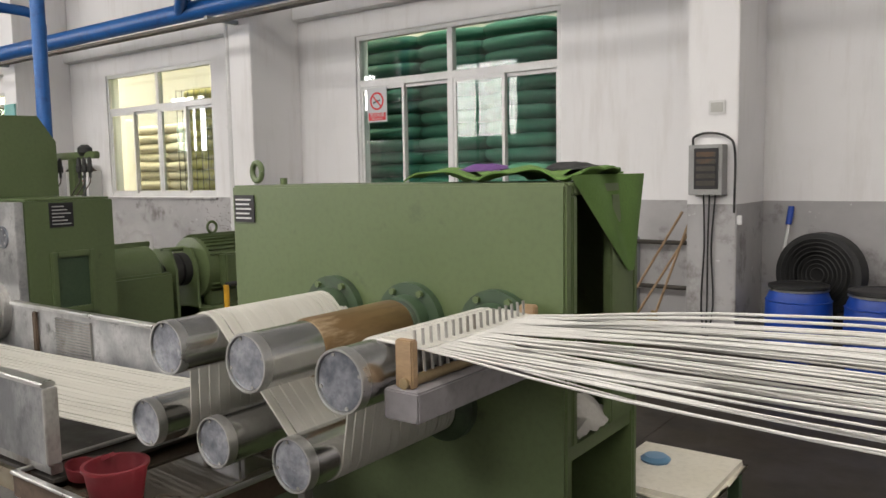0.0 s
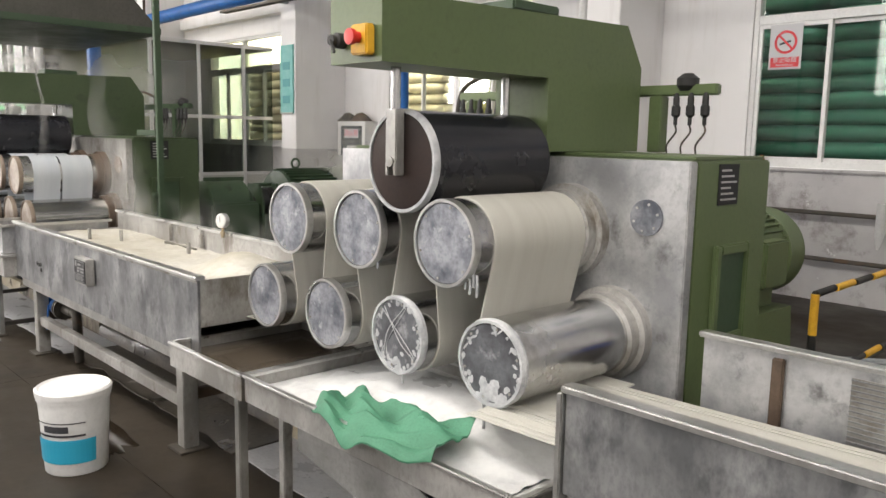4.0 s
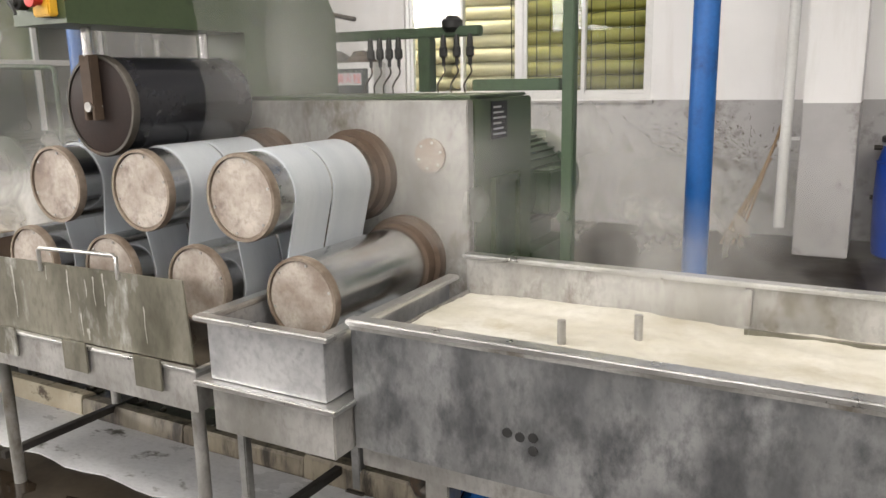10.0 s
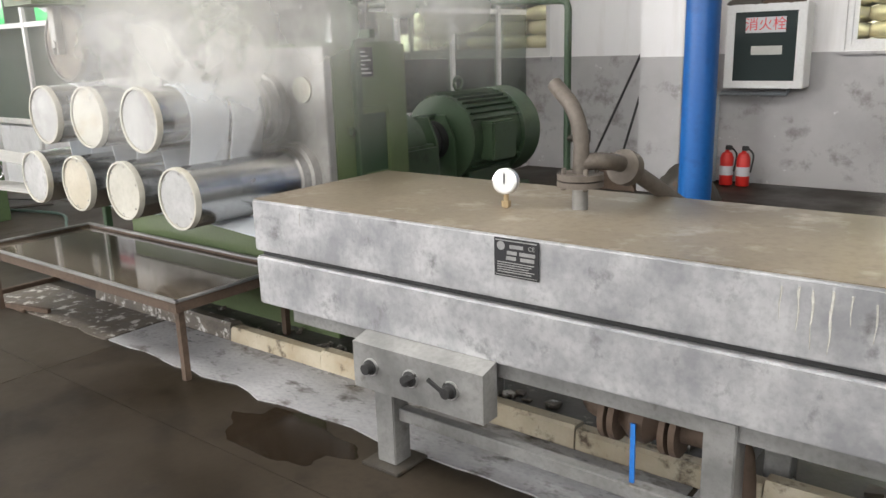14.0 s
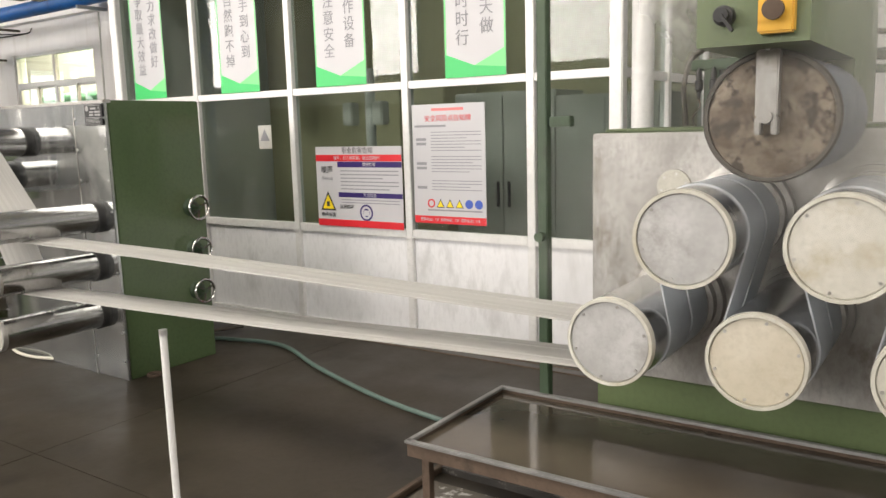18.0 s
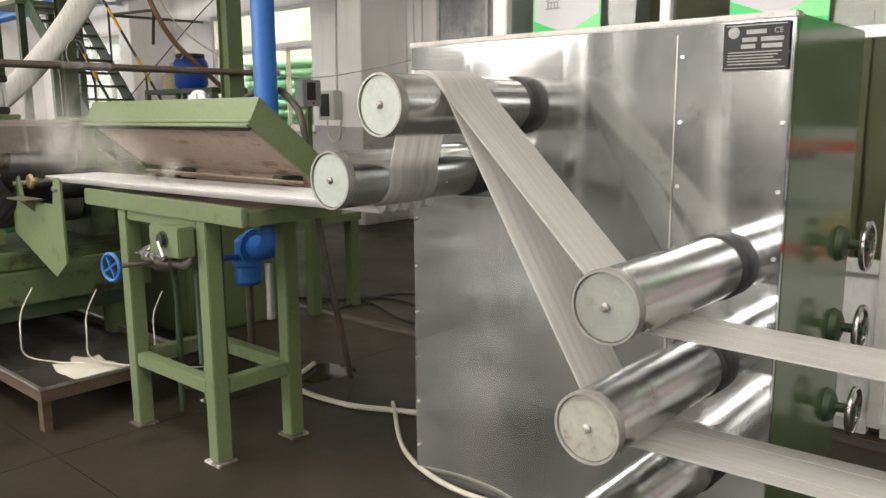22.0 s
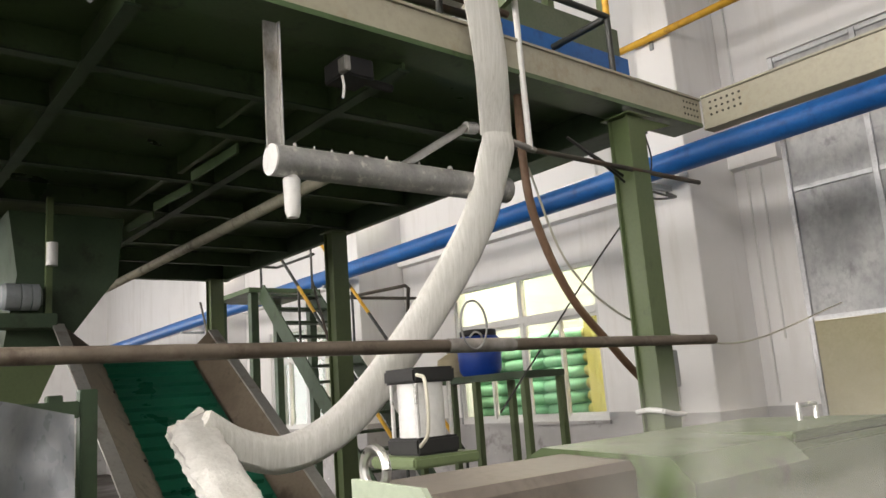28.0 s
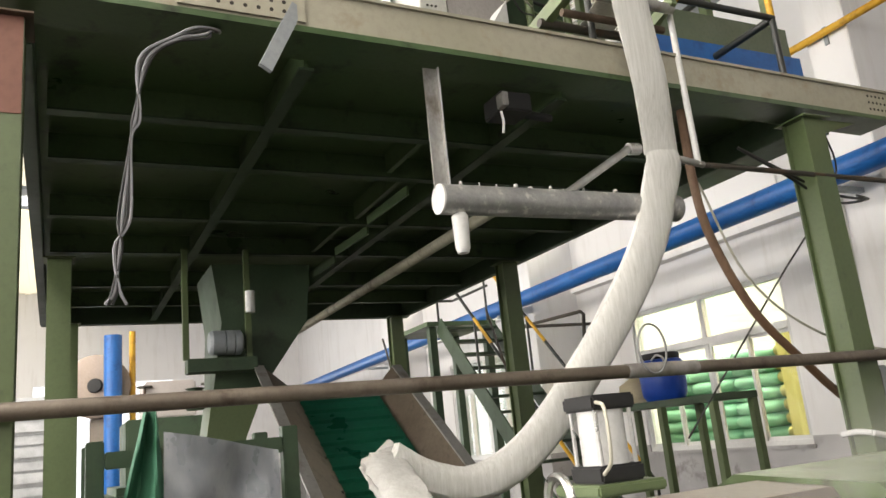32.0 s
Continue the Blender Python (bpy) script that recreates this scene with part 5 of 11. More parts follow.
# ---- trough 1, dry guide trough ----
t1 = thing("guide_trough", (-2.1, 2.26, 0.0), "open stainless guide trough on legs with a smudged front", "trough")
fp = part("front_side", box(B(), -3.0, -1.222, 1.88, 1.892, 0.66, 0.915, 0.002), STEEL_BLOTCH, t1, "smudged stainless side")
part("top_flange", box(B(), -3.01, -1.215, 1.868, 1.915, 0.917, 0.935, 0.004), STEEL_EDGE, fp)
part("end_flange", box(B(), -1.22, -1.205, 1.868, 1.915, 0.67, 0.916, 0.003), STEEL_DULL, fp)
part("end_flange", box(B(), -3.02, -3.002, 1.868, 1.93, 0.62, 0.916, 0.003), STEEL_EDGE, fp)
name_plate(fp, -2.245, -2.08, 0.69, 0.805, 1.832)
bs = part("back_side", box(B(), -3.06, -1.26, 2.65, 2.662, 0.60, 0.915, 0.002), STEEL_CLOUD, t1)
part("top_flange", box(B(), -3.07, -1.25, 2.63, 2.675, 0.917, 0.935, 0.004), STEEL_EDGE, bs)
for x in (-2.82, -1.45):
    part("slot_guide", box(B(), x - 0.018, x + 0.018, 2.632, 2.648, 0.66, 0.90, 0.004), RUSTY, bs)
mesh = part("mesh_panel", box(B(), -2.62, -2.30, 2.640, 2.648, 0.69, 0.89), STEEL_DULL, bs)
for k in range(14):
    part("mesh_wire", box(B(), -2.62, -2.30, 2.636, 2.640, 0.695 + k * 0.0145, 0.699 + k * 0.0145), STEEL_BLOTCH, mesh)
# Trough floor is near-black, reusing the pit floor material.
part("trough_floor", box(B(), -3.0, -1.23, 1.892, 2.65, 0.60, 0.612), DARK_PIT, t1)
for x in (-2.80, -1.32):
    for yy in (1.95, 2.60):
        leg(t1, x, yy, 0.60)
part("rail", box(B(), -2.775, -1.345, 1.932, 1.968, 0.32, 0.36, 0.003), STEEL_DULL, t1)
part("rail", box(B(), -2.775, -1.345, 2.582, 2.618, 0.32, 0.36, 0.003), STEEL_DULL, t1)
for x in (-2.80, -1.32):
    part("cross_rail", box(B(), x - 0.018, x + 0.018, 1.975, 2.575, 0.40, 0.44, 0.003), STEEL_DULL, t1)
part("top_rail", box(B(), -3.0, -1.25, 1.90, 1.94, 0.62, 0.655, 0.003), STEEL_DULL, t1)


def open_tray(name, x0, x1, y0, y1, z0, z1, label, material, fill=None, fill_z=0.02, legs=(), category="tray", edge=None):
    """A shallow folded tray with a thin rolled rim."""
    t = thing(name, ((x0 + x1) / 2, (y0 + y1) / 2, 0.0), label, category)
    part("tray_bottom", box(B(), x0, x1, y0, y1, z0, z0 + 0.006), material, t)
    for a, b, c, d in ((x0, x1, y0, y0 + 0.008), (x0, x1, y1 - 0.008, y1), (x0, x0 + 0.008, y0 + 0.008, y1 - 0.008), (x1 - 0.008, x1, y0 + 0.008, y1 - 0.008)):
        sd = part("side", box(B(), a, b, c, d, z0 + 0.006, z1 - 0.012), material, t)
        part("rim", box(B(), a - 0.008, b + 0.008, c - 0.008, d + 0.008, z1 - 0.012, z1, 0.003), edge or STEEL_EDGE, sd)
    if fill:
        part("fill", box(B(), x0 + 0.009, x1 - 0.009, y0 + 0.009, y1 - 0.009, z0 + 0.007, z0 + fill_z), fill, t)
    for x, yy in legs:
        leg(t, x, yy, z0, 0.04, STEEL_DULL)
    return t


open_tray("drip_tray", -1.38, -0.66, 1.84, 2.58, 0.545, 0.63, "stained steel drip tray under the feed rolls", RUSTY, WATER, 0.03, [(-1.33, 1.9), (-0.72, 1.9), (-0.72, 2.5)])
open_tray("drip_tray", -4.50, -3.12, 1.86, 2.60, 0.50, 0.605, "steel drip tray heaped with white foam", STEEL_DULL, FOAM_WHITE, 0.05, [(-4.44, 2.0), (-3.2, 2.0), (-3.2, 2.5)])
open_tray("drip_tray", -5.16, -4.53, 1.862, 2.55, 0.49, 0.60, "brown-watered steel drip tray beside the bath", STEEL_DULL, WATER, 0.06, [(-4.66, 1.93), (-4.62, 2.5)])
# Foam heap and green cloth on the second tray.
bm = B()
n = 22
grid = [[bm.verts.new((-4.42 + 1.2 * i / n, 1.92 + 0.62 * j / n, 0.555 + 0.10 * max(0.0, math.sin(math.pi * i / n)) * max(0.0, math.sin(math.pi * j / n)) + 0.02 * noise.noise((i * 0.6, j * 0.6, 1.0)))) for j in range(n + 1)] for i in range(n + 1)]
for i in range(n):
    for j in range(n):
        bm.faces.new((grid[i][j], grid[i + 1][j], grid[i + 1][j + 1], grid[i][j + 1]))
base = [v for v in bm.verts]
solo("foam_heap", bm, FOAM_WHITE, "heap of white foam in the drip tray", "foam", kind="stuff")


def draped(x0, x1, y0, y1, fn, nx=24, ny=18, th=0.006):
    """A cloth lying as fn(u, v) tells, with a little thickness."""
    bm = B()
    lay = []
    for s in (0, 1):
        lay.append([[bm.verts.new(Vector(fn(i / nx, j / ny)) + Vector((0, 0, th * s))) for j in range(ny + 1)] for i in range(nx + 1)])
    for i in range(nx):
        for j in range(ny):
            bm.faces.new((lay[1][i][j], lay[1][i + 1][j], lay[1][i + 1][j + 1], lay[1][i][j + 1]))
            bm.faces.new((lay[0][i][j], lay[0][i][j + 1], lay[0][i + 1][j + 1], lay[0][i + 1][j]))
    for i in range(nx):
        for j in (0, ny):
            bm.faces.new((lay[0][i][j], lay[0][i + 1][j], lay[1][i + 1][j], lay[1][i][j]))
    for j in range(ny):
        for i in (0, nx):
            bm.faces.new((lay[0][i][j], lay[0][i][j + 1], lay[1][i][j + 1], lay[1][i][j]))
    bmesh.ops.recalc_face_normals(bm, faces=bm.faces)
    return bm


def rag(u, v):
    x = -4.06 + 0.62 * u
    y = 1.86 + 0.20 * v - 0.06 * math.sin(u * 3)
    z = 0.600 + 0.035 * math.sin(u * 7 + v * 4) ** 2 + 0.06 * v * u + 0.03 * noise.noise((u * 6, v * 6, 2))
    if y < 1.87:
        z -= (1.87 - y) * 0.6
    return x, y, z


solo("cloth", draped(0, 1, 0, 1, rag), CLOTH_GREEN, "crumpled green woven cloth on the drip tray rim", "cloth")

# ---- trough 2, the foaming bath ----
t2 = thing("foam_bath", (-6.43, 2.30, 0.0), "long stainless bath full of milky foam on a steel frame", "bath")
fp = part("front_side", box(B(), -7.79, -5.07, 1.955, 1.967, 0.51, 0.872, 0.002), STEEL_BLOTCH, t2, "smudged grey stainless side")
part("top_flange", box(B(), -7.80, -5.06, 1.94, 1.99, 0.874, 0.892, 0.005), STEEL_EDGE, fp)
part("drip_lip", box(B(), -7.79, -5.07, 1.949, 1.954, 0.862, 0.873), STEEL_DULL, fp)
name_plate(fp, -6.465, -6.303, 0.675, 0.80, 1.905)
for k, (x, z) in enumerate(((-7.32, 0.655), (-7.25, 0.655), (-7.285, 0.65), (-7.25, 0.62))):
    part("bolt_hole", lathe(B(), [(0.0, 0.0), (0.013, 0.0), (0.013, 0.003)], (x, 1.9545, z), (0, -1, 0), 12), BLACK, fp)
bk = part("back_side", box(B(), -7.79, -5.07, 2.655, 2.667, 0.51, 0.912, 0.002), STEEL_DULL, t2)
part("top_flange", box(B(), -7.80, -5.06, 2.64, 2.69, 0.914, 0.930, 0.004), STEEL_EDGE, bk)
for x in (-6.86, -6.42):
    part("baffle_clip", box(B(), x - 0.012, x + 0.012, 2.63, 2.654, 0.80, 0.91, 0.003), STEEL_DULL, bk)
part("baffle", box(B(), -6.86, -6.42, 2.60, 2.612, 0.78, 0.80), STEEL_STAIN, bk)
part("end_side", box(B(), -5.082, -5.07, 1.968, 2.654, 0.66, 0.872, 0.002), STEEL_DULL, t2)
part("end_side", box(B(), -7.79, -7.778, 1.968, 2.654, 0.51, 0.80, 0.002), STEEL_DULL, t2)
part("bath_floor", box(B(), -7.778, -5.082, 1.968, 2.654, 0.51, 0.52), STEEL_DULL, t2)
bm = B()
nx, ny = 170, 44
grid = []
for i in range(nx + 1):
    row = []
    for j in range(ny + 1):
        x, y = -7.777 + 2.694 * i / nx, 1.969 + 0.684 * j / ny
        z = 0.79 + 0.016 * noise.noise((x * 2.2, y * 3, 0.3)) + 0.007 * noise.noise((x * 8, y * 9, 4)) + 0.006 * abs(noise.noise((x * 17, y * 17, 7))) + 0.002 * noise.noise((x * 42, y * 42, 2)) + 0.13 * math.exp(-((x + 5.46) ** 2) / 0.06 - ((y - 2.38) ** 2) / 0.05)
        row.append(bm.verts.new((x, y, z)))
    grid.append(row)
for i in range(nx):
    for j in range(ny):
        bm.faces.new((grid[i][j], grid[i + 1][j], grid[i + 1][j + 1], grid[i][j + 1]))
part("foam", bm, FOAM, t2, "milky churning foam")
for x, y in ((-7.30, 2.28), (-7.12, 2.42), (-6.3, 2.5), (-5.25, 2.45)):
    part("spray_nozzle", cyl(B(), (x, y, 0.70), (x, y, 0.86), 0.012, 10), STEEL_DULL, t2)
for x in (-7.55, -5.36):
    for yy in (2.03, 2.58):
        leg(t2, x, yy, 0.508, 0.075)
part("rail", box(B(), -7.79, -5.07, 1.985, 2.06, 0.44, 0.506, 0.004), STEEL_DULL, t2)
part("rail", box(B(), -7.51, -5.40, 2.005, 2.055, 0.20, 0.26, 0.003), STEEL_DULL, t2)
part("rail", box(B(), -7.51, -5.40, 2.555, 2.605, 0.20, 0.26, 0.003), STEEL_DULL, t2)
for x in (-7.55, -5.36):
    part("cross_rail", box(B(), x - 0.02, x + 0.02, 2.07, 2.54, 0.24, 0.29, 0.003), RUSTY, t2)


def gauge(x, y, z, facing, label="round pressure gauge with a white dial"):
    g = thing("pressure_gauge", (x, y, z - 0.06), label, "gauge", "dial gauges")
    f = Vector(facing).normalized()
    c = Vector((x, y, z))
    part("dial_case", lathe(B(), [(0.0, 0.0), (0.040, 0.0), (0.043, 0.004), (0.043, 0.032), (0.038, 0.034)], c + f * -0.018, f, 28), STEEL_EDGE, g)
    part("dial_face", lathe(B(), [(0.0, 0.0), (0.037, 0.0), (0.037, 0.002), (0.0, 0.002)], c + f * 0.0165, f, 28), DIAL, g, "white dial")
    part("needle", bar(B(), c + f * 0.020 + Vector((0, 0, -0.008)), c + f * 0.020 + Vector((0, 0, 0.026)), 0.004, 0.002), INK, g)
    part("stem", cyl(B(), (x, y, z - 0.10), (x, y, z - 0.04), 0.009, 10), BRASS, g)
    part("coupling_nut", cyl(B(), (x, y, z - 0.085), (x, y, z - 0.065), 0.016, 6), BRASS, g)
    return g


gauge(-6.12, 2.63, 1.0, (0.25, -1, 0.05))


def flanged_valve(x, y, z, length, label, colors=(BLUE_PIPE, DARK_PIPE), handle=True):
    """A short flanged pipe with a valve, lying along x."""
    v = thing("pipe_valve", (x, y, 0.0), label, "valve", "pipe valves under the baths")
    part("pipe", cyl(B(), (x - length / 2, y, z), (x + length / 2, y, z), 0.032, 16), colors[1], v)
    for k, dx in enumerate((-0.16, -0.13, 0.02, 0.05)):
        part("flange", cyl(B(), (x + dx, y, z), (x + dx + 0.018, y, z), 0.075, 20), colors[k // 2 % 2], v)
    part("valve_body", lathe(B(), [(0.03, 0.0), (0.062, 0.04), (0.062, 0.08), (0.03, 0.12)], (x - 0.11, y, z), (1, 0, 0), 18), colors[0], v)
    part("down_pipe", tube(B(), [(x + length / 2, y, z), (x + length / 2 + 0.06, y, z - 0.02), (x + length / 2 + 0.08, y, 0.012)], 0.03, 12, 4), colors[1], v)
    part("riser", tube(B(), [(x - length / 2, y, z), (x - length / 2 - 0.04, y, z + 0.02), (x - length / 2 - 0.05, y, 0.50)], 0.03, 12, 4), colors[1], v)
    if handle:
        part("lever", bar(B(), (x - 0.05, y - 0.07, z + 0.02), (x - 0.04, y - 0.09, z - 0.15), 0.014, 0.006), BLUE_PIPE, v)
    return v


flanged_valve(-7.42, 2.12, 0.325, 0.44, "dark flanged drain pipe with a blue valve under the bath")
flanged_valve(-10.60, 2.12, 0.386, 0.34, "rusty flanged drain pipe with a blue lever under the covered bath", (RUSTY, RUSTY))

# ---- small overflow box, tub with splash board ----
ob_ = thing("overflow_box", (-8.06, 2.2, 0.0), "dull stainless overflow box with folded rims", "steel box")
for q in ((-8.26, -7.83, 1.885, 1.893), (-8.26, -8.252, 1.894, 2.60), (-7.838, -7.83, 1.894, 2.60)):
    part("upper_side", box(B(), q[0], q[1], q[2], q[3], 0.66, 0.842, 0.002), STEEL_CLOUD, ob_)
for q in ((-8.295, -7.80, 1.86, 1.90), (-8.295, -8.245, 1.901, 2.62), (-7.845, -7.80, 1.901, 2.62)):
    part("upper_rim", box(B(), q[0], q[1], q[2], q[3], 0.843, 0.86, 0.004), STEEL_EDGE, ob_)
part("box_floor", box(B(), -8.25, -7.84, 1.895, 2.60, 0.662, 0.70), WATER, ob_, "brown standing water")
part("lower_box", box(B(), -8.25, -7.80, 1.875, 2.60, 0.50, 0.638, 0.004), STEEL_DULL, ob_)
part("lower_rim", box(B(), -8.31, -7.78, 1.855, 2.62, 0.64, 0.658, 0.004), STEEL_EDGE, ob_)
leg(ob_, -8.20, 1.94, 0.50, 0.032, STEEL_GREY)
leg(ob_, -8.18, 2.5, 0.50, 0.04, STEEL_GREY)
tub = open_tray("wash_tub", -9.66, -8.325, 1.885, 2.62, 0.535, 0.675, "stained stainless wash tub on pipe legs", STEEL_DULL, WATER, 0.06)
for x, y in ((-9.60, 1.95), (-9.42, 1.95), (-8.40, 1.95), (-9.55, 2.52), (-8.42, 2.52)):
    part("pipe_leg", cyl(B(), (x, y, 0.0), (x, y, 0.534), 0.022, 14), STEEL_DULL, tub)
for x in (-9.54, -8.26):
    part("floor_stretcher", bar(B(), (x - 0.01, 1.97, 0.075), (x, 2.62, 0.075), 0.03), DARK_PIT, tub)
for x in (-9.25, -8.87, -8.52):
    part("hook_clip", box(B(), x - 0.06, x + 0.06, 1.868, 1.876, 0.585, 0.69, 0.002), STEEL_STAIN, tub)
spl = thing("splash_board", (-8.86, 1.93, 0.68), "stained steel splash board with a wire handle standing in the tub", "splash board")
bm = prism(B(), [(-9.36, 0.67), (-9.38, 0.90), (-9.355, 0.935), (-8.37, 0.945), (-8.35, 0.68)], "y", 1.905, 1.911)
bd = part("sheet", bm, STEEL_STAIN, spl)
part("handle", tube(B(), [(-9.04, 1.90, 0.91), (-9.04, 1.90, 0.985), (-9.03, 1.90, 0.99), (-8.66, 1.90, 0.998), (-8.65, 1.90, 0.993), (-8.65, 1.90, 0.92)], 0.007, 8), STEEL_EDGE, bd)

LIME = surface("dried_lime_drip", (0.30, 0.295, 0.26), (0.48, 0.47, 0.43), 0.7, 0, 30, 90, None, 0.3)


def lime_drips(parent, runs, y, seed):
    """Thin dried runs down a sheet: (x, top, length, width), each thinning towards its foot."""
    random.seed(seed)
    for x, top, long_, w in runs:
        n = max(4, int(long_ / 0.012))
        left, right = [], []
        for k in range(n + 1):
            z, f = top - long_ * k / n, (1 - 0.7 * k / n) * random.uniform(0.35, 0.75) * w / 2
            dx = 0.0015 * math.sin(k * 0.9 + x * 50)
            left.append((x + dx - f, z))
            right.append((x + dx + f, z))
        part("lime_drip", prism(B(), left + right[::-1], "y", y - 0.0008, y - 0.0001), LIME, parent)


lime_drips(bd, [(-9.21, 0.91, 0.19, 0.016), (-9.02, 0.93, 0.05, 0.008), (-8.91, 0.925, 0.15, 0.012), (-8.82, 0.90, 0.06, 0.008), (-8.78, 0.915, 0.10, 0.010), (-8.73, 0.93, 0.11, 0.012), (-8.86, 0.78, 0.08, 0.010), (-8.62, 0.925, 0.04, 0.008), (-8.55, 0.84, 0.12, 0.007), (-8.83, 0.73, 0.04, 0.03)], 1.9045, 5)

# ---- covered bath ----
cb = thing("covered_bath", (-11.0, 2.36, 0.0), "closed stainless steam bath with a heavy lid on legs", "bath")
lid = part("lid", box(B(), -12.16, -9.853, 2.0, 2.76, 0.712, 0.905, 0.006), [STEEL_CLOUD], cb, "brushed steel lid with a brown stained top")
part("lid_top", box(B(), -12.15, -9.86, 2.008, 2.75, 0.906, 0.909), surface("brown_stained_steel", (0.24, 0.20, 0.145), (0.34, 0.29, 0.22), 0.35, 0.6, 2.0, 40, (0.44, 0.40, 0.34), 0.06, 0.5), lid)
part("seal_strip", box(B(), -12.14, -9.87, 2.02, 2.74, 0.692, 0.711), BLACK, cb)
lower = part("lower_box", box(B(), -12.155, -9.857, 1.996, 2.76, 0.505, 0.691, 0.006), STEEL_CLOUD, cb)
name_plate(lid, -11.07, -10.92, 0.785, 0.90, 1.9985, False)
lime_drips(lid, [(-10.28, 0.88, 0.08, 0.010), (-10.24, 0.885, 0.11, 0.014), (-10.21, 0.88, 0.14, 0.012), (-10.17, 0.885, 0.15, 0.016), (-10.13, 0.88, 0.07, 0.010), (-10.08, 0.87, 0.09, 0.012), (-10.02, 0.88, 0.05, 0.010), (-11.9, 0.88, 0.05, 0.008)], 1.9995, 9)
gauge(-11.24, 2.32, 0.998, (0.25, -1, 0.1))
for x in (-11.55, -10.40):
    for yy in (2.05, 2.66):
        leg(cb, x, yy, 0.504, 0.085, STEEL_GREY)
part("end_face", box(B(), -9.8525, -9.848, 2.02, 2.74, 0.52, 0.89), RUSTY, cb, "rust-brown end face")
part("rail", box(B(), -12.0, -10.0, 2.02, 2.08, 0.45, 0.503, 0.003), STEEL_GREY, cb)
part("rail", box(B(), -11.505, -10.445, 2.03, 2.075, 0.18, 0.225, 0.003), STEEL_GREY, cb)
for x in (-11.55, -10.40):
    part("cross_rail", box(B(), x - 0.02, x + 0.02, 2.095, 2.615, 0.27, 0.32, 0.003), STEEL_GREY, cb)
sp = thing("steam_pipe", (-11.02, 2.42, 0.91), "bent rusty steam pipe on a bolted flange", "pipe")
part("riser", cyl(B(), (-11.02, 2.42, 0.908), (-11.02, 2.42, 1.0), 0.026, 14), STEEL_GREY, sp)
part("flange", cyl(B(), (-11.02, 2.42, 0.985), (-11.02, 2.42, 1.003), 0.075, 20), PIPE_BROWN, sp)
part("flange", cyl(B(), (-11.02, 2.42, 1.008), (-11.02, 2.42, 1.026), 0.075, 20), PIPE_BROWN, sp)
for k in range(4):
    a = math.pi / 4 + k * math.pi / 2
    part("bolt", cyl(B(), (-11.02 + 0.055 * math.cos(a), 2.42 + 0.055 * math.sin(a), 0.975), (-11.02 + 0.055 * math.cos(a), 2.42 + 0.055 * math.sin(a), 1.045), 0.008, 8), PIPE_BROWN, sp)
part("bend", tube(B(), [(-11.02, 2.42, 1.02), (-11.02, 2.42, 1.14), (-11.06, 2.44, 1.23), (-11.16, 2.5, 1.30)], 0.026, 12, 5), PIPE_BROWN, sp)
part("branch", tube(B(), [(-11.02, 2.42, 1.06), (-10.96, 2.48, 1.06), (-10.94, 2.66, 1.0), (-10.72, 3.0, 0.72)], 0.028, 12, 5), PIPE_BROWN, sp)
part("branch_flange", lathe(B(), [(0.03, 0.0), (0.06, 0.0), (0.06, 0.04), (0.03, 0.04)], (-10.95, 2.58, 1.03), (0.1, 1, -0.3), 18), PIPE_BROWN, sp)
solo("steam_hose", tube(B(), [(-10.72, 3.0, 0.72), (-10.5, 3.4, 0.62), (-10.2, 4.0, 0.60), (-9.9, 4.6, 0.45), (-9.7, 5.0, 0.04)], 0.03, 12, 6), PIPE_BROWN, "rusty brown hose behind the covered bath", "hose")
cx = thing("control_box", (-11.34, 2.0, 0.31), "stainless control box with three rotary switches", "control box")
part("case", prism(B(), [(1.925, 0.33), (1.925, 0.49), (2.0, 0.51), (2.0, 0.33)], "x", -11.60, -11.07), STEEL_GREY, cx)
for k, x in enumerate((-11.52, -11.35, -11.19)):
    kn = part("switch", lathe(B(), [(0.026, 0.0), (0.026, 0.01), (0.018, 0.012), (0.018, 0.034), (0.0, 0.036)], (x, 1.925, 0.415), (0, -1, 0), 18), BLACK, cx)
    part("switch_ring", lathe(B(), [(0.020, 0.0), (0.030, 0.0), (0.030, 0.006), (0.020, 0.006)], (x, 1.925, 0.415), (0, -1, 0), 18), STEEL_EDGE, kn)
    if k:
        part("lever", bar(B(), (x, 1.893, 0.415), (x - 0.06 if k == 2 else x + 0.05, 1.887, 0.45), 0.010), BLACK, kn)
part("hanger", box(B(), -11.58, -11.09, 2.002, 2.018, 0.44, 0.50), STEEL_GREY, cx)

# ---- tray before stand 3 ----
tr3 = open_tray("water_tray", -14.72, -12.77, 2.02, 2.70, 0.335, 0.395, "shallow steel tray of brown water on thin legs", RUSTY, WATER, 0.035, edge=STEEL_GREY)
for x, y in ((-14.66, 2.06), (-12.81, 2.06), (-14.66, 2.66), (-12.81, 2.66)):
    part("leg", box(B(), x - 0.015, x + 0.015, y - 0.015, y + 0.015, 0.0, 0.334), RUSTY, tr3)
pit = thing("floor_pit", (-14.2, 2.35, 0.0), "broken edge of the floor with a rusty rim", "floor pit", kind="structure")
part("pit_rim", box(B(), -14.98, -14.95, 2.09, 2.70, 0.001, 0.03, 0.004), RUSTY, pit)
part("pit_rim", box(B(), -14.95, -14.45, 2.085, 2.105, 0.001, 0.02, 0.004), RUSTY, pit)
solo("scrap_bar", bar(B(), (-14.62, 2.08, 0.022), (-14.28, 2.16, 0.025), 0.025), RUSTY, "short rusty bar lying in the pit", "scrap bar")


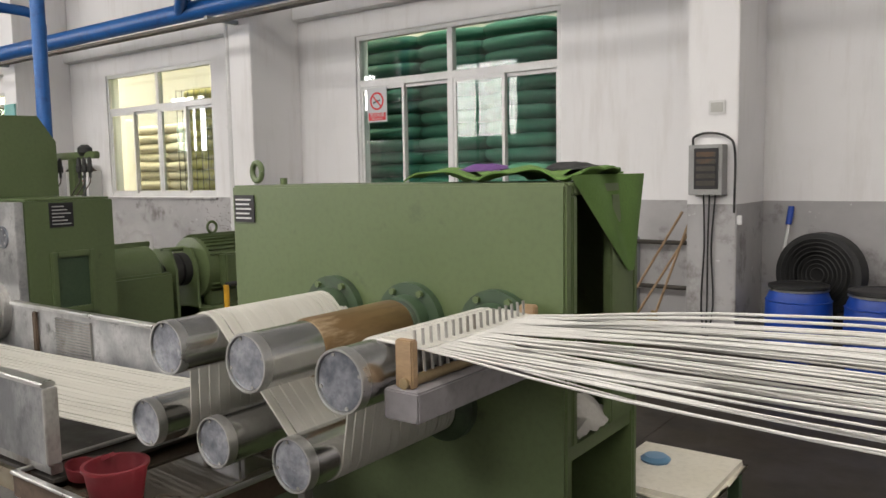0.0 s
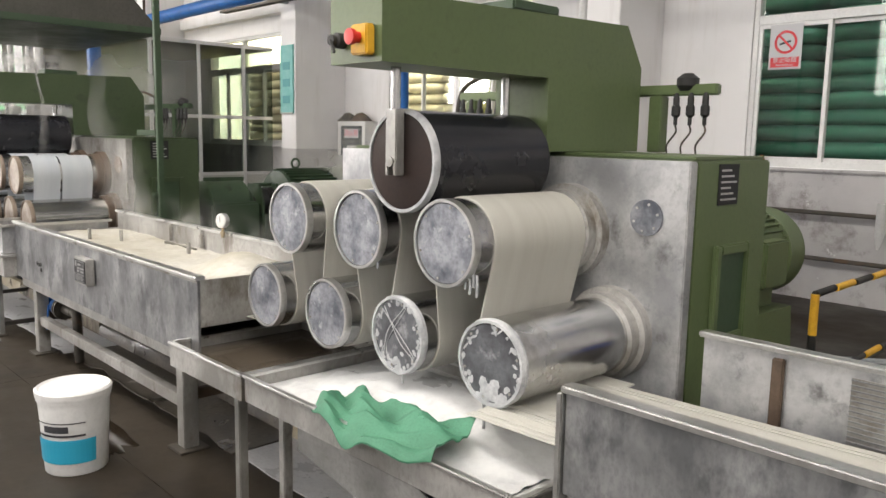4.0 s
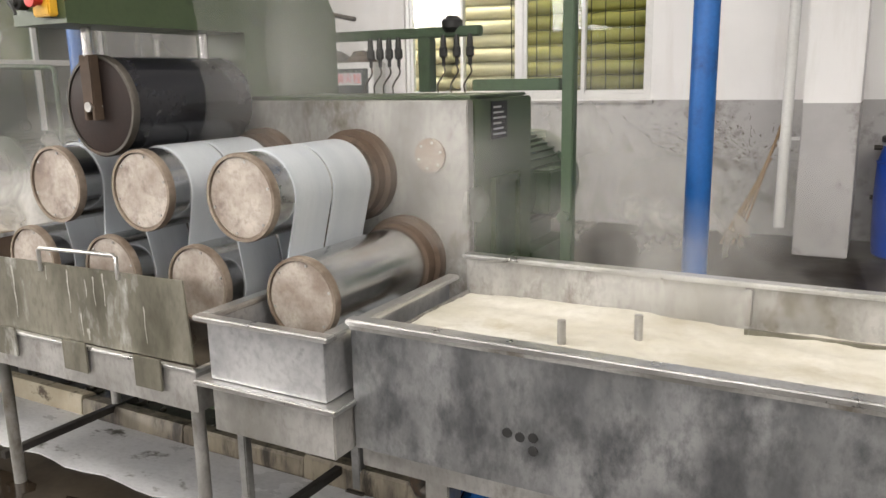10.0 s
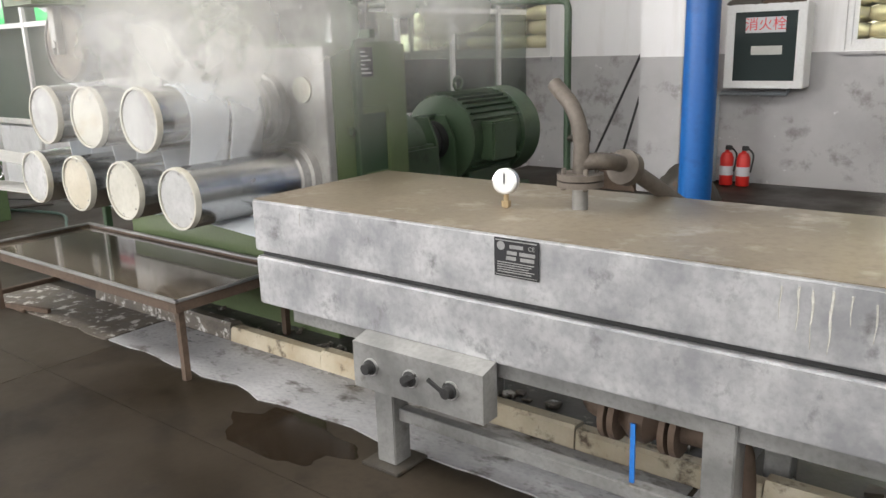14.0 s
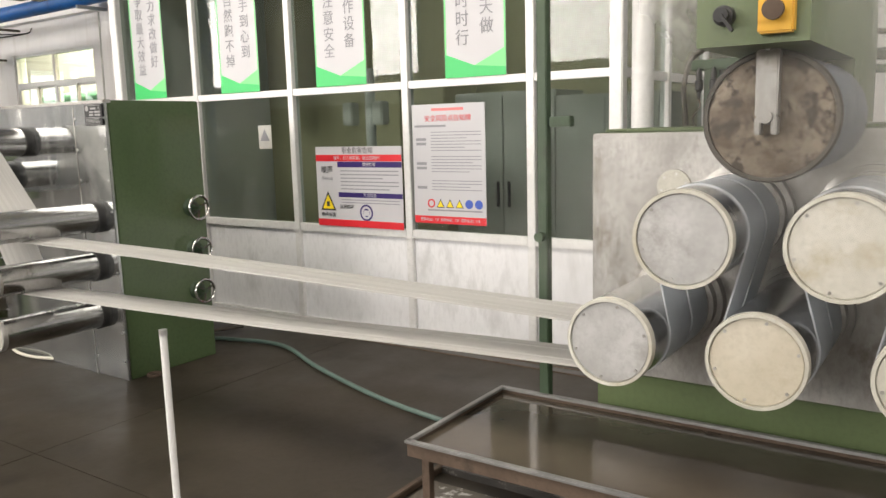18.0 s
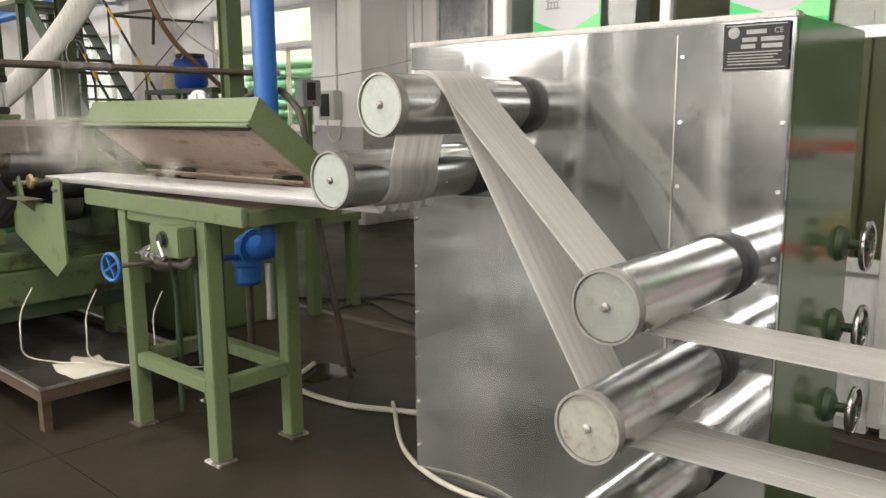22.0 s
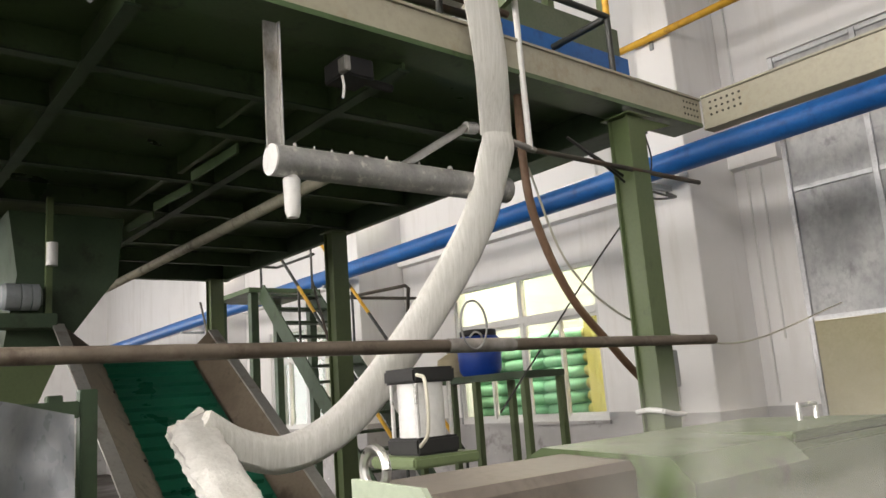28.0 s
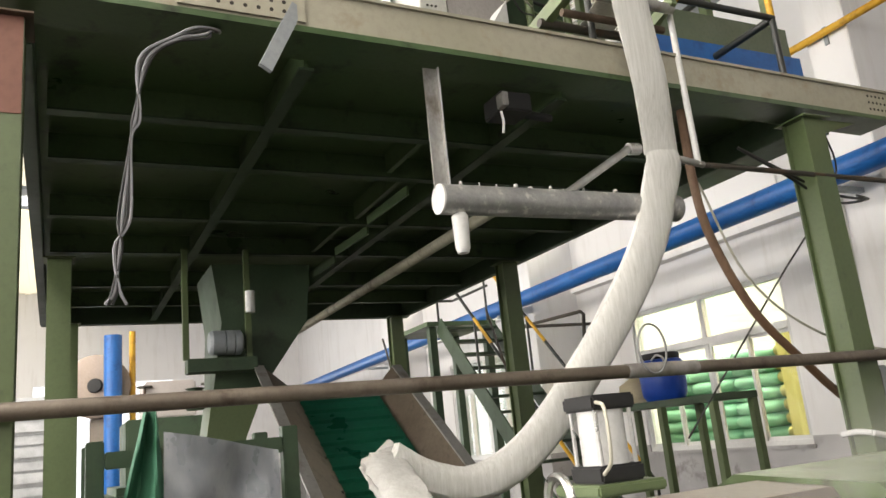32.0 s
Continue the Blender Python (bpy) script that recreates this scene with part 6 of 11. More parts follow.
def floor_post(x, y, h):
    p = thing("barrier_post", (x, y, 0.0), "thin white pipe post with a base plate", "barrier post", "white floor posts")
    part("pipe", cyl(B(), (x, y, 0.008), (x, y, h), 0.0102, 14), WHITE, p)
    part("cap", lathe(B(), [(0.0110, -0.012), (0.0110, 0.004), (0.0, 0.006)], (x, y, h), (0, 0, 1), 14), STEEL_EDGE, p)
    part("base_plate", cyl(B(), (x, y, 0.0), (x, y, 0.010), 0.06, 20), STEEL_DULL, p)


floor_post(-5.71, 1.09, 1.02)
floor_post(-14.89, 1.18, 0.97)

# ---- tall green posts and the dark hood ----
for x, y, reach in ((-7.50, 2.87, -0.36), (-14.52, 2.72, 0.12), (-12.50, 2.95, 0.12)):
    g = thing("pipe_post", (x, y, 0.0), "tall green steel post beside a roller stand", "post", "green posts along the line")
    part("shaft", box(B(), x - 0.021, x + 0.021, y - 0.021, y + 0.021, 0.0, 4.2, 0.004), GREEN_DARK, g)
    part("arm", box(B(), min(x + reach, x + 0.031), max(x + reach, x - 0.031), y - 0.02, y + 0.02, 1.48, 1.52, 0.003), GREEN_DARK, g)
    part("hook", cyl(B(), (x, y - 0.035, 1.05), (x, y - 0.06, 1.05), 0.02, 10), GREEN_DARK, g)
hood = thing("exhaust_hood", (-10.0, 2.7, 2.4), "dark sooty sheet-metal exhaust hood over the line", "exhaust hood")
bm = prism(B(), [(1.9, 2.42), (3.5, 2.42), (3.0, 2.95), (2.4, 2.95)], "x", -11.0, -8.9)
part("canopy", bm, surface("sooty_sheet", (0.05, 0.05, 0.042), (0.09, 0.085, 0.075), 0.6, 0.2, 2, 40), hood)
part("skirt", box(B(), -11.02, -8.88, 1.88, 3.52, 2.36, 2.418, 0.004), GREEN_DARK, hood)
part("duct", cyl(B(), (-9.95, 2.7, 2.95), (-9.95, 2.7, 6.2), 0.28, 24), GALV, hood)
for x in (-10.95, -8.95):
    part("hanger", cyl(B(), (x, 3.4, 2.40), (x, 3.4, 6.3), 0.012, 8), DARK_PIPE, hood)

pf = thing("steam_line", (-12.04, 4.18, 0.0), "green bent steam pipe standing before the drive motor", "pipe")
part("pipe", tube(B(), [(-12.04, 4.18, 0.0), (-12.04, 4.18, 1.61), (-12.05, 4.18, 1.645), (-12.085, 4.18, 1.658), (-13.90, 4.18, 1.72)], 0.021, 12), GREEN_DARK, pf)
part("end_valve", lathe(B(), [(0.02, 0.0), (0.045, 0.02), (0.05, 0.06), (0.03, 0.09), (0.03, 0.13), (0.0, 0.13)], (-13.88, 4.18, 1.72), (-1, 0, 0.03), 14), DARK_PIPE, pf)
part("trap", lathe(B(), [(0.0, 0.0), (0.03, 0.0), (0.045, 0.03), (0.045, 0.09), (0.02, 0.11), (0.0, 0.11)], (-11.93, 4.16, 0.86), (0, 0, 1), 16), DARK_PIPE, pf)
part("trap_arm", cyl(B(), (-12.04, 4.18, 0.90), (-11.94, 4.16, 0.90), 0.018, 10), DARK_PIPE, pf)
# ---- blue mains ----
bl = thing("blue_pipe_main", (-7.5, 5.15, 0.0), "blue painted service main along the wall with droppers", "pipe")
part("main", tube(B(), [(-45.0, 7.05, 3.36), (-24.0, 7.05, 3.55), (-15.6, 7.05, 3.66), (5.0, 7.05, 3.71)], 0.115, 24), BLUE_PIPE, bl)
for k, x in enumerate((-36.0, -30.2, -24.35, -18.6, -12.79, -6.93, -0.9)):
    part("bracket", box(B(), x - 0.03, x + 0.03, 6.92, 7.40, (3.50 if x > -16 else 3.66 + 0.0125 * (x + 15.6) - 0.165), (3.545 if x > -16 else 3.66 + 0.0125 * (x + 15.6) - 0.12)), GREY_STEEL, bl)
for k, (x, y) in enumerate(((-7.50, 5.15), (-11.12, 3.73), (-19.99, 2.92))):
    r = (0.075, 0.075, 0.06)[k]
    part("dropper", tube(B(), [(x, y, (0.0, 0.0, 0.86)[k]), (x, y, 3.9), (x, y + 0.02, 4.02), (x, y + 0.16, 4.14), (x, 6.8, 4.14), (x, 7.0, 4.10), (x, 7.05, 3.95), (x, 7.05, 3.66)], r, 20), BLUE_PIPE, bl)
    part("foot_flange", cyl(B(), (x, y, (0.0, 0.0, 0.90)[k]), (x, y, (0.02, 0.02, 0.92)[k]), r * 1.8, 20), BLUE_PIPE, bl)
part("branch", tube(B(), [(-7.6, 7.05, 3.66), (-6.9, 6.5, 3.95), (-6.2, 5.2, 4.6)], 0.08, 16, 4), BLUE_PIPE, bl)
solo("cable_tray", box(B(), -14.0, 5.0, 6.78, 6.90, 3.42, 3.46, 0.004), DARK_PIPE, "dark cable tray under the blue main", "cable tray")

# ---- feed cabinet and its rolls ----
fc = thing("feed_cabinet", (-0.47, 2.9, 0.0), "large olive green painted drive cabinet", "machine cabinet")
case = part("front_panel", box(B(), -1.17, 0.23, 2.60, 2.64, 0.0, 1.535, 0.008), GREEN, fc)
part("top_panel", box(B(), -1.17, 0.23, 2.645, 3.10, 1.50, 1.535, 0.006), GREEN, fc)
part("back_panel", box(B(), -1.17, 0.23, 3.07, 3.10, 0.0, 1.498, 0.006), GREEN, fc)
part("end_panel", box(B(), -1.17, -1.14, 2.645, 3.066, 0.0, 1.498, 0.004), GREEN, fc)
part("inner_shelf", box(B(), -1.135, 0.22, 2.645, 3.066, 0.74, 0.78), GREEN, fc)
part("end_post", box(B(), 0.20, 0.23, 2.90, 3.066, 0.785, 1.498, 0.004), GREEN, fc)
part("end_post", box(B(), 0.20, 0.23, 2.645, 2.67, 0.785, 1.498, 0.004), GREEN, fc)
# Inner back is near-black, reusing the press disc material.
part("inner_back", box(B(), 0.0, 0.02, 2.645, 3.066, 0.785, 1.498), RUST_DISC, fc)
pl = part("name_plate", box(B(), -1.15, -1.04, 2.594, 2.599, 1.40, 1.50, 0.001), PLATE_BLACK, case)
bm = B()
for k in range(5):
    box(bm, -1.14, -1.055 - 0.01 * (k % 2), 2.592, 2.5935, 1.412 + k * 0.017, 1.418 + k * 0.017)
part("plate_lines", bm, STEEL_EDGE, pl)
ring = [(-1.08, 2.78 + 0.026 * math.cos(a), 1.585 + 0.034 * math.sin(a)) for a in [2 * math.pi * k / 20 for k in range(21)]]
part("lifting_eye", tube(B(), [(p[0] + (p[1] - 2.78), 2.65, p[2]) for p in ring], 0.011, 8), GREEN, fc)
part("eye_stem", cyl(B(), (-1.08, 2.78, 1.53), (-1.08, 2.78, 1.56), 0.014, 10), GREEN, fc)
BROWN_GOLD = surface("brown_gold_tone", (0.13, 0.08, 0.035), (0.24, 0.155, 0.075), 0.22, 0.45, 5, 60, (0.46, 0.36, 0.24), 0.2, 0.5, (1, 0.2, 1), (0.35, 0.65), (0.6, 0.72), 0, 8)
for k, x in enumerate(FEED_T):
    rl = roller(fc, x, 1.105, 0.075, 1.935, 2.60, DISC, CHROME, False, 4)
    if k == 1:
        # Sleeve colours the chrome roll with its brown stain and a gold reflection.
        part("wrap", lathe(B(), [(0.076, 0.20), (0.081, 0.21), (0.081, 0.56), (0.077, 0.57)], (x, 1.935, 1.105), (0, 1, 0), 32), BROWN_GOLD, rl, "brown sleeve painting stain and gold reflection on the roll")
    part("bearing_flange", lathe(B(), [(0.085, -0.07), (0.088, -0.05), (0.088, -0.03), (0.125, -0.028), (0.125, 0.0)], (x, 2.60, 1.105), (0, 1, 0), 28), GREEN_DARK, rl)
    for q in range(6):
        a = q * math.pi / 3
        part("bolt", cyl(B(), (x + 0.108 * math.cos(a), 2.573, 1.105 + 0.108 * math.sin(a)), (x + 0.108 * math.cos(a), 2.558, 1.105 + 0.108 * math.sin(a)), 0.011, 6), GREEN, rl)
for k, x in enumerate(FEED_B):
    rl = roller(fc, x, 0.862, 0.069, 1.96, 2.60, DISC, CHROME, False, 4)
    part("bearing_flange", lathe(B(), [(0.08, -0.06), (0.115, -0.028), (0.115, 0.0)], (x, 2.60, 0.862), (0, 1, 0), 28), GREEN_DARK, rl)
# Cloth thrown over the cabinet.


def cover(u, v):
    x = -0.45 + 0.66 * u + 0.05 * math.sin(v * 5)
    y = 2.74 + 0.40 * v
    z = 1.538 + 0.035 * abs(math.sin(u * 7 + v * 3)) + 0.02 * noise.noise((u * 7, v * 7, 3))
    return x, y, z


solo("cover_cloth", draped(0, 1, 0, 1, cover), TARP, "olive cloth crumpled on top of the drive cabinet", "cloth")


def hang(u, v):
    w = 1 - v
    y = 2.62 + 0.50 * u * w + 0.46 * v * (0.85 + 0.1 * u)
    return 0.236 + 0.012 * math.sin(u * 9) * w, y, 1.55 - 0.30 * v


solo("cover_cloth", draped(0, 1, 0, 1, hang), TARP, "olive cloth corner hanging over the cabinet's end", "cloth")
for x, y, m_, lab in ((-0.18, 2.85, plain("purple_cloth", (0.10, 0.04, 0.16), 0.85), "purple rag on the drive cabinet"), (0.10, 2.9, BLACK, "dark work glove lying on the drive cabinet"), (-0.05, 2.9, CLOTH_GREEN, "teal rag on the drive cabinet")):
    def lump(u, v, x=x, y=y):
        return x + 0.18 * (u - 0.5), y + 0.14 * (v - 0.5), 1.572 + 0.018 * math.sin(math.pi * u) * math.sin(math.pi * v) + 0.010 * noise.noise((u * 5 + x, v * 5, 1))
    solo("rag", draped(0, 1, 0, 1, lump, 10, 10), m_, lab, "rag")


def shelf_rag(u, v):
    return 0.05 + 0.17 * u, 2.70 + 0.28 * v, 0.79 + 0.08 * math.sin(math.pi * u) * math.sin(math.pi * v) + 0.03 * noise.noise((u * 6, v * 6, 9))


solo("rag", draped(0, 1, 0, 1, shelf_rag, 12, 12), surface("grey_rag", (0.30, 0.29, 0.27), (0.40, 0.39, 0.36), 0.9), "grey rag heaped on the cabinet shelf", "rag")

# ---- comb and incoming strands ----
cmb = thing("yarn_comb", (0.15, 2.3, 1.03), "steel comb bar with pins and wooden end blocks", "comb")
part("bar", box(B(), 0.09, 0.19, 1.99, 2.60, 1.02, 1.09, 0.004), surface("grey_painted_angle", (0.16, 0.15, 0.16), (0.22, 0.21, 0.22), 0.5), cmb)
part("round_rod", cyl(B(), (0.14, 2.0, 1.103), (0.14, 2.58, 1.103), 0.013, 12), BRASS, cmb)
for y in (2.02, 2.56):
    part("end_block", box(B(), 0.11, 0.16, y - 0.012, y + 0.012, 1.09, 1.20, 0.004), WOOD, cmb)
for k in range(17):
    y = 2.05 + 0.03 * k
    part("pin", cyl(B(), (0.14, y, 1.105), (0.135, y, 1.215), 0.004, 8), STEEL_DULL, cmb)
random.seed(11)
st = thing("yarn_strands", (0.2, 2.3, 1.1), "fan of white yarn strands drawn in through the comb", "yarn strands")
for k in range(54):
    y0 = 2.06 + 0.48 * k / 53
    y1 = 2.10 + 0.72 * k / 53 + random.uniform(-0.05, 0.05)
    z1 = 1.12 + 0.08 * (k / 53) + random.uniform(-0.03, 0.03)
    y2, z2 = y1 + (y1 - y0) * 3, 1.02 + random.uniform(-0.10, 0.16)
    part("strand", tube(B(), [(0.02, y0, 1.184), (0.14, y0, 1.172), (1.4, y1, z1 - 0.02), (5.6, y2, z2)], random.uniform(0.0022, 0.0048), 6, 5), YARN_LOOSE, st)
creel = thing("yarn_creel", (5.6, 2.6, 0.0), "dark steel creel frame that feeds the strands", "creel")
for y in (1.2, 4.4):
    part("post", box(B(), 5.56, 5.62, y - 0.03, y + 0.03, 0, 2.0, 0.004), GREEN_DARK, creel)
for z in (0.6, 1.15, 1.7):
    part("guide_bar", cyl(B(), (5.61, 1.2, z), (5.61, 4.4, z), 0.02, 10), STEEL_DULL, creel)

# ---- pail, ladle, basket, bucket ----
px_, py_ = -1.0, 1.975
pail = thing("red_pail", (px_, py_, 0.565), "translucent red plastic pail standing in the drip tray", "pail")
part("pail_body", lathe(B(), [(0.0, 0.0), (0.070, 0.0), (0.076, 0.01), (0.094, 0.115), (0.101, 0.117), (0.101, 0.126), (0.090, 0.126), (0.072, 0.012), (0.0, 0.008)], (px_, py_, 0.566), (0, 0, 1), 32), RED_PAIL, pail)
ladle = thing("plastic_ladle", (-1.16, 1.98, 0.62), "pink plastic ladle leaning on the pail", "ladle")
part("cup", lathe(B(), [(0.0, 0.0), (0.04, 0.005), (0.052, 0.05), (0.048, 0.05), (0.036, 0.01), (0.0, 0.006)], (-1.20, 1.97, 0.60), (0.2, 0, 1), 20), RED_PAIL, ladle)
part("grip", bar(B(), (-1.16, 1.97, 0.65), (-1.06, 2.0, 0.70), 0.022, 0.012), RED_PAIL, ladle)

bk = thing("plastic_bucket", (-5.50, 1.56, 0.0), "white plastic paint bucket with a blue label and lid", "bucket")
part("bucket_body", lathe(B(), [(0.0, 0.0), (0.128, 0.0), (0.132, 0.006), (0.150, 0.33), (0.156, 0.332), (0.156, 0.35), (0.150, 0.352)], (-5.50, 1.56, 0.0), (0, 0, 1), 36), WHITE, bk)
part("lid", lathe(B(), [(0.150, 0.0), (0.160, 0.002), (0.162, 0.026), (0.152, 0.034), (0.14, 0.024), (0.0, 0.022)], (-5.50, 1.56, 0.348), (0, 0, 1), 36), WHITE, bk)
bm = B()
for k in range(14):
    a0, a1 = math.radians(-110 + k * 9), math.radians(-110 + (k + 1) * 9)
    for z0, z1 in ((0.06, 0.17),):
        q = [(-5.50 + (0.1365 + 0.055 * z) * math.cos(a), 1.56 + (0.1365 + 0.055 * z) * math.sin(a), z) for a, z in ((a0, z0), (a1, z0), (a1, z1), (a0, z1))]
        bm.faces.new([bm.verts.new(p) for p in q])
part("label", bm, plain("bucket_label_blue", (0.02, 0.30, 0.45), 0.4), bk, "blue label band")
bm = B()
for z0, z1, n0, n1 in ((0.185, 0.195, 2, 12), (0.205, 0.235, 4, 9), (0.245, 0.25, 2, 12)):
    for k in range(n0, n1):
        a0, a1 = math.radians(-110 + k * 9), math.radians(-110 + (k + 1) * 9)
        q = [(-5.50 + (0.1365 + 0.055 * z) * math.cos(a), 1.56 + (0.1365 + 0.055 * z) * math.sin(a), z) for a, z in ((a0, z0), (a1, z0), (a1, z1), (a0, z1))]
        bm.faces.new([bm.verts.new(p) for p in q])
part("label_print", bm, INK, bk)
bs = thing("mesh_basket", (-3.28, 2.0, 0.22), "black wire mesh basket hung under the tray", "basket")
for k in range(12):
    x = -3.60 + 0.054 * k
    part("wire", bar(B(), (x, 1.93, 0.23), (min(x + 0.12, -3.0), 1.925, 0.49), 0.005), BLACK, bs)
    part("wire", bar(B(), (x, 1.925, 0.23), (max(x - 0.12, -3.6), 1.92, 0.49), 0.005), BLACK, bs)
part("rim", bar(B(), (-3.6, 1.925, 0.49), (-3.0, 1.925, 0.49), 0.014), BLACK, bs)
part("rim", bar(B(), (-3.6, 1.925, 0.225), (-3.0, 1.925, 0.225), 0.014), BLACK, bs)
part("back", box(B(), -3.6, -3.0, 1.94, 1.95, 0.22, 0.49), DARK_PIT, bs)
solo("leaning_sheet", prism(B(), [(-4.14, 0.42), (-4.14, 0.498), (-3.50, 0.498), (-3.32, 0.42), (-3.33, 0.28)], "y", 1.862, 1.870), STEEL_GREY, "grey steel sheet hung below the drip tray", "steel sheet")
stl = thing("covered_stool", (0.35, 3.35, 0.0), "low stool under a stained white cloth", "stool")
part("cloth_top", box(B(), 0.05, 0.46, 3.12, 3.6, 0.46, 0.50, 0.02), surface("stained_white_cloth", (0.66, 0.62, 0.52), (0.74, 0.71, 0.63), 0.8), stl)
for x in (0.09, 0.42):
    for y in (3.16, 3.56):
        part("leg", box(B(), x - 0.02, x + 0.02, y - 0.02, y + 0.02, 0, 0.46), GREEN_DARK, stl)
solo("plastic_dish", lathe(B(), [(0.0, 0.0), (0.05, 0.0), (0.055, 0.01), (0.04, 0.022), (0.0, 0.024)], (0.18, 3.4, 0.50), (0, 0, 1), 20), plain("pale_blue_plastic", (0.10, 0.22, 0.35), 0.4), "blue plastic lid on the stool", "lid")

# ---- things along the north wall ----
def drum(x, y, h, r, label, group, tilt=0):
    d = thing("plastic_drum", (x, y, 0.0), label, "drum", group)
    body = part("drum_body", lathe(B(), [(0.0, 0.0), (r * 0.86, 0.0), (r * 0.92, 0.02), (r * 0.97, h * 0.22), (r, h * 0.5), (r * 0.97, h * 0.78), (r * 0.86, h * 0.90), (r * 0.84, h * 0.93)], (x, y, 0.0), (0, 0, 1), 40), BLUE_DRUM, d)
    part("rib", lathe(B(), [(r * 0.97, h * 0.775), (r * 1.0, h * 0.785), (r * 0.97, h * 0.795)], (x, y, 0.0), (0, 0, 1), 40), BLUE_DRUM, body)
    part("clamp_ring", lathe(B(), [(r * 0.84, h * 0.915), (r * 0.90, h * 0.92), (r * 0.90, h * 0.94), (r * 0.84, h * 0.945)], (x, y, 0.0), (0, 0, 1), 40), STEEL_EDGE, d)
    part("lid", lathe(B(), [(r * 0.88, h * 0.946), (r * 0.90, h * 0.95), (r * 0.90, h * 0.99), (r * 0.80, h), (r * 0.76, h * 0.985), (0.0, h * 0.98)], (x, y, 0.0), (0, 0, 1), 40), BLACK, d, "black lid")
    return d


drum(-6.29, 7.72, 1.0, 0.285, "tall blue plastic drum with a black clamped lid", "drums by the wall")
drum(-5.66, 7.72, 1.0, 0.285, "tall blue plastic drum with a black clamped lid", "drums by the wall")
drum(-0.22, 7.55, 0.62, 0.26, "short blue plastic drum by the wall", "short drums")
drum(0.42, 7.35, 0.64, 0.27, "short blue plastic drum with a white label", "short drums")
drum(0.62, 7.85, 0.70, 0.27, "short blue plastic drum by the wall", "short drums")
fan = thing("floor_fan", (-0.13, 7.95, 0.0), "large black industrial fan standing behind drums", "fan")
part("ring", lathe(B(), [(0.33, -0.08), (0.355, -0.08), (0.355, 0.08), (0.33, 0.08)], (-0.13, 7.95, 0.66), (0.2, 1, 0), 40), BLACK, fan)
for k in range(8):
    r_ = 0.05 + 0.036 * k
    part("grille_ring", lathe(B(), [(r_, -0.082), (r_ + 0.006, -0.086), (r_ + 0.012, -0.082)], (-0.13, 7.95, 0.66), (0.2, 1, 0), 36), BLACK, fan)
for k in range(4):
    a = k * math.pi / 2 + 0.3
    bm = B()
    bmesh.ops.create_cube(bm, size=1.0, matrix=Matrix.Translation((-0.13 + 0.2 * math.cos(a), 7.95, 0.66 + 0.2 * math.sin(a))) @ Matrix.Rotation(-a, 4, "Y") @ Matrix.Rotation(0.5, 4, "X") @ Matrix.Diagonal((0.28, 0.006, 0.16, 1)))
    part("blade", bm, DARK_PIPE, fan)
part("hub", cyl(B(), (-0.13, 7.88, 0.66), (-0.13, 8.05, 0.66), 0.07, 20), BLACK, fan)
part("stand", box(B(), -0.38, 0.12, 7.93, 7.98, 0.0, 0.32, 0.01), BLACK, fan)


def stick(name, p0, p1, r, material, label, category="stick"):
    return solo(name, cyl(B(), p0, p1, r, 10), material, label, category)


mop = thing("mop", (-0.55, 7.9, 0.0), "mop with a blue grip leaning against the wall", "mop")
part("shaft", cyl(B(), (-0.50, 7.75, 0.05), (-0.45, 8.2, 1.10), 0.013, 10), ALU, mop)
part("grip", cyl(B(), (-0.452, 8.18, 1.06), (-0.44, 8.22, 1.22), 0.026, 12), BLUE_DRUM, mop)
for k, (x0, x1, top) in enumerate(((-1.85, -1.30, 1.18), (-1.70, -1.22, 1.02), (-1.50, -1.18, 1.25))):
    br = thing("broom", (x0, 7.7, 0.0), "worn straw broom leaning against the wall pier", "broom", "brooms by the pier")
    part("shaft", cyl(B(), (x0, 7.6, 0.12), (x1, 7.85, top), 0.012, 10), WOOD, br)
    part("bristles", lathe(B(), [(0.02, 0.0), (0.05, 0.06), (0.09, 0.26), (0.0, 0.27)], (x0 + 0.02, 7.62, 0.27), (-0.1, -0.05, -1), 14), surface("straw_bristle", (0.24, 0.17, 0.07), (0.32, 0.24, 0.11), 0.9, 0, 20, 120), br)
eb = thing("switch_box", (-0.91, 7.40, 1.35), "grey open switch box mounted on the wall pier", "switch box")
part("case", box(B(), -1.05, -0.77, 7.27, 7.418, 1.35, 1.77, 0.006), surface("dusty_grey_box", (0.26, 0.26, 0.25), (0.34, 0.34, 0.33), 0.5, 0, 5, 40), eb)
part("panel", box(B(), -1.00, -0.80, 7.262, 7.269, 1.40, 1.74), BLACK, eb)
for k in range(5):
    part("breaker", box(B(), -0.98, -0.82, 7.250, 7.261, 1.43 + 0.06 * k, 1.47 + 0.06 * k, 0.004), DARK_PIPE, eb)
part("conduit", tube(B(), [(-1.05, 7.38, 1.77), (-1.04, 7.38, 1.84), (-0.92, 7.38, 1.87), (-0.76, 7.38, 1.83), (-0.70, 7.38, 1.70), (-0.70, 7.38, 1.20)], 0.010, 8, 4), CABLE, eb)
for k in range(3):
    part("cable", tube(B(), [(-0.96 + 0.05 * k, 7.395, 1.35), (-0.95 + 0.03 * k, 7.40, 0.9), (-0.97 + 0.05 * k, 7.40, 0.4), (-0.93, 7.40, 0.02)], 0.008, 6, 4), CABLE, eb)
part("plug", box(B(), -0.68, -0.64, 7.39, 7.418, 1.10, 1.18, 0.006), WHITE, eb)
sk = thing("wall_socket", (-0.86, 7.41, 2.05), "small pale wall socket on the pier", "socket")
part("plate", box(B(), -0.93, -0.79, 7.40, 7.418, 2.02, 2.14, 0.005), WHITE, sk)
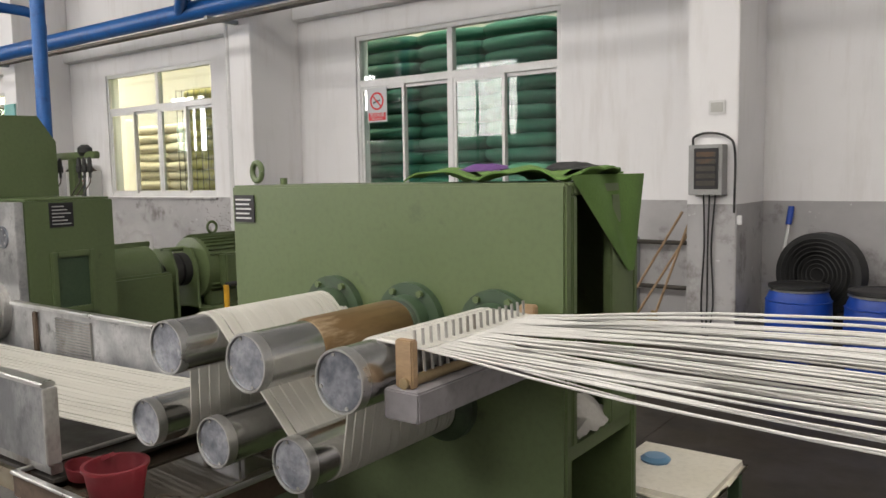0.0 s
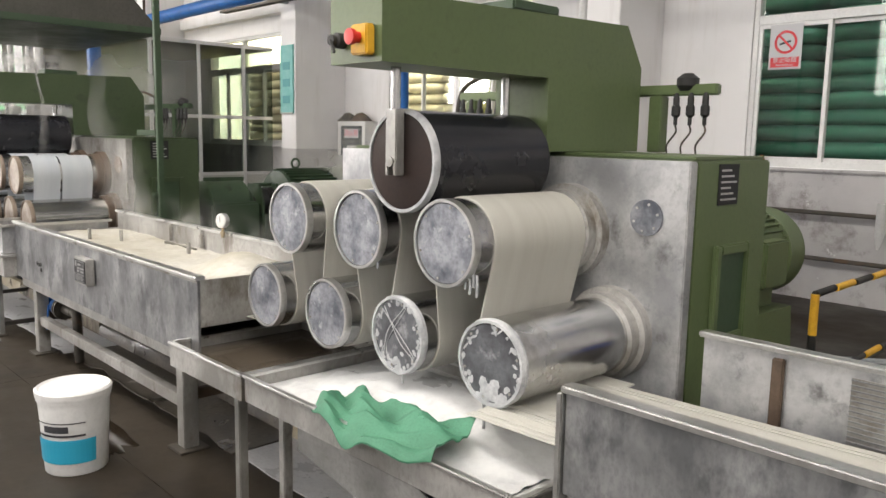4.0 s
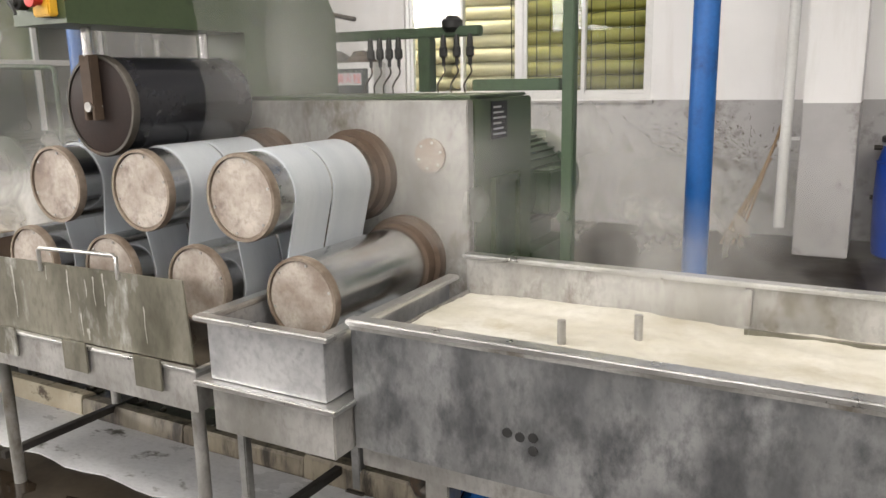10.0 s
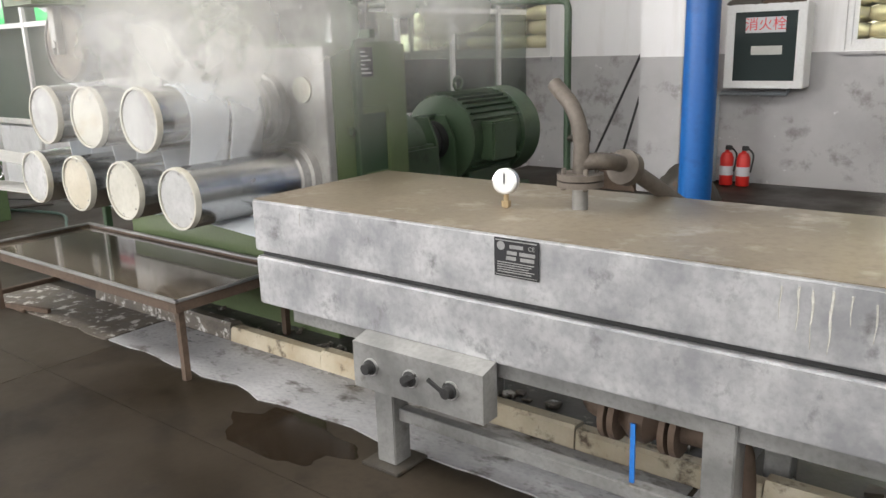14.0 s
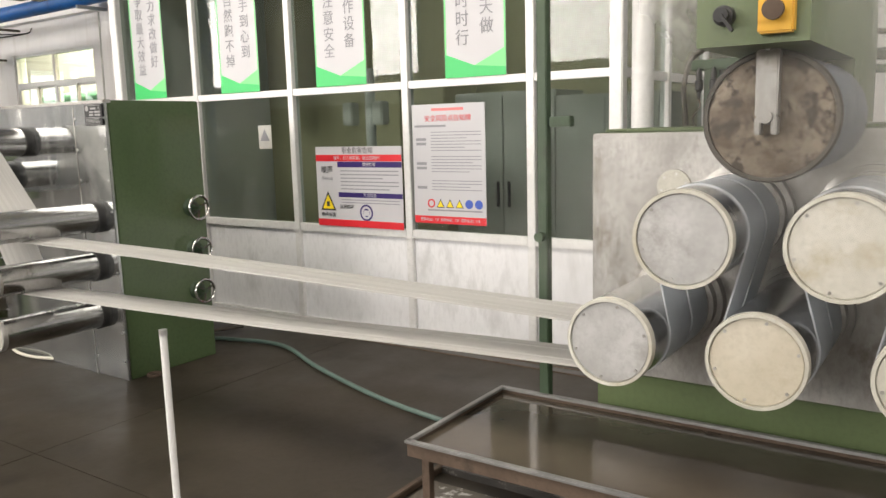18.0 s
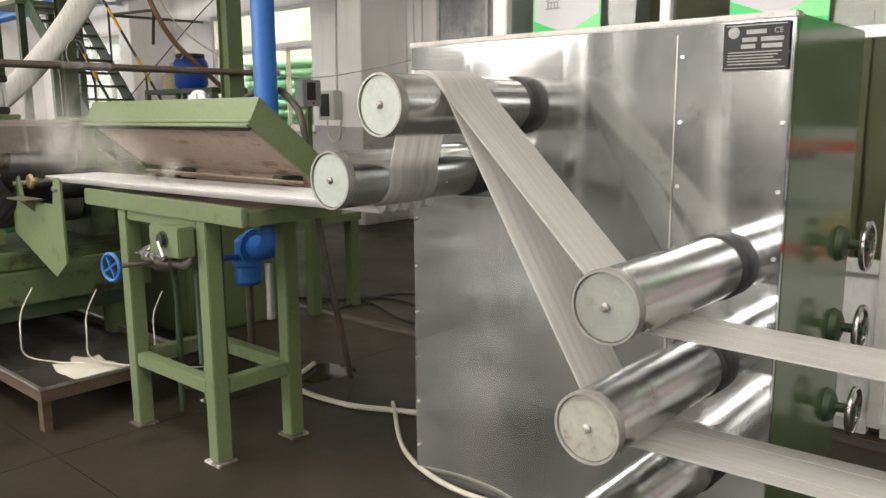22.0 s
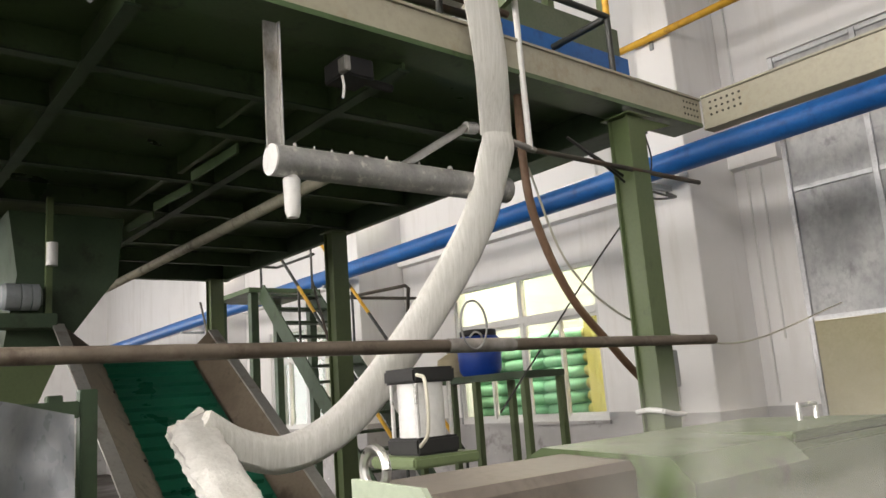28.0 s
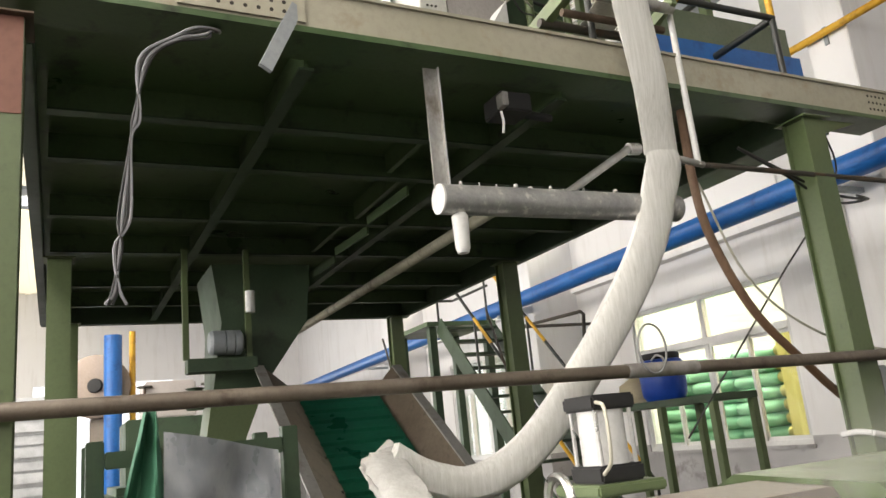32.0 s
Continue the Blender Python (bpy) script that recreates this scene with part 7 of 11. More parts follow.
part("insert", box(B(), -0.91, -0.81, 7.394, 7.399, 2.04, 2.12, 0.003), OFFICE_GREY, sk)

ns = thing("no_smoking_sign", (-5.32, 8.23, 2.22), "white no-smoking sign with a red ring on the window", "sign")
part("board", box(B(), -5.52, -5.20, 8.268, 8.274, 2.23, 2.66), PAPER, ns)
part("ring", lathe(B(), [(0.088, 0.0), (0.112, 0.0), (0.112, 0.002), (0.088, 0.002), (0.088, 0.0)], (-5.36, 8.267, 2.49), (0, -1, 0), 30), SIGN_RED, ns)
part("slash", bar(B(), (-5.43, 8.264, 2.56), (-5.29, 8.264, 2.42), 0.003, 0.02), SIGN_RED, ns)
part("cigarette", bar(B(), (-5.42, 8.2655, 2.47), (-5.31, 8.2655, 2.50), 0.002, 0.02), INK, ns)
part("red_panel", box(B(), -5.50, -5.22, 8.265, 8.2675, 2.25, 2.345), SIGN_RED, ns)
text_part("caption", "禁止吸烟", 0.058, (-5.36, 8.2645, 2.315), (90, 0, 0), PAPER, ns)
text_part("caption", "No smoking", 0.034, (-5.36, 8.2645, 2.272), (90, 0, 0), PAPER, ns)

hy = thing("hydrant_cabinet", (-12.08, 8.1, 0.95), "white-framed wall hydrant cabinet with a dark glass door", "hydrant cabinet")
part("case", box(B(), -12.44, -11.72, 8.02, 8.258, 0.95, 1.72, 0.008), WHITE, hy)
bm = B()
for q in ((-12.44, -11.72, 0.95, 1.02), (-12.44, -11.72, 1.65, 1.72), (-12.44, -12.36, 1.02, 1.65), (-11.80, -11.72, 1.02, 1.65)):
    box(bm, q[0], q[1], 8.0, 8.019, q[2], q[3], 0.003)
part("door_frame", bm, WHITE, hy)
part("door_glass", box(B(), -12.36, -11.80, 8.008, 8.018, 1.02, 1.65), plain("dark_door_glass", (0.035, 0.045, 0.045), 0.08), hy)
part("label_panel", box(B(), -12.26, -11.90, 8.003, 8.0075, 1.46, 1.60), PAPER, hy)
text_part("label_text", "消火栓", 0.125, (-12.08, 8.0015, 1.53), (90, 0, 0), SIGN_RED, hy)
part("arrow_panel", box(B(), -12.20, -11.92, 8.003, 8.0075, 1.26, 1.34), OFFICE_GREY, hy)
for x, m_ in ((-12.28, DARK_PIPE), (-11.95, RUSTY)):
    def bag(u, v, x=x):
        return x + 0.34 * (u - 0.5), 8.10 + 0.2 * (v - 0.5), 1.722 + 0.13 * math.sin(math.pi * u) ** 0.6 * math.sin(math.pi * v) ** 0.6 + 0.02 * noise.noise((u * 6 + x, v * 6, 1))
    solo("old_bag", draped(0, 1, 0, 1, bag, 16, 10), m_, "crumpled old bag on top of the hydrant cabinet", "bag")
solo("hydrant_pipe", tube(B(), [(-12.55, 8.2, 0.0), (-12.55, 8.2, 0.86), (-12.52, 8.2, 0.89), (-11.9, 8.2, 0.89), (-11.87, 8.2, 0.95)], 0.022, 10), GREY_STEEL, "grey pipe below the hydrant cabinet", "pipe")
for x in (-12.36, -12.20):
    ex = thing("fire_extinguisher", (x, 8.0, 0.0), "red fire extinguisher with a white label on the floor", "fire extinguisher", "extinguishers")
    part("cylinder", lathe(B(), [(0.0, 0.0), (0.060, 0.0), (0.064, 0.01), (0.064, 0.27), (0.045, 0.315), (0.02, 0.33), (0.02, 0.345), (0.0, 0.345)], (x, 8.0, 0.01), (0, 0, 1), 28), RED, ex)
    part("valve", box(B(), x - 0.018, x + 0.045, 7.985, 8.015, 0.355, 0.40, 0.006), BLACK, ex)
    part("label", lathe(B(), [(0.0652, 0.10), (0.0652, 0.19)], (x, 8.0, 0.01), (0, 0, 1), 28), PAPER, ex)
    part("hose", tube(B(), [(x + 0.045, 8.0, 0.375), (x + 0.095, 7.99, 0.31), (x + 0.08, 7.97, 0.15)], 0.009, 8, 4), BLACK, ex)


def heap(x, y, w, h, material, label, seed):
    def f(u, v):
        return x + w * (u - 0.5), y + w * 0.6 * (v - 0.5), 0.002 + h * (math.sin(math.pi * u) * math.sin(math.pi * v)) ** 0.5 * (0.8 + 0.3 * noise.noise((u * 5, v * 5, seed)))
    return solo("old_sack", draped(0, 1, 0, 1, f, 16, 14), material, label, "sack")


heap(-12.42, 7.1, 0.55, 0.42, DARK_PIPE, "dark old sack heaped by the pier", 4)
heap(-13.25, 7.4, 0.5, 0.40, RUSTY, "brown sack leaning by the pier", 8)
tb = thing("notice_board", (-12.79, 7.29, 1.80), "faded teal notice board hung on the wall pier", "notice board")
part("board", box(B(), -12.98, -12.62, 7.27, 7.299, 1.82, 2.88, 0.004), TEAL, tb)
faded = plain("faded_print", (0.10, 0.32, 0.33), 0.6)
for k in range(3):
    part("faded_print", box(B(), -12.90, -12.70, 7.264, 7.2695, 1.98 + 0.26 * k, 2.10 + 0.26 * k), faded, tb)
part("frame_foot", box(B(), -12.98, -12.62, 7.262, 7.2695, 1.82, 1.84), OFFICE_GREY, tb)
dp = thing("drain_pipe", (-7.25, 7.5, 0.0), "white plastic rainwater pipe beside the wall pier", "pipe")
part("pipe", cyl(B(), (-7.265, 7.50, 0.22), (-7.23, 7.50, 6.0), 0.045, 16), WHITE, dp)
for z in (0.9, 2.2, 3.4):
    part("collar", cyl(B(), (-7.27 + 0.006 * z, 7.50, z), (-7.27 + 0.006 * z, 7.50, z + 0.05), 0.053, 16), WHITE, dp)
    part("clip", box(B(), -7.25, -7.14, 7.49, 7.51, z + 0.06, z + 0.09), WHITE, dp)
for k in range(4):
    stick("leaning_stick", (-7.75 + 0.05 * k, 7.6, 0.01), (-7.42 + 0.03 * k, 8.05, 0.75 + 0.13 * k), 0.012, WOOD, "wooden stick leaning by the pier", "stick")
for k in range(2):
    stick("leaning_rod", (-13.6 + 0.35 * k, 7.3, 0.01), (-13.06 + 0.02 * k, 7.52, 1.35 - 0.3 * k), 0.012, BLACK, "dark rod leaning on the wall pier", "rod")
solo("jar", lathe(B(), [(0.0, 0.0), (0.03, 0.0), (0.032, 0.06), (0.02, 0.09), (0.02, 0.11), (0.0, 0.11)], (-5.50, 8.24, 1.281), (0, 0, 1), 16), BROWN_GOLD, "small amber jar on the window sill", "jar")

# Skirting pipes along the wall.
wp = thing("wall_pipes", (-4.5, 8.1, 0.0), "dark service pipes clipped along the dado", "pipes")
for z in (0.86, 0.42):
    part("pipe", cyl(B(), (-6.6, 8.16, z), (-1.3, 8.16, z), 0.022, 10), DARK_PIPE, wp)
for x in (-4.05, -1.9):
    part("clip", box(B(), x - 0.02, x + 0.02, 8.12, 8.258, 0.02, 0.90), GREY_STEEL, wp)


def gloves(u, v):
    return -4.35 + 0.34 * u, 8.12 - 0.03 * math.sin(u * 9), 0.98 - 0.42 * v * (0.7 + 0.3 * math.sin(u * 12)) + 0.01 * math.sin(v * 7)


solo("hung_gloves", draped(0, 1, 0, 1, gloves, 20, 10, 0.01), WHITE, "white cotton gloves drying over the pipe", "gloves")

# Yellow and black barrier rails beside the drives.
ba = thing("barrier_rail", (-3.4, 5.0, 0.0), "yellow and black striped barrier rail round the drive", "barrier")
for x, y in ((-3.35, 4.26), (-3.40, 5.79), (-1.9, 5.79)):
    for k in range(4):
        part("post_band", cyl(B(), (x, y, 0.2 * k), (x, y, 0.2 * (k + 1)), 0.02, 10), YELLOW if k % 2 else BLACK, ba)
for z in (0.80, 0.36):
    for k in range(6):
        y0 = 4.26 + 1.53 * k / 6
        part("rail_band", cyl(B(), (-3.35, y0, z), (-3.36, y0 + 1.53 / 6, z), 0.018, 10), YELLOW if k % 2 else BLACK, ba)
    for k in range(6):
        x0 = -3.40 + 1.5 * k / 6
        part("rail_band", cyl(B(), (x0, 5.79, z), (x0 + 0.25, 5.79, z), 0.018, 10), BLACK if k % 2 else YELLOW, ba)
for k in range(4):
    solo("floor_pipe", cyl(B(), (-5.2 + 0.5 * k, 5.0, 0.04), (-3.0 + 0.4 * k, 6.6, 0.04), 0.035, 10), RUSTY if k % 2 else GREY_STEEL, "pipe lying on the floor behind the line", "pipe", "pipes on the floor")
pu = thing("pump_unit", (-5.65, 6.0, 0.0), "green-grey pump with a thin bent hose", "pump")
part("pump_body", lathe(B(), [(0.0, 0.0), (0.10, 0.02), (0.12, 0.10), (0.12, 0.26), (0.07, 0.32), (0.0, 0.32)], (-5.45, 5.9, 0.20), (0.4, 1, 0), 24), GREEN_DARK, pu)
part("base", box(B(), -5.85, -5.2, 5.75, 6.25, 0.0, 0.10, 0.01), GREEN_DARK, pu)
part("riser", tube(B(), [(-5.72, 6.0, 0.1), (-5.71, 6.0, 0.5), (-5.685, 6.0, 0.80), (-5.68, 6.0, 0.90)], 0.026, 12, 4), GREEN_DARK, pu)
part("valve", lathe(B(), [(0.03, 0.0), (0.042, 0.02), (0.042, 0.08), (0.03, 0.10)], (-5.71, 6.0, 0.42), (0, 0, 1), 14), DARK_PIPE, pu)
part("strut", cyl(B(), (-6.05, 5.95, 0.1), (-5.69, 6.0, 0.68), 0.026, 12), DARK_PIPE, pu)
part("hose_bend", tube(B(), [(-5.68, 6.0, 0.88), (-5.67, 6.0, 0.95), (-5.60, 6.0, 0.975), (-5.52, 6.0, 0.93), (-5.48, 6.0, 0.82), (-5.475, 6.0, 0.55), (-5.47, 6.0, 0.3)], 0.017, 12, 5), BRASS, pu)
part("handle", bar(B(), (-5.70, 5.97, 0.60), (-5.46, 5.97, 0.58), 0.016), STEEL_DULL, pu)
yv = thing("yellow_prop", (-5.98, 6.0, 0.0), "yellow painted steel prop of two bars", "prop")
part("bar", bar(B(), (-5.88, 6.0, 0.0), (-5.98, 6.0, 0.84), 0.022), YELLOW, yv)
part("bar", bar(B(), (-6.02, 5.62, 0.0), (-5.985, 5.975, 0.82), 0.022), YELLOW, yv)
solo("white_plank", bar(B(), (-5.25, 5.3, 0.02), (-5.05, 5.0, 0.72), 0.05, 0.02), WHITE, "white plank leaning by the pump", "plank")

wb = thing("wall_switch_box", (-24.68, 7.42, 1.36), "grey steel switch box with an open door on the wall pier", "switch box")
part("case", box(B(), -24.84, -24.53, 7.28, 7.418, 1.36, 1.74, 0.006), OFFICE_GREY, wb)
part("opening", box(B(), -24.80, -24.62, 7.274, 7.279, 1.41, 1.70), BLACK, wb)
part("conduit", cyl(B(), (-24.60, 7.40, 1.74), (-24.56, 7.40, 3.4), 0.014, 8), OFFICE_GREY, wb)
part("cable", tube(B(), [(-24.76, 7.36, 1.36), (-24.76, 7.36, 1.18), (-24.66, 7.36, 1.08), (-24.55, 7.38, 1.12), (-24.53, 7.39, 1.34)], 0.010, 8, 5), CABLE_PALE, wb)

# ---- glazed office ----
OX0, OX1, OY, OTOP = -19.50, -14.83, 4.26, 3.05
off = thing("office_partition", ((OX0 + OX1) / 2, OY, 0.0), "white aluminium glazed office partition with solid lower panels", "partition", kind="structure")
MULL = [-18.48, -17.40, -16.33, -15.38]
edges = [OX0] + MULL + [OX1]
for x in MULL:
    part("mullion", box(B(), x - 0.028, x + 0.028, OY - 0.025, OY + 0.045, 0.04, OTOP, 0.004), ALU, off)
part("corner_post", box(B(), OX0 - 0.05, OX0 + 0.05, OY - 0.04, OY + 0.06, 0.0, OTOP, 0.006), WHITE, off)
part("corner_post", box(B(), OX1 - 0.04, OX1 + 0.04, OY - 0.03, OY + 0.05, 0.0, OTOP, 0.006), ALU, off)
for a, b in zip(edges, edges[1:]):
    for z, h in ((0.765, 0.03), (1.775, 0.025), (0.03, 0.03), (OTOP - 0.03, 0.03)):
        part("rail", box(B(), a + 0.028, b - 0.028, OY - 0.02, OY + 0.04, z - h, z + h, 0.003), ALU, off)
    part("lower_panel", box(B(), a + 0.02, b - 0.02, OY + 0.004, OY + 0.016, 0.06, 0.735), PANEL_WHITE, off)
    for z0, z1 in ((0.795, 1.75), (1.80, OTOP - 0.06)):
        g = part("pane", box(B(), a + 0.02, b - 0.02, OY + 0.008, OY + 0.013, z0, z1), GLASS_OFFICE, off)
        g.visible_shadow = False
part("header", box(B(), OX0 - 0.05, OX1 + 0.04, OY - 0.02, OY + 0.06, OTOP, 3.3), PANEL_WHITE, off)
side = thing("office_side_partition", (OX1, 6.2, 0.0), "glazed side partition of the office", "partition", kind="structure")
ys_ = [OY + 0.06, 5.1, 5.95, 6.8, 7.65, YN]
for y in ys_[1:-1]:
    part("mullion", box(B(), OX1 - 0.03, OX1 + 0.03, y - 0.028, y + 0.028, 0.04, OTOP, 0.004), ALU, side)
for a, b in zip(ys_, ys_[1:]):
    for z in (0.03, 0.78, 1.775, OTOP - 0.03):
        part("rail", box(B(), OX1 - 0.02, OX1 + 0.02, a + 0.028, b - 0.028, z - 0.028, z + 0.028, 0.003), ALU, side)
    part("lower_panel", box(B(), OX1 - 0.008, OX1 + 0.008, a + 0.02, b - 0.02, 0.06, 0.75), OFFICE_GREY, side)
    for z0, z1 in ((0.81, 1.745), (1.805, OTOP - 0.06)):
        g = part("pane", box(B(), OX1 - 0.003, OX1 + 0.003, a + 0.02, b - 0.02, z0, z1), GLASS_OFFICE, side)
        g.visible_shadow = False
side2 = thing("office_end_wall", (OX0, 6.2, 0.0), "white panelled end wall of the office", "partition", kind="structure")
part("panel", box(B(), OX0 - 0.03, OX0 + 0.03, OY + 0.062, YN, 0.0, OTOP), PANEL_WHITE, side2)
solo("office_ceiling", box(B(), OX0, OX1, OY + 0.07, YN, 3.0, 3.04), OFFICE_WALL, "beige office ceiling panels", "ceiling", kind="structure")
solo("white_round_post", cyl(B(), (-14.66, 4.2, 0.0), (-14.66, 4.2, 6.6), 0.06, 20), WHITE, "round white post beside the office", "post")
# Inside the office.
solo("office_back_wall", box(B(), OX0 + 0.04, OX1 - 0.05, 6.0, 6.06, 0.0, 3.0), OFFICE_WALL, "beige partition wall inside the office", "wall", kind="structure")
dr = thing("office_door", (-18.3, 5.95, 0.0), "beige flush door inside the office", "door")
part("leaf", box(B(), -18.75, -17.95, 5.955, 5.995, 0.0, 2.05, 0.004), OFFICE_WALL, dr)
part("door_handle", cyl(B(), (-18.05, 5.95, 0.98), (-18.05, 5.90, 0.98), 0.02, 12), STEEL_EDGE, dr)
for k, (x, w, h, m_) in enumerate(((-17.2, 0.9, 1.9, OFFICE_WALL), (-16.2, 0.9, 1.75, OFFICE_GREY), (-15.35, 0.8, 1.7, OFFICE_GREY))):
    c = thing("office_cabinet", (x, 5.6, 0.0), "tall pale steel cabinet inside the office", "cabinet", "office cabinets")
    part("body", box(B(), x - w / 2, x + w / 2, 5.35, 5.85, 0.0, h, 0.008), m_, c)
    for s in (-1, 1):
        d = part("door", box(B(), x + (s - 1) * w / 4 + 0.006, x + (s + 1) * w / 4 - 0.006, 5.338, 5.349, 0.06, h - 0.03, 0.003), m_, c)
        part("handle", box(B(), x + s * 0.05 - 0.012, x + s * 0.05 + 0.012, 5.322, 5.337, 0.85, 1.05, 0.004), BLACK, d)
solo("office_pipe", cyl(B(), (-17.05, 4.75, 0.0), (-17.05, 4.75, 1.95), 0.04, 14), WHITE, "white pipe inside the office", "pipe")
for x in (-17.25, -16.95):
    solo("camera_bracket", box(B(), x - 0.05, x + 0.05, 4.70, 4.80, 1.52, 1.70, 0.01), OFFICE_GREY, "grey bracket on the office pipe", "bracket")
wn_ = thing("warning_notice", (-17.72, 4.25, 1.2), "small grey notice with a dark triangle on the glass", "notice")
part("card", box(B(), -17.79, -17.65, 4.262, 4.265, 1.36, 1.54), OFFICE_GREY, wn_)
part("triangle", prism(B(), [(-17.77, 1.42), (-17.67, 1.42), (-17.72, 1.51)], "y", 4.258, 4.2615), INK_GREY, wn_)
# Added glowing bar that brightens the office; no known fitting.
solo("office_fill_light", box(B(), -17.2, -15.9, 5.0, 5.06, 2.95, 2.995, 0.006), plain("office_fill_glow", (0.9, 0.92, 0.9), 0.5, 0, 19.0), "glowing fill bar added under the office ceiling", "lamp")


# ---- posters ----
def green_poster(x0, x1, left, right):
    p = thing("slogan_poster", ((x0 + x1) / 2, OY - 0.03, 1.80), "white slogan poster with green waves at its foot", "poster", "slogan posters on the office glass")
    z0, z1 = 1.80, 2.92
    y = OY - 0.028
    part("sheet", box(B(), x0, x1, y, y + 0.004, z0, z1), PAPER, p)
    w = x1 - x0
    bm = B()
    for q in ((x0, x0 + 0.012, z0, z1), (x1 - 0.012, x1, z0, z1)):
        box(bm, q[0], q[1], y - 0.002, y - 0.0003, q[2], q[3])
    part("border", bm, SIGN_GREEN_LT, p)
    part("wave", prism(B(), [(x0, z0), (x1, z0), (x1, z0 + 0.14), (x0 + w * 0.5, z0 + 0.07), (x0, z0 + 0.15)], "y", y - 0.003, y - 0.0003), SIGN_GREEN, p)
    part("wave", prism(B(), [(x0 + w * 0.5, z0 + 0.07), (x1, z0 + 0.05), (x1, z0 + 0.17)], "y", y - 0.0045, y - 0.0032), SIGN_GREEN_LT, p)
    for col, words in ((0.30, left), (0.70, right)):
        for k, ch in enumerate(words[::-1]):
            text_part("character", ch, 0.105, (x0 + w * col, y - 0.0025, z0 + 0.24 + (0.06 if col > 0.5 else 0.0) + 0.115 * k), (90, 0, 0), INK_GREY, p)


green_poster(-19.27, -18.84, "争取最大效益", "力求改做好")
green_poster(-18.15, -17.71, "良自然跑不掉", "到手到心到")
green_poster(-17.12, -16.65, "注意安全", "操作设备")
green_poster(-15.99, -15.54, "时时行", "天天做")


def bars(bm, x0, x1, y, z, n, step, h, seed):
    random.seed(seed)
    for k in range(n):
        box(bm, x0, x1 - random.uniform(0, 0.35) * (x1 - x0) * (k % 3 == 2), y - 0.0012, y, z - k * step - h, z - k * step)
    return bm


y = OY - 0.030
sg = thing("noise_hazard_sign", (-16.765, y, 0.79), "white and red noise hazard notice with a yellow triangle", "sign")
x0, x1, z0, z1 = -17.165, -16.37, 0.79, 1.37
part("board", box(B(), x0, x1, y, y + 0.006, z0, z1), PAPER, sg)
part("red_band", box(B(), x0, x1, y - 0.0015, y - 0.0002, 1.265, 1.312), SIGN_RED, sg)
part("red_band", box(B(), x0, x1, y - 0.0015, y - 0.0002, z0, z0 + 0.05), SIGN_RED, sg)
part("blue_band", box(B(), -16.955, x1, y - 0.0015, y - 0.0002, 1.222, 1.262), SIGN_BLUE, sg)
part("blue_band", box(B(), -16.955, x1, y - 0.0015, y - 0.0002, 1.005, 1.04), SIGN_BLUE, sg)
text_part("title", "职业危害告知", 0.048, (-16.765, y - 0.0016, 1.34), (90, 0, 0), INK, sg)
text_part("subtitle", "噪声，对人体有害，请注意防护！", 0.03, (-16.765, y - 0.0022, 1.288), (90, 0, 0), PAPER, sg)
text_part("heading", "健康危害", 0.03, (-16.66, y - 0.0022, 1.242), (90, 0, 0), PAPER, sg)
text_part("heading", "防治措施", 0.03, (-16.66, y - 0.0022, 1.022), (90, 0, 0), PAPER, sg)
text_part("word", "噪声", 0.06, (-17.06, y - 0.0016, 1.20), (90, 0, 0), INK, sg)
text_part("word", "(Noise)", 0.036, (-17.06, y - 0.0016, 1.14), (90, 0, 0), INK_GREY, sg)
text_part("word", "噪声有害", 0.036, (-17.06, y - 0.0016, 0.872), (90, 0, 0), INK, sg)
text_part("word", "注意防护", 0.034, (-16.88, y - 0.0016, 0.935), (90, 0, 0), INK, sg)
part("print_block", bars(bars(B(), -16.93, -16.40, y - 0.0003, 1.20, 6, 0.026, 0.008, 1), -16.93, -16.40, y - 0.0003, 0.99, 2, 0.02, 0.006, 2), INK_GREY, sg)
tri = part("triangle", prism(B(), [(-17.135, 0.905), (-16.985, 0.905), (-17.06, 1.045)], "y", y - 0.0015, y - 0.0002), INK, sg)
part("triangle_face", prism(B(), [(-17.115, 0.917), (-17.005, 0.917), (-17.06, 1.022)], "y", y - 0.0025, y - 0.0016), SIGN_YELLOW, tri)
part("triangle_mark", box(B(), -17.075, -17.045, y - 0.0032, y - 0.0026, 0.935, 0.97), INK, tri)
mk = part("mandatory_disc", lathe(B(), [(0.0, 0.0), (0.06, 0.0), (0.06, 0.0012)], (-16.70, y - 0.0002, 0.898), (0, -1, 0), 28), SIGN_BLUE, sg)
part("mandatory_mark", lathe(B(), [(0.030, 0.0012), (0.046, 0.0012), (0.046, 0.002), (0.030, 0.002), (0.030, 0.0012)], (-16.70, y - 0.0002, 0.898), (0, -1, 0), 28), PAPER, mk)
part("mandatory_mark", box(B(), -16.725, -16.675, y - 0.0022, y - 0.0015, 0.875, 0.915), PAPER, mk)

rk = thing("risk_notice_sign", (-15.985, y, 0.85), "white risk notice board with red heading and icons", "sign")
x0, x1, z0, z1 = -16.27, -15.70, 0.85, 1.64
part("board", box(B(), x0, x1, y, y + 0.006, z0, z1), PAPER, rk)
part("red_band", box(B(), x0, x1, y - 0.0015, y - 0.0002, z0, z0 + 0.05), SIGN_RED, rk)
text_part("title", "安全风险点告知牌", 0.046, (-15.985, y - 0.0016, 1.545), (90, 0, 0), SIGN_RED, rk)
part("company_line", box(B(), -16.11, -15.86, y - 0.0015, y - 0.0002, 1.596, 1.614), plain("pale_red_print", (0.65, 0.18, 0.18), 0.5), rk)
text_part("phone_line", "报警电话：110  急救电话：120  消防电话：119", 0.023, (-15.985, y - 0.0022, 0.875), (90, 0, 0), PAPER, rk)
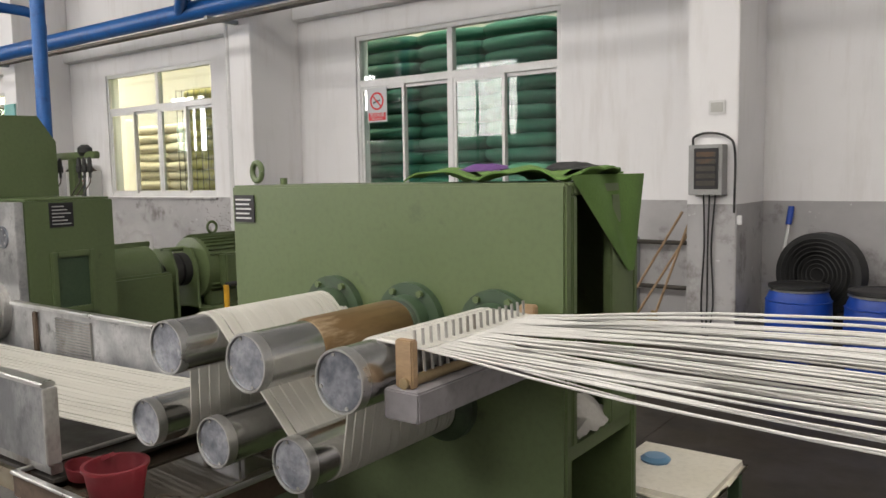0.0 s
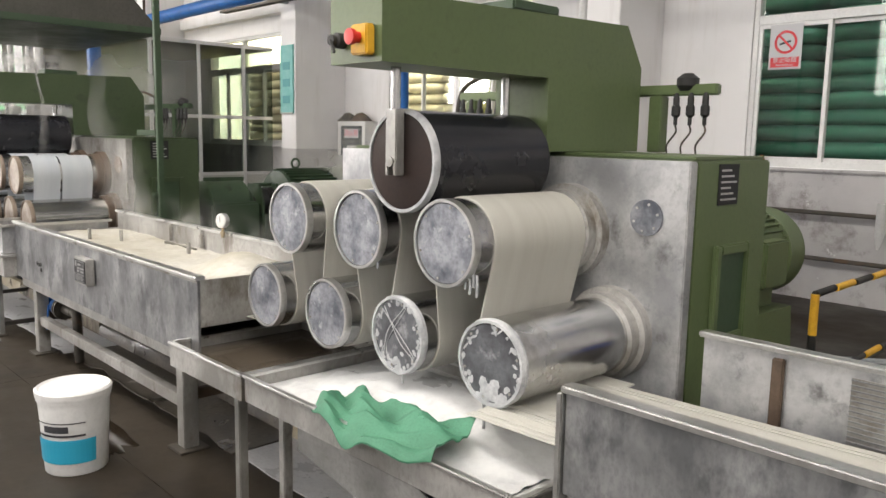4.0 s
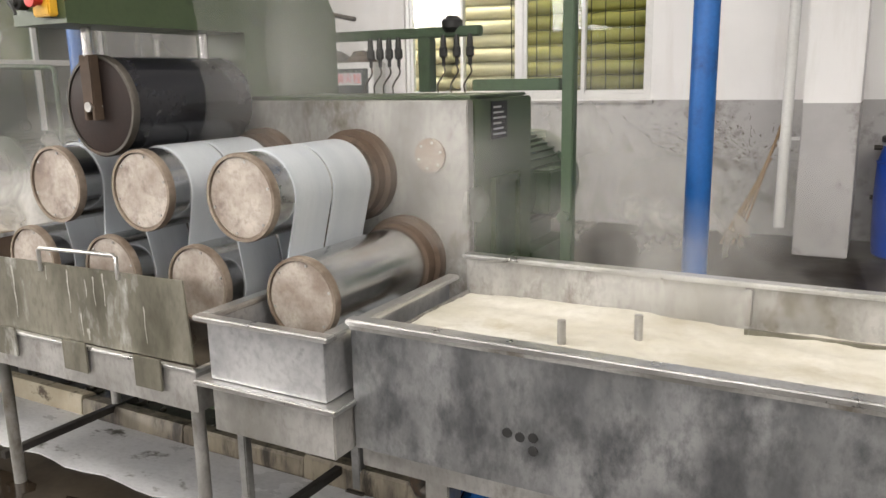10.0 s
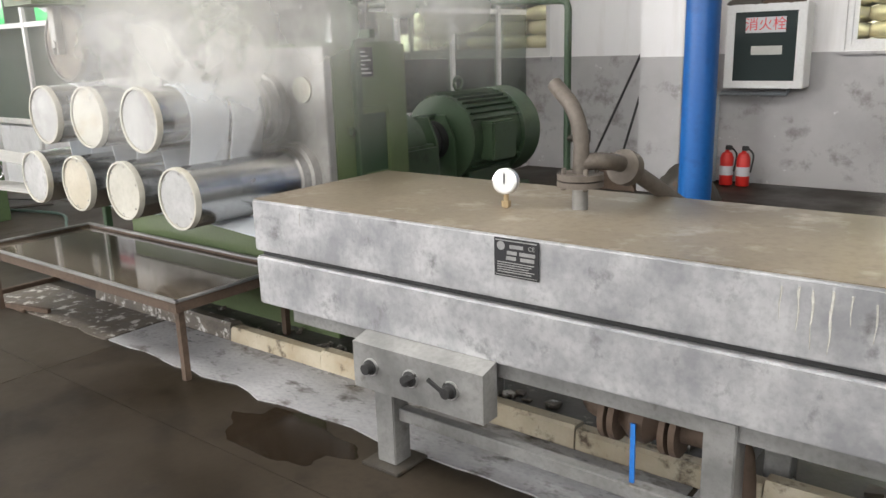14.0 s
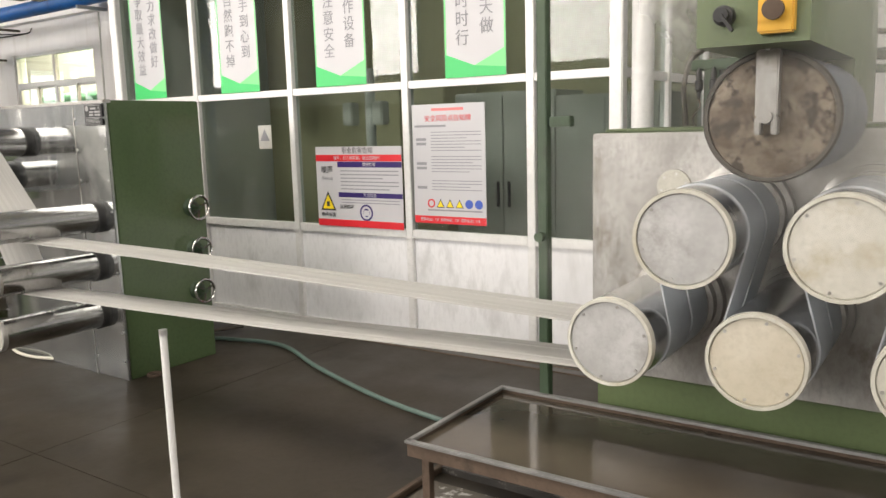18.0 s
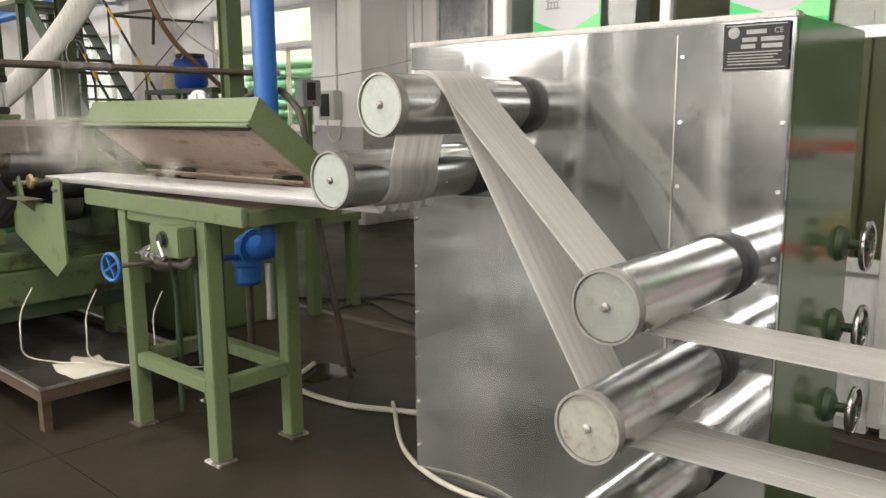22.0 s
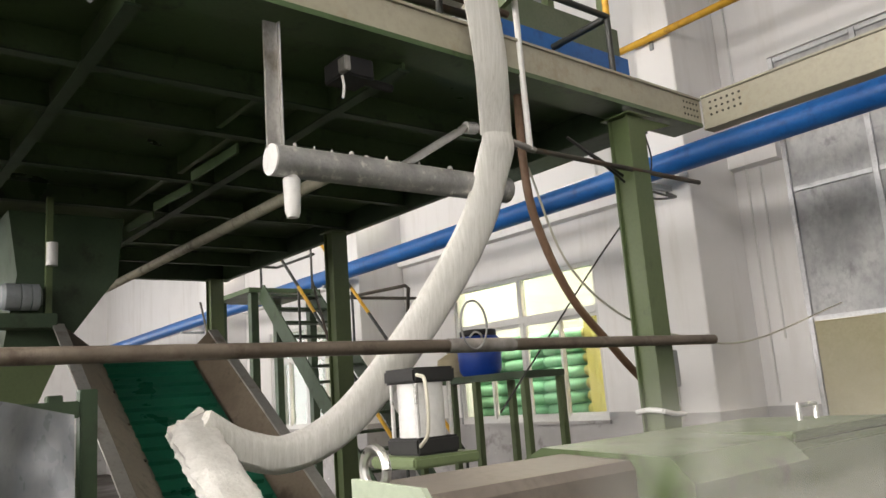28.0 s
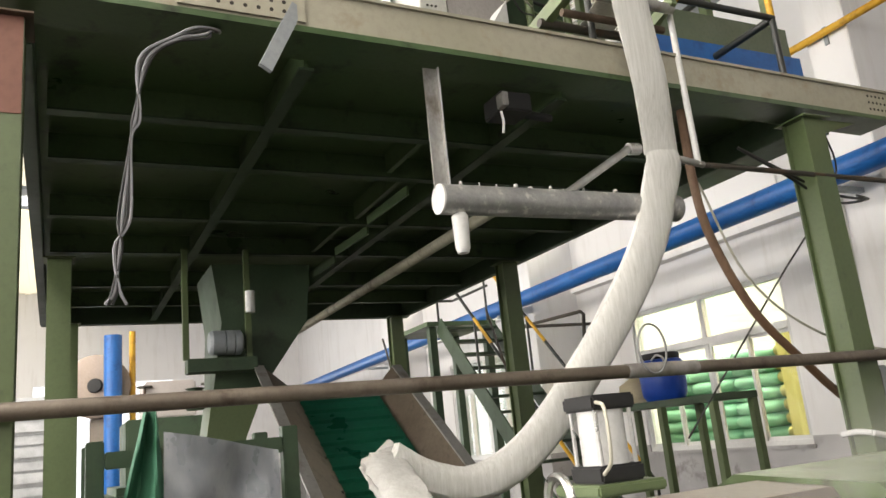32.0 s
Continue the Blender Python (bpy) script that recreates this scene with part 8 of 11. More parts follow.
part("print_block", bars(bars(bars(bars(B(), -16.12, -15.73, y - 0.0003, 1.46, 7, 0.02, 0.005, 5), -16.12, -15.73, y - 0.0003, 1.30, 6, 0.02, 0.005, 6), -16.12, -15.73, y - 0.0003, 1.14, 4, 0.02, 0.005, 7), -16.25, -16.0, y - 0.0003, 1.505, 1, 0.02, 0.014, 8), INK_GREY, rk)
part("side_text", bars(bars(bars(B(), -16.24, -16.16, y - 0.0003, 1.42, 2, 0.03, 0.018, 3), -16.24, -16.16, y - 0.0003, 1.26, 2, 0.03, 0.018, 4), -16.24, -16.16, y - 0.0003, 1.10, 1, 0.03, 0.018, 5), INK_GREY, rk)
for k in range(6):
    cx_ = -16.13 + 0.075 * k
    if k == 0:
        part("icon", lathe(B(), [(0.020, 0.0), (0.030, 0.0), (0.030, 0.0012), (0.020, 0.0012), (0.020, 0.0)], (cx_, y - 0.0002, 0.985), (0, -1, 0), 22), SIGN_RED, rk)
    elif k < 4:
        ic = part("icon", prism(B(), [(cx_ - 0.032, 0.958), (cx_ + 0.032, 0.958), (cx_, 1.015)], "y", y - 0.0015, y - 0.0002), INK, rk)
        part("icon_face", prism(B(), [(cx_ - 0.024, 0.963), (cx_ + 0.024, 0.963), (cx_, 1.006)], "y", y - 0.0024, y - 0.0016), SIGN_YELLOW, ic)
    else:
        part("icon", lathe(B(), [(0.0, 0.0), (0.030, 0.0), (0.030, 0.0012)], (cx_, y - 0.0002, 0.985), (0, -1, 0), 22), plain("icon_blue", (0.04, 0.09, 0.40), 0.4), rk)
part("icon_words", bars(B(), -16.16, -15.73, y - 0.0003, 0.945, 1, 0.02, 0.01, 9), INK_GREY, rk)

# ---- take-off cabinet ----
tk = thing("takeoff_cabinet", (-18.02, 3.0, 0.0), "tall steel-fronted green cabinet with five take-off rolls", "machine cabinet")
fr = part("front_sheet", box(B(), -18.715, -17.335, 2.655, 2.675, 0.0, 1.70, 0.003), MIRROR_SHEET, tk, "polished steel front sheet")
part("top_trim", box(B(), -18.72, -17.33, 2.648, 2.70, 1.685, 1.704, 0.004), STEEL_DULL, fr)
part("seam", box(B(), -17.66, -17.655, 2.652, 2.6545, 0.0, 1.66), STEEL_DULL, fr)
for k in range(9):
    for x in (-18.70, -17.352, -17.64):
        part("screw", cyl(B(), (x, 2.654, 0.12 + 0.185 * k), (x, 2.649, 0.12 + 0.185 * k), 0.006, 8), STEEL_EDGE, fr)
part("case", box(B(), -18.71, -17.335, 2.677, 3.33, 0.0, 1.70, 0.006), GREEN_GLOSS, tk)
ring = [(-17.40 + 0.04 * math.cos(a), 2.80 + 0.04 * math.sin(a), 0.012) for a in [2 * math.pi * k / 16 for k in range(17)]]
part("floor_ring", tube(B(), [(x + 0.12, y_, z) for x, y_, z in ring], 0.010, 8), RUSTY, tk)
name_plate(fr, -17.52, -17.345, 1.555, 1.68, 2.648, False)
R5 = 0.088
ROLLS = [(-18.22, 1.47), (-18.44, 1.25), (-17.50, 1.01), (-17.54, 0.71), (-17.55, 0.41)]
for k, (x, z) in enumerate(ROLLS):
    rl = roller(tk, x, z, R5, 2.01, 2.655, DISC_PALE if k < 2 else (DISC_SAGE if k == 2 else DISC_SPOT), CHROME, False, 0, STEEL_DULL)
    part("hub_nut", lathe(B(), [(0.011, 0.0), (0.011, 0.006), (0.006, 0.012), (0.0, 0.012)], (x, 2.01, z), (0, -1, 0), 12), STEEL_DULL, rl)
    part("seal", lathe(B(), [(R5 * 1.0, -0.05), (R5 * 1.08, -0.045), (R5 * 1.08, 0.0)], (x, 2.655, z), (0, 1, 0), 32), BLACK, rl)
for k, z in enumerate((1.02, 0.745, 0.47)):
    hw = part("handwheel", tube(B(), [(-17.25, 3.21 + 0.075 * math.cos(a), z + 0.075 * math.sin(a)) for a in [2 * math.pi * q / 24 for q in range(25)]], 0.009, 8), CHROME, tk)
    for q in range(3):
        a = q * 2 * math.pi / 3 + 0.4
        part("spoke", bar(B(), (-17.25, 3.21, z), (-17.25, 3.21 + 0.072 * math.cos(a), z + 0.072 * math.sin(a)), 0.012, 0.008), DARK_PIPE, hw)
    part("shaft", cyl(B(), (-17.334, 3.21, z), (-17.24, 3.21, z), 0.016, 12), GREEN_DARK, hw)
    part("bearing_boss", lathe(B(), [(0.06, 0.0), (0.05, 0.02), (0.03, 0.03)], (-17.334, 3.21, z), (1, 0, 0), 20), GREEN_DARK, hw)

# Tow bands between stand 3 and the cabinet, and up to the table.
up_a = [(-14.10, 0.86), (-14.6, 0.872), (-15.5, 0.892), (-16.5, 0.910), (-17.50, 0.921)]
lo_a = [(-14.02, 0.716), (-14.6, 0.700), (-15.5, 0.668), (-16.5, 0.642), (-17.54, 0.621)]


def arc(x, z, r, a0, a1, n=12):
    return [(x + r * math.cos(radians(a0 + (a1 - a0) * k / n)), z + r * math.sin(radians(a0 + (a1 - a0) * k / n))) for k in range(n + 1)]


r_ = R5 + 0.002
tail = arc(-18.22, 1.47, r_, 32, 196, 16) + arc(-18.44, 1.25, r_, 16, -92, 12) + [(-18.55, 1.155)]
pa = up_a[:-1] + arc(-17.50, 1.01, r_, -90, -148 - 0, 8) + tail
pb = lo_a[:-1] + arc(-17.54, 0.71, r_, -90, -152, 8) + arc(-18.22, 1.47, r_ + 0.007, 36, 192, 16)
for path in (pa, pb):
    tw = thing("tow_band", (path[0][0], 2.28, path[0][1]), "flat white tow band running over the take-off rolls", "tow band", "tow bands")
    for k in range(4):
        a, b = 2.175 + 0.215 * k / 4, 2.175 + 0.215 * (k + 1) / 4 - 0.0008
        part("strand", ribbon(B(), [(x, z + 0.0009 * (k % 2)) for x, z in path], a, b, 0.005, 7, 0.0012), TOW_SILK, tw)
solo("green_hose", tube(B(), [(-17.9, 3.45, 0.016), (-17.5, 3.60, 0.016), (-17.04, 3.66, 0.016), (-16.48, 3.41, 0.016), (-15.81, 3.165, 0.016), (-15.31, 3.05, 0.016), (-14.86, 3.0, 0.016)], 0.014, 10, 8), HOSE, "green-grey hose lying on the floor", "hose")
solo("floor_hose", tube(B(), [(-20.1, 3.25, 0.018), (-19.9, 2.95, 0.018), (-19.5, 2.93, 0.018), (-19.2, 3.05, 0.018), (-18.9, 3.2, 0.018)], 0.014, 10, 8), CABLE_PALE, "clear hose curled on the floor behind the cabinet", "hose")


def puddle(x, y, rx, ry, seed, label):
    """A shallow pool with a wandering rim."""
    q = []
    for k in range(48):
        a = 2 * math.pi * k / 48
        r = 1 + 0.45 * noise.noise((1.6 * math.cos(a), 1.6 * math.sin(a), seed)) + 0.18 * noise.noise((4 * math.cos(a), 4 * math.sin(a), seed))
        q.append((x + rx * r * math.cos(a), y + ry * r * math.sin(a)))
    solo("puddle", prism(B(), q, "z", 0.0005, 0.002), FILM_WATER, label, "puddle", "puddles", "stuff")


puddle(-19.98, 3.20, 0.17, 0.16, 1.0, "small dark puddle on the floor by the table")
puddle(-12.02, 1.95, 0.30, 0.15, 2.0, "brown puddle before the covered bath")
puddle(-10.1, 1.80, 0.85, 0.24, 3.0, "wide water film along the wet apron")
puddle(-8.7, 1.86, 0.55, 0.16, 4.0, "water film before the wash tub")
puddle(-5.9, 1.75, 0.50, 0.12, 6.0, "water film before the foam bath")
ft = thing("floor_track", (-17.5, 4.12, 0.0), "dark steel-edged channel in the floor along the office", "floor track", kind="structure")
part("channel", box(B(), -21.6, -14.9, 4.09, 4.17, 0.0004, 0.002), DARK_PIT, ft)
for y in (4.078, 4.172):
    part("edge_strip", box(B(), -21.6, -14.9, y - 0.006, y + 0.006, 0.0004, 0.006), RUSTY, ft)
for k in range(3):
    solo("floor_cable", tube(B(), [(-21.6 + 0.3 * k, 4.2, 0.012), (-21.0, 4.5 + 0.2 * k, 0.012), (-20.3, 4.3 + 0.3 * k, 0.012), (-19.8, 4.7, 0.012)], 0.010, 8, 6), CABLE, "black cable lying on the floor", "cable", "floor cables")

# ---- big metal door with a pass opening ----
dd = thing("door_1", (-22.16, YN, 0.0), "tall galvanised sheet door with an open pass leaf", "door", kind="structure")
for a, b, z0, z1 in ((-23.62, -22.80, 2.03, 3.3), (-23.62, -22.80, 3.3, 4.67), (-22.80, -21.78, 2.03, 3.3), (-22.80, -21.78, 3.3, 4.67), (-23.62, -22.80, 1.0, 2.03), (-23.62, -22.80, 0.02, 1.0),
                     (-21.57, -20.70, 0.08, 1.08), (-21.57, -20.70, 1.08, 2.06), (-21.57, -20.70, 2.06, 3.3), (-21.57, -20.70, 3.3, 4.67)):
    part("sheet", box(B(), a + 0.004, b - 0.004, YN + 0.03, YN + 0.042, z0 + 0.004, z1 - 0.004), GALV_DOOR if z0 > 1.9 or a > -22.5 else OFFICE_WALL, dd)
for x in (-23.60, -22.80, -21.75, -21.56, -20.72):
    part("stile", box(B(), x - 0.025, x + 0.025, YN + 0.002, YN + 0.028, 0.02, 4.66, 0.003), GALV, dd)
for a, b, zs in ((-23.57, -22.828, (1.0, 2.05, 3.3, 4.63)), (-22.772, -21.778, (2.05, 3.3, 4.63)), (-21.532, -20.748, (0.06, 1.08, 2.06, 3.3, 4.63))):
    for z in zs:
        part("rail", box(B(), a, b, YN + 0.004, YN + 0.026, z - 0.022, z + 0.022, 0.003), GALV, dd)
part("padlock", box(B(), -21.78, -21.74, YN - 0.02, YN + 0.001, 1.02, 1.08, 0.006), DARK_PIPE, dd)
random.seed(31)
for cx_, cy_, w_, d_, h_, m_, lab_ in ((-21.14, 7.98, 0.42, 0.30, 0.24, plain("red_cloth", (0.42, 0.025, 0.03), 0.85), "heap of red cloth rags on the floor"), (-21.36, 7.92, 0.40, 0.34, 0.17, TARP, "heap of olive and grey rags on the floor"), (-21.02, 7.84, 0.44, 0.20, 0.10, surface("grey_rag_cloth", (0.20, 0.20, 0.19), (0.36, 0.36, 0.34), 0.85, 0, 9, 60), "grey rag lying on the floor")):
    solo("floor_rag", draped(0, 1, 0, 1, lambda u, v: (cx_ + w_ * (u - 0.5) * (1 + 0.25 * noise.noise((v * 4, cx_ * 9, 1))), cy_ + d_ * (v - 0.5) * (1 + 0.25 * noise.noise((u * 4, cx_ * 7, 3))), 0.004 + h_ * (math.sin(math.pi * u) * math.sin(math.pi * v)) ** 0.7 * (0.75 + 0.9 * abs(noise.noise((u * 4.5, v * 4.5, cx_))))), 22, 18), m_, lab_, "rag", "rags by the door")

# ---- steam table with its open lid ----
tb_ = thing("steam_table", (-19.74, 2.35, 0.0), "light green steel table with steam tray on square legs", "table")
part("front_lip", box(B(), -20.388, -19.094, 2.135, 2.16, 1.03, 1.104, 0.004), GREEN_LIGHT, tb_)
part("back_lip", box(B(), -20.388, -19.094, 2.60, 2.625, 1.03, 1.104, 0.004), GREEN_LIGHT, tb_)
for x in (-20.388, -19.119):
    part("end_lip", box(B(), x, x + 0.025, 2.162, 2.598, 1.03, 1.09, 0.004), GREEN_LIGHT, tb_)
part("tray_bed", box(B(), -20.36, -19.12, 2.162, 2.598, 1.028, 1.065), BROWN_LINER, tb_, "brown heat-stained bed")
for x in (-20.05, -19.40):
    for y in (2.18, 2.56):
        l = part("leg", box(B(), x - 0.035, x + 0.035, y - 0.035, y + 0.035, 0.012, 1.028, 0.004), GREEN_LIGHT, tb_)
        part("foot_plate", box(B(), x - 0.052, x + 0.052, y - 0.05, y + 0.05, 0.0, 0.012, 0.003), RUBBLE, l)
for y in (2.18, 2.56):
    part("stretcher", box(B(), -20.012, -19.438, y - 0.03, y + 0.03, 0.30, 0.36, 0.004), GREEN_LIGHT, tb_)
for x in (-20.05, -19.40):
    part("stretcher", box(B(), x - 0.03, x + 0.03, 2.218, 2.522, 0.30, 0.36, 0.004), GREEN_LIGHT, tb_)
part("apron", box(B(), -20.01, -19.44, 2.15, 2.17, 0.985, 1.026, 0.004), GREEN_LIGHT, tb_)
sb = part("switch_box", box(B(), -19.67, -19.44, 2.07, 2.144, 0.88, 1.005, 0.006), GREEN_LIGHT, tb_)
part("knob", lathe(B(), [(0.024, 0.0), (0.024, 0.02), (0.0, 0.022)], (-19.555, 2.07, 0.95), (0, -1, 0), 18), BLACK, sb)
part("knob_ring", lathe(B(), [(0.030, 0.0), (0.036, 0.0), (0.036, 0.006), (0.030, 0.006), (0.030, 0.0)], (-19.555, 2.07, 0.95), (0, -1, 0), 18), GREEN_DARK, sb)
part("lever", cyl(B(), (-19.555, 2.045, 0.945), (-19.51, 2.04, 0.885), 0.006, 8), STEEL_EDGE, sb)
part("lever_ball", lathe(B(), [(0.0, 0.0), (0.012, 0.004), (0.012, 0.02), (0.0, 0.024)], (-19.51, 2.04, 0.89), (0.6, 0, -0.8), 12), BLACK, sb)
for x, y in ((-19.70, 2.30), (-19.55, 2.32)):
    part("drain_rod", cyl(B(), (x, y, 0.34), (x, y, 1.027), 0.016, 10), GREEN_DARK, tb_)
part("sight_glass", cyl(B(), (-19.45, 2.50, 0.55), (-19.45, 2.50, 0.80), 0.018, 12), STEEL_EDGE, tb_)
vv = thing("gate_valve", (-19.85, 2.05, 0.55), "brass gate valve with a blue handwheel below the table", "valve")
part("handwheel", tube(B(), [(-19.86 + 0.052 * math.cos(a), 1.99 + 0.012 * math.cos(a), 0.81 + 0.058 * math.sin(a)) for a in [2 * math.pi * k / 22 for k in range(23)]], 0.009, 8), BLUE_PIPE, vv, "blue handwheel")
for k in range(4):
    a = k * math.pi / 2 + 0.5
    part("spoke", bar(B(), (-19.86, 1.99, 0.81), (-19.86 + 0.05 * math.cos(a), 1.99 + 0.011 * math.cos(a), 0.81 + 0.055 * math.sin(a)), 0.012, 0.008), BLUE_PIPE, vv)
part("spindle", cyl(B(), (-19.86, 1.99, 0.81), (-19.82, 2.16, 0.81), 0.010, 10), PIPE_BROWN, vv)
part("valve_body", lathe(B(), [(0.02, -0.10), (0.034, -0.08), (0.034, -0.04), (0.045, -0.02), (0.045, 0.03), (0.034, 0.05), (0.034, 0.09), (0.02, 0.10)], (-19.82, 2.20, 0.81), (1, 0.1, 0), 16), PIPE_BROWN, vv)
part("pipe", tube(B(), [(-19.92, 2.19, 0.81), (-20.0, 2.22, 0.80), (-20.01, 2.36, 0.72), (-20.01, 2.36, 0.02)], 0.016, 10, 4), GREEN_DARK, vv)
part("pipe", tube(B(), [(-19.72, 2.21, 0.81), (-19.62, 2.22, 0.82), (-19.58, 2.25, 0.90), (-19.58, 2.25, 0.975)], 0.02, 10, 4), PIPE_BROWN, vv)
solo("wrapped_rag", draped(0, 1, 0, 1, lambda u, v: (-19.90 + 0.24 * u, 2.12 + 0.12 * v, 0.845 + 0.05 * math.sin(math.pi * u) * math.sin(math.pi * v) + 0.025 * noise.noise((u * 9, v * 9, 5))), 16, 12), surface("foil_rag", (0.10, 0.10, 0.11), (0.36, 0.355, 0.36), 0.35, 0.5, 26, 60, (0.05, 0.05, 0.055), 0.3, 0.5, None, (0.4, 0.6), (0.5, 0.6), 0, 30), "crumpled foil rag on the valve", "rag")
bt = thing("blue_strainer", (-20.20, 2.92, 0.52), "blue painted pipe elbow and strainer behind the table", "pipe fitting")
part("elbow", tube(B(), [(-19.99, 2.92, 0.86), (-19.99, 2.92, 0.80), (-20.03, 2.92, 0.755), (-20.10, 2.92, 0.745), (-20.15, 2.92, 0.745)], 0.062, 18, 4), BLUE_PIPE, bt)
part("flange", cyl(B(), (-20.145, 2.92, 0.745), (-20.17, 2.92, 0.745), 0.095, 20), BLUE_PIPE, bt)
part("body", lathe(B(), [(0.0, 0.0), (0.06, 0.0), (0.075, 0.02), (0.075, 0.10), (0.085, 0.11), (0.085, 0.135), (0.07, 0.145), (0.07, 0.24), (0.04, 0.27), (0.0, 0.27)], (-20.22, 2.92, 0.53), (0, 0, 1), 22), BLUE_PIPE, bt)
part("thin_pipe", tube(B(), [(-20.22, 2.85, 0.69), (-20.18, 2.70, 0.71), (-20.03, 2.35, 0.80), (-19.93, 2.27, 0.825), (-19.82, 2.25, 0.83)], 0.017, 10, 5), BLUE_PIPE, bt)
part("drain", tube(B(), [(-20.22, 2.92, 0.54), (-20.22, 2.92, 0.0)], 0.022, 10), DARK_PIPE, bt)
# Lid, tilted up on its far hinge.
ld = thing("steam_hood", (-19.78, 2.5, 1.1), "open light green hood with a heat-stained liner", "hood")
prof = [(2.185, 1.405), (2.24, 1.51), (2.53, 1.275), (2.475, 1.19)]
lx0, lx1 = -20.44, -19.10
part("lid_shell", prism(B(), [prof[0], prof[1], prof[2], (2.52, 1.262), (2.245, 1.485), (2.205, 1.41)], "x", lx0, lx1), GREEN_LIGHT, ld)
for x in (lx0, lx1 - 0.02):
    part("lid_end", prism(B(), [(2.19, 1.405), (2.243, 1.503), (2.525, 1.268), (2.475, 1.19)], "x", x + 0.001, x + 0.019), GREEN_LIGHT, ld)
part("liner", prism(B(), [(2.212, 1.402), (2.222, 1.412), (2.484, 1.21), (2.474, 1.20)], "x", lx0 + 0.022, lx1 - 0.022), BROWN_LINER, ld, "brown heat-stained liner")
part("splash_back", box(B(), -20.385, -19.098, 2.602, 2.612, 1.092, 1.20), BROWN_LINER, tb_, "brown stained splash back")
part("front_seal", prism(B(), [(2.186, 1.392), (2.205, 1.404), (2.210, 1.398), (2.191, 1.385)], "x", lx0 + 0.004, lx1 - 0.004), BLACK, ld)
for dz in (0.0, 0.016):
    part("front_bead", cyl(B(), (lx0 + 0.002, 2.186 + dz * 0.5, 1.404 + dz), (lx1 - 0.002, 2.186 + dz * 0.5, 1.404 + dz), 0.007, 10), GREEN_LIGHT, ld)
for k in range(3):
    part("back_gutter", cyl(B(), (lx0 + 0.05, 2.46 + 0.03 * k, 1.175 - 0.012 * k), (lx1 - 0.03, 2.46 + 0.03 * k, 1.175 - 0.012 * k), 0.006, 8), BROWN_LINER, ld)
for x in (-20.2, -19.35):
    part("hinge", box(B(), x - 0.04, x + 0.04, 2.49, 2.60, 1.09, 1.19, 0.006), GREEN_DARK, ld)
side_tab = thing("side_bench", (-21.7, 4.2, 0.0), "green steel bench behind the steam table", "bench")
part("bench_top", box(B(), -22.4, -20.98, 3.98, 4.46, 0.66, 0.72, 0.004), GREEN, side_tab)
for x in (-22.3, -21.04):
    for y in (4.03, 4.41):
        part("leg", box(B(), x - 0.04, x + 0.04, y - 0.04, y + 0.04, 0.0, 0.659, 0.004), GREEN, side_tab)
solo("arched_hose", tube(B(), [(-20.28, 2.98, 0.735), (-20.38, 3.0, 1.38), (-20.28, 3.0, 1.53), (-20.05, 3.0, 1.575), (-19.90, 3.0, 1.52), (-19.80, 3.0, 1.38), (-19.77, 3.05, 0.9), (-19.72, 3.2, 0.03)], 0.018, 10, 6), DARK_PIPE, "dark hose arching behind the hood", "hose")
gauge(-19.93, 2.50, 1.515, (0.6, -1, 0.1), "large round gauge behind the green lid")
# Tow over the table.
tw = thing("tow_ribbons", (-20.0, 2.35, 1.13), "broad ribbed white tow lying over the steam table", "tow")
for k in range(5):
    y0 = 2.20 + 0.058 * k
    part("ribbon", ribbon(B(), [(-18.45, 1.158), (-19.1, 1.150), (-20.0, 1.140), (-20.6, 1.136), (-20.99, 1.131), (-21.30, 1.112)], y0, y0 + 0.053, 0.006, 12, 0.0015, 0.026), YARN_WHITE, tw)
# ---- guard, calender, bed ----
gd = thing("guide_guard", (-20.77, 2.06, 0.0), "light green cut-out guard plate with roll brackets", "guard")
part("plate", prism(B(), [(-21.06, 0.84), (-20.58, 0.66), (-20.46, 0.74), (-20.46, 1.14), (-20.49, 1.155), (-20.53, 1.15), (-20.56, 1.02), (-20.92, 1.02), (-20.96, 1.14), (-21.03, 1.14), (-21.06, 1.00)], "y", 2.055, 2.067), GREEN_LIGHT, gd)
part("shelf", prism(B(), [(1.97, 1.035), (2.055, 1.035), (2.055, 1.042), (1.97, 1.042)], "x", -20.90, -20.66), STEEL_STAIN, gd)
part("gusset", prism(B(), [(1.98, 1.034), (2.054, 1.034), (2.054, 0.97)], "x", -20.79, -20.775), GREEN_LIGHT, gd)
for x in (-21.0, -20.51):
    part("bolt", cyl(B(), (x, 2.04, 1.10), (x, 2.08, 1.10), 0.014, 8), STEEL_EDGE, gd)
part("guide_roll", cyl(B(), (-20.99, 2.08, 1.10), (-20.99, 2.60, 1.10), 0.025, 16), CHROME, gd)
part("roll_knob", lathe(B(), [(0.0, 0.0), (0.035, 0.005), (0.040, 0.02), (0.02, 0.03), (0.02, 0.05), (0.0, 0.05)], (-20.93, 2.09, 1.11), (0, 1, 0), 18), BRASS, gd)
part("back_plate", box(B(), -21.06, -20.46, 2.60, 2.612, 0.66, 1.05), GREEN, gd)
part("stay", box(B(), -20.62, -20.58, 2.068, 2.60, 0.70, 0.74), GREEN, gd)
bed = thing("machine_bed", (-21.5, 2.3, 0.0), "oily light green machine bed", "machine bed")
part("bed_top", box(B(), -22.5, -20.96, 1.66, 2.75, 0.46, 0.64, 0.008), CAL_GREEN, bed)
part("bed_skirt", box(B(), -22.45, -21.05, 1.76, 2.70, 0.36, 0.458, 0.006), GREEN_DARK, bed)
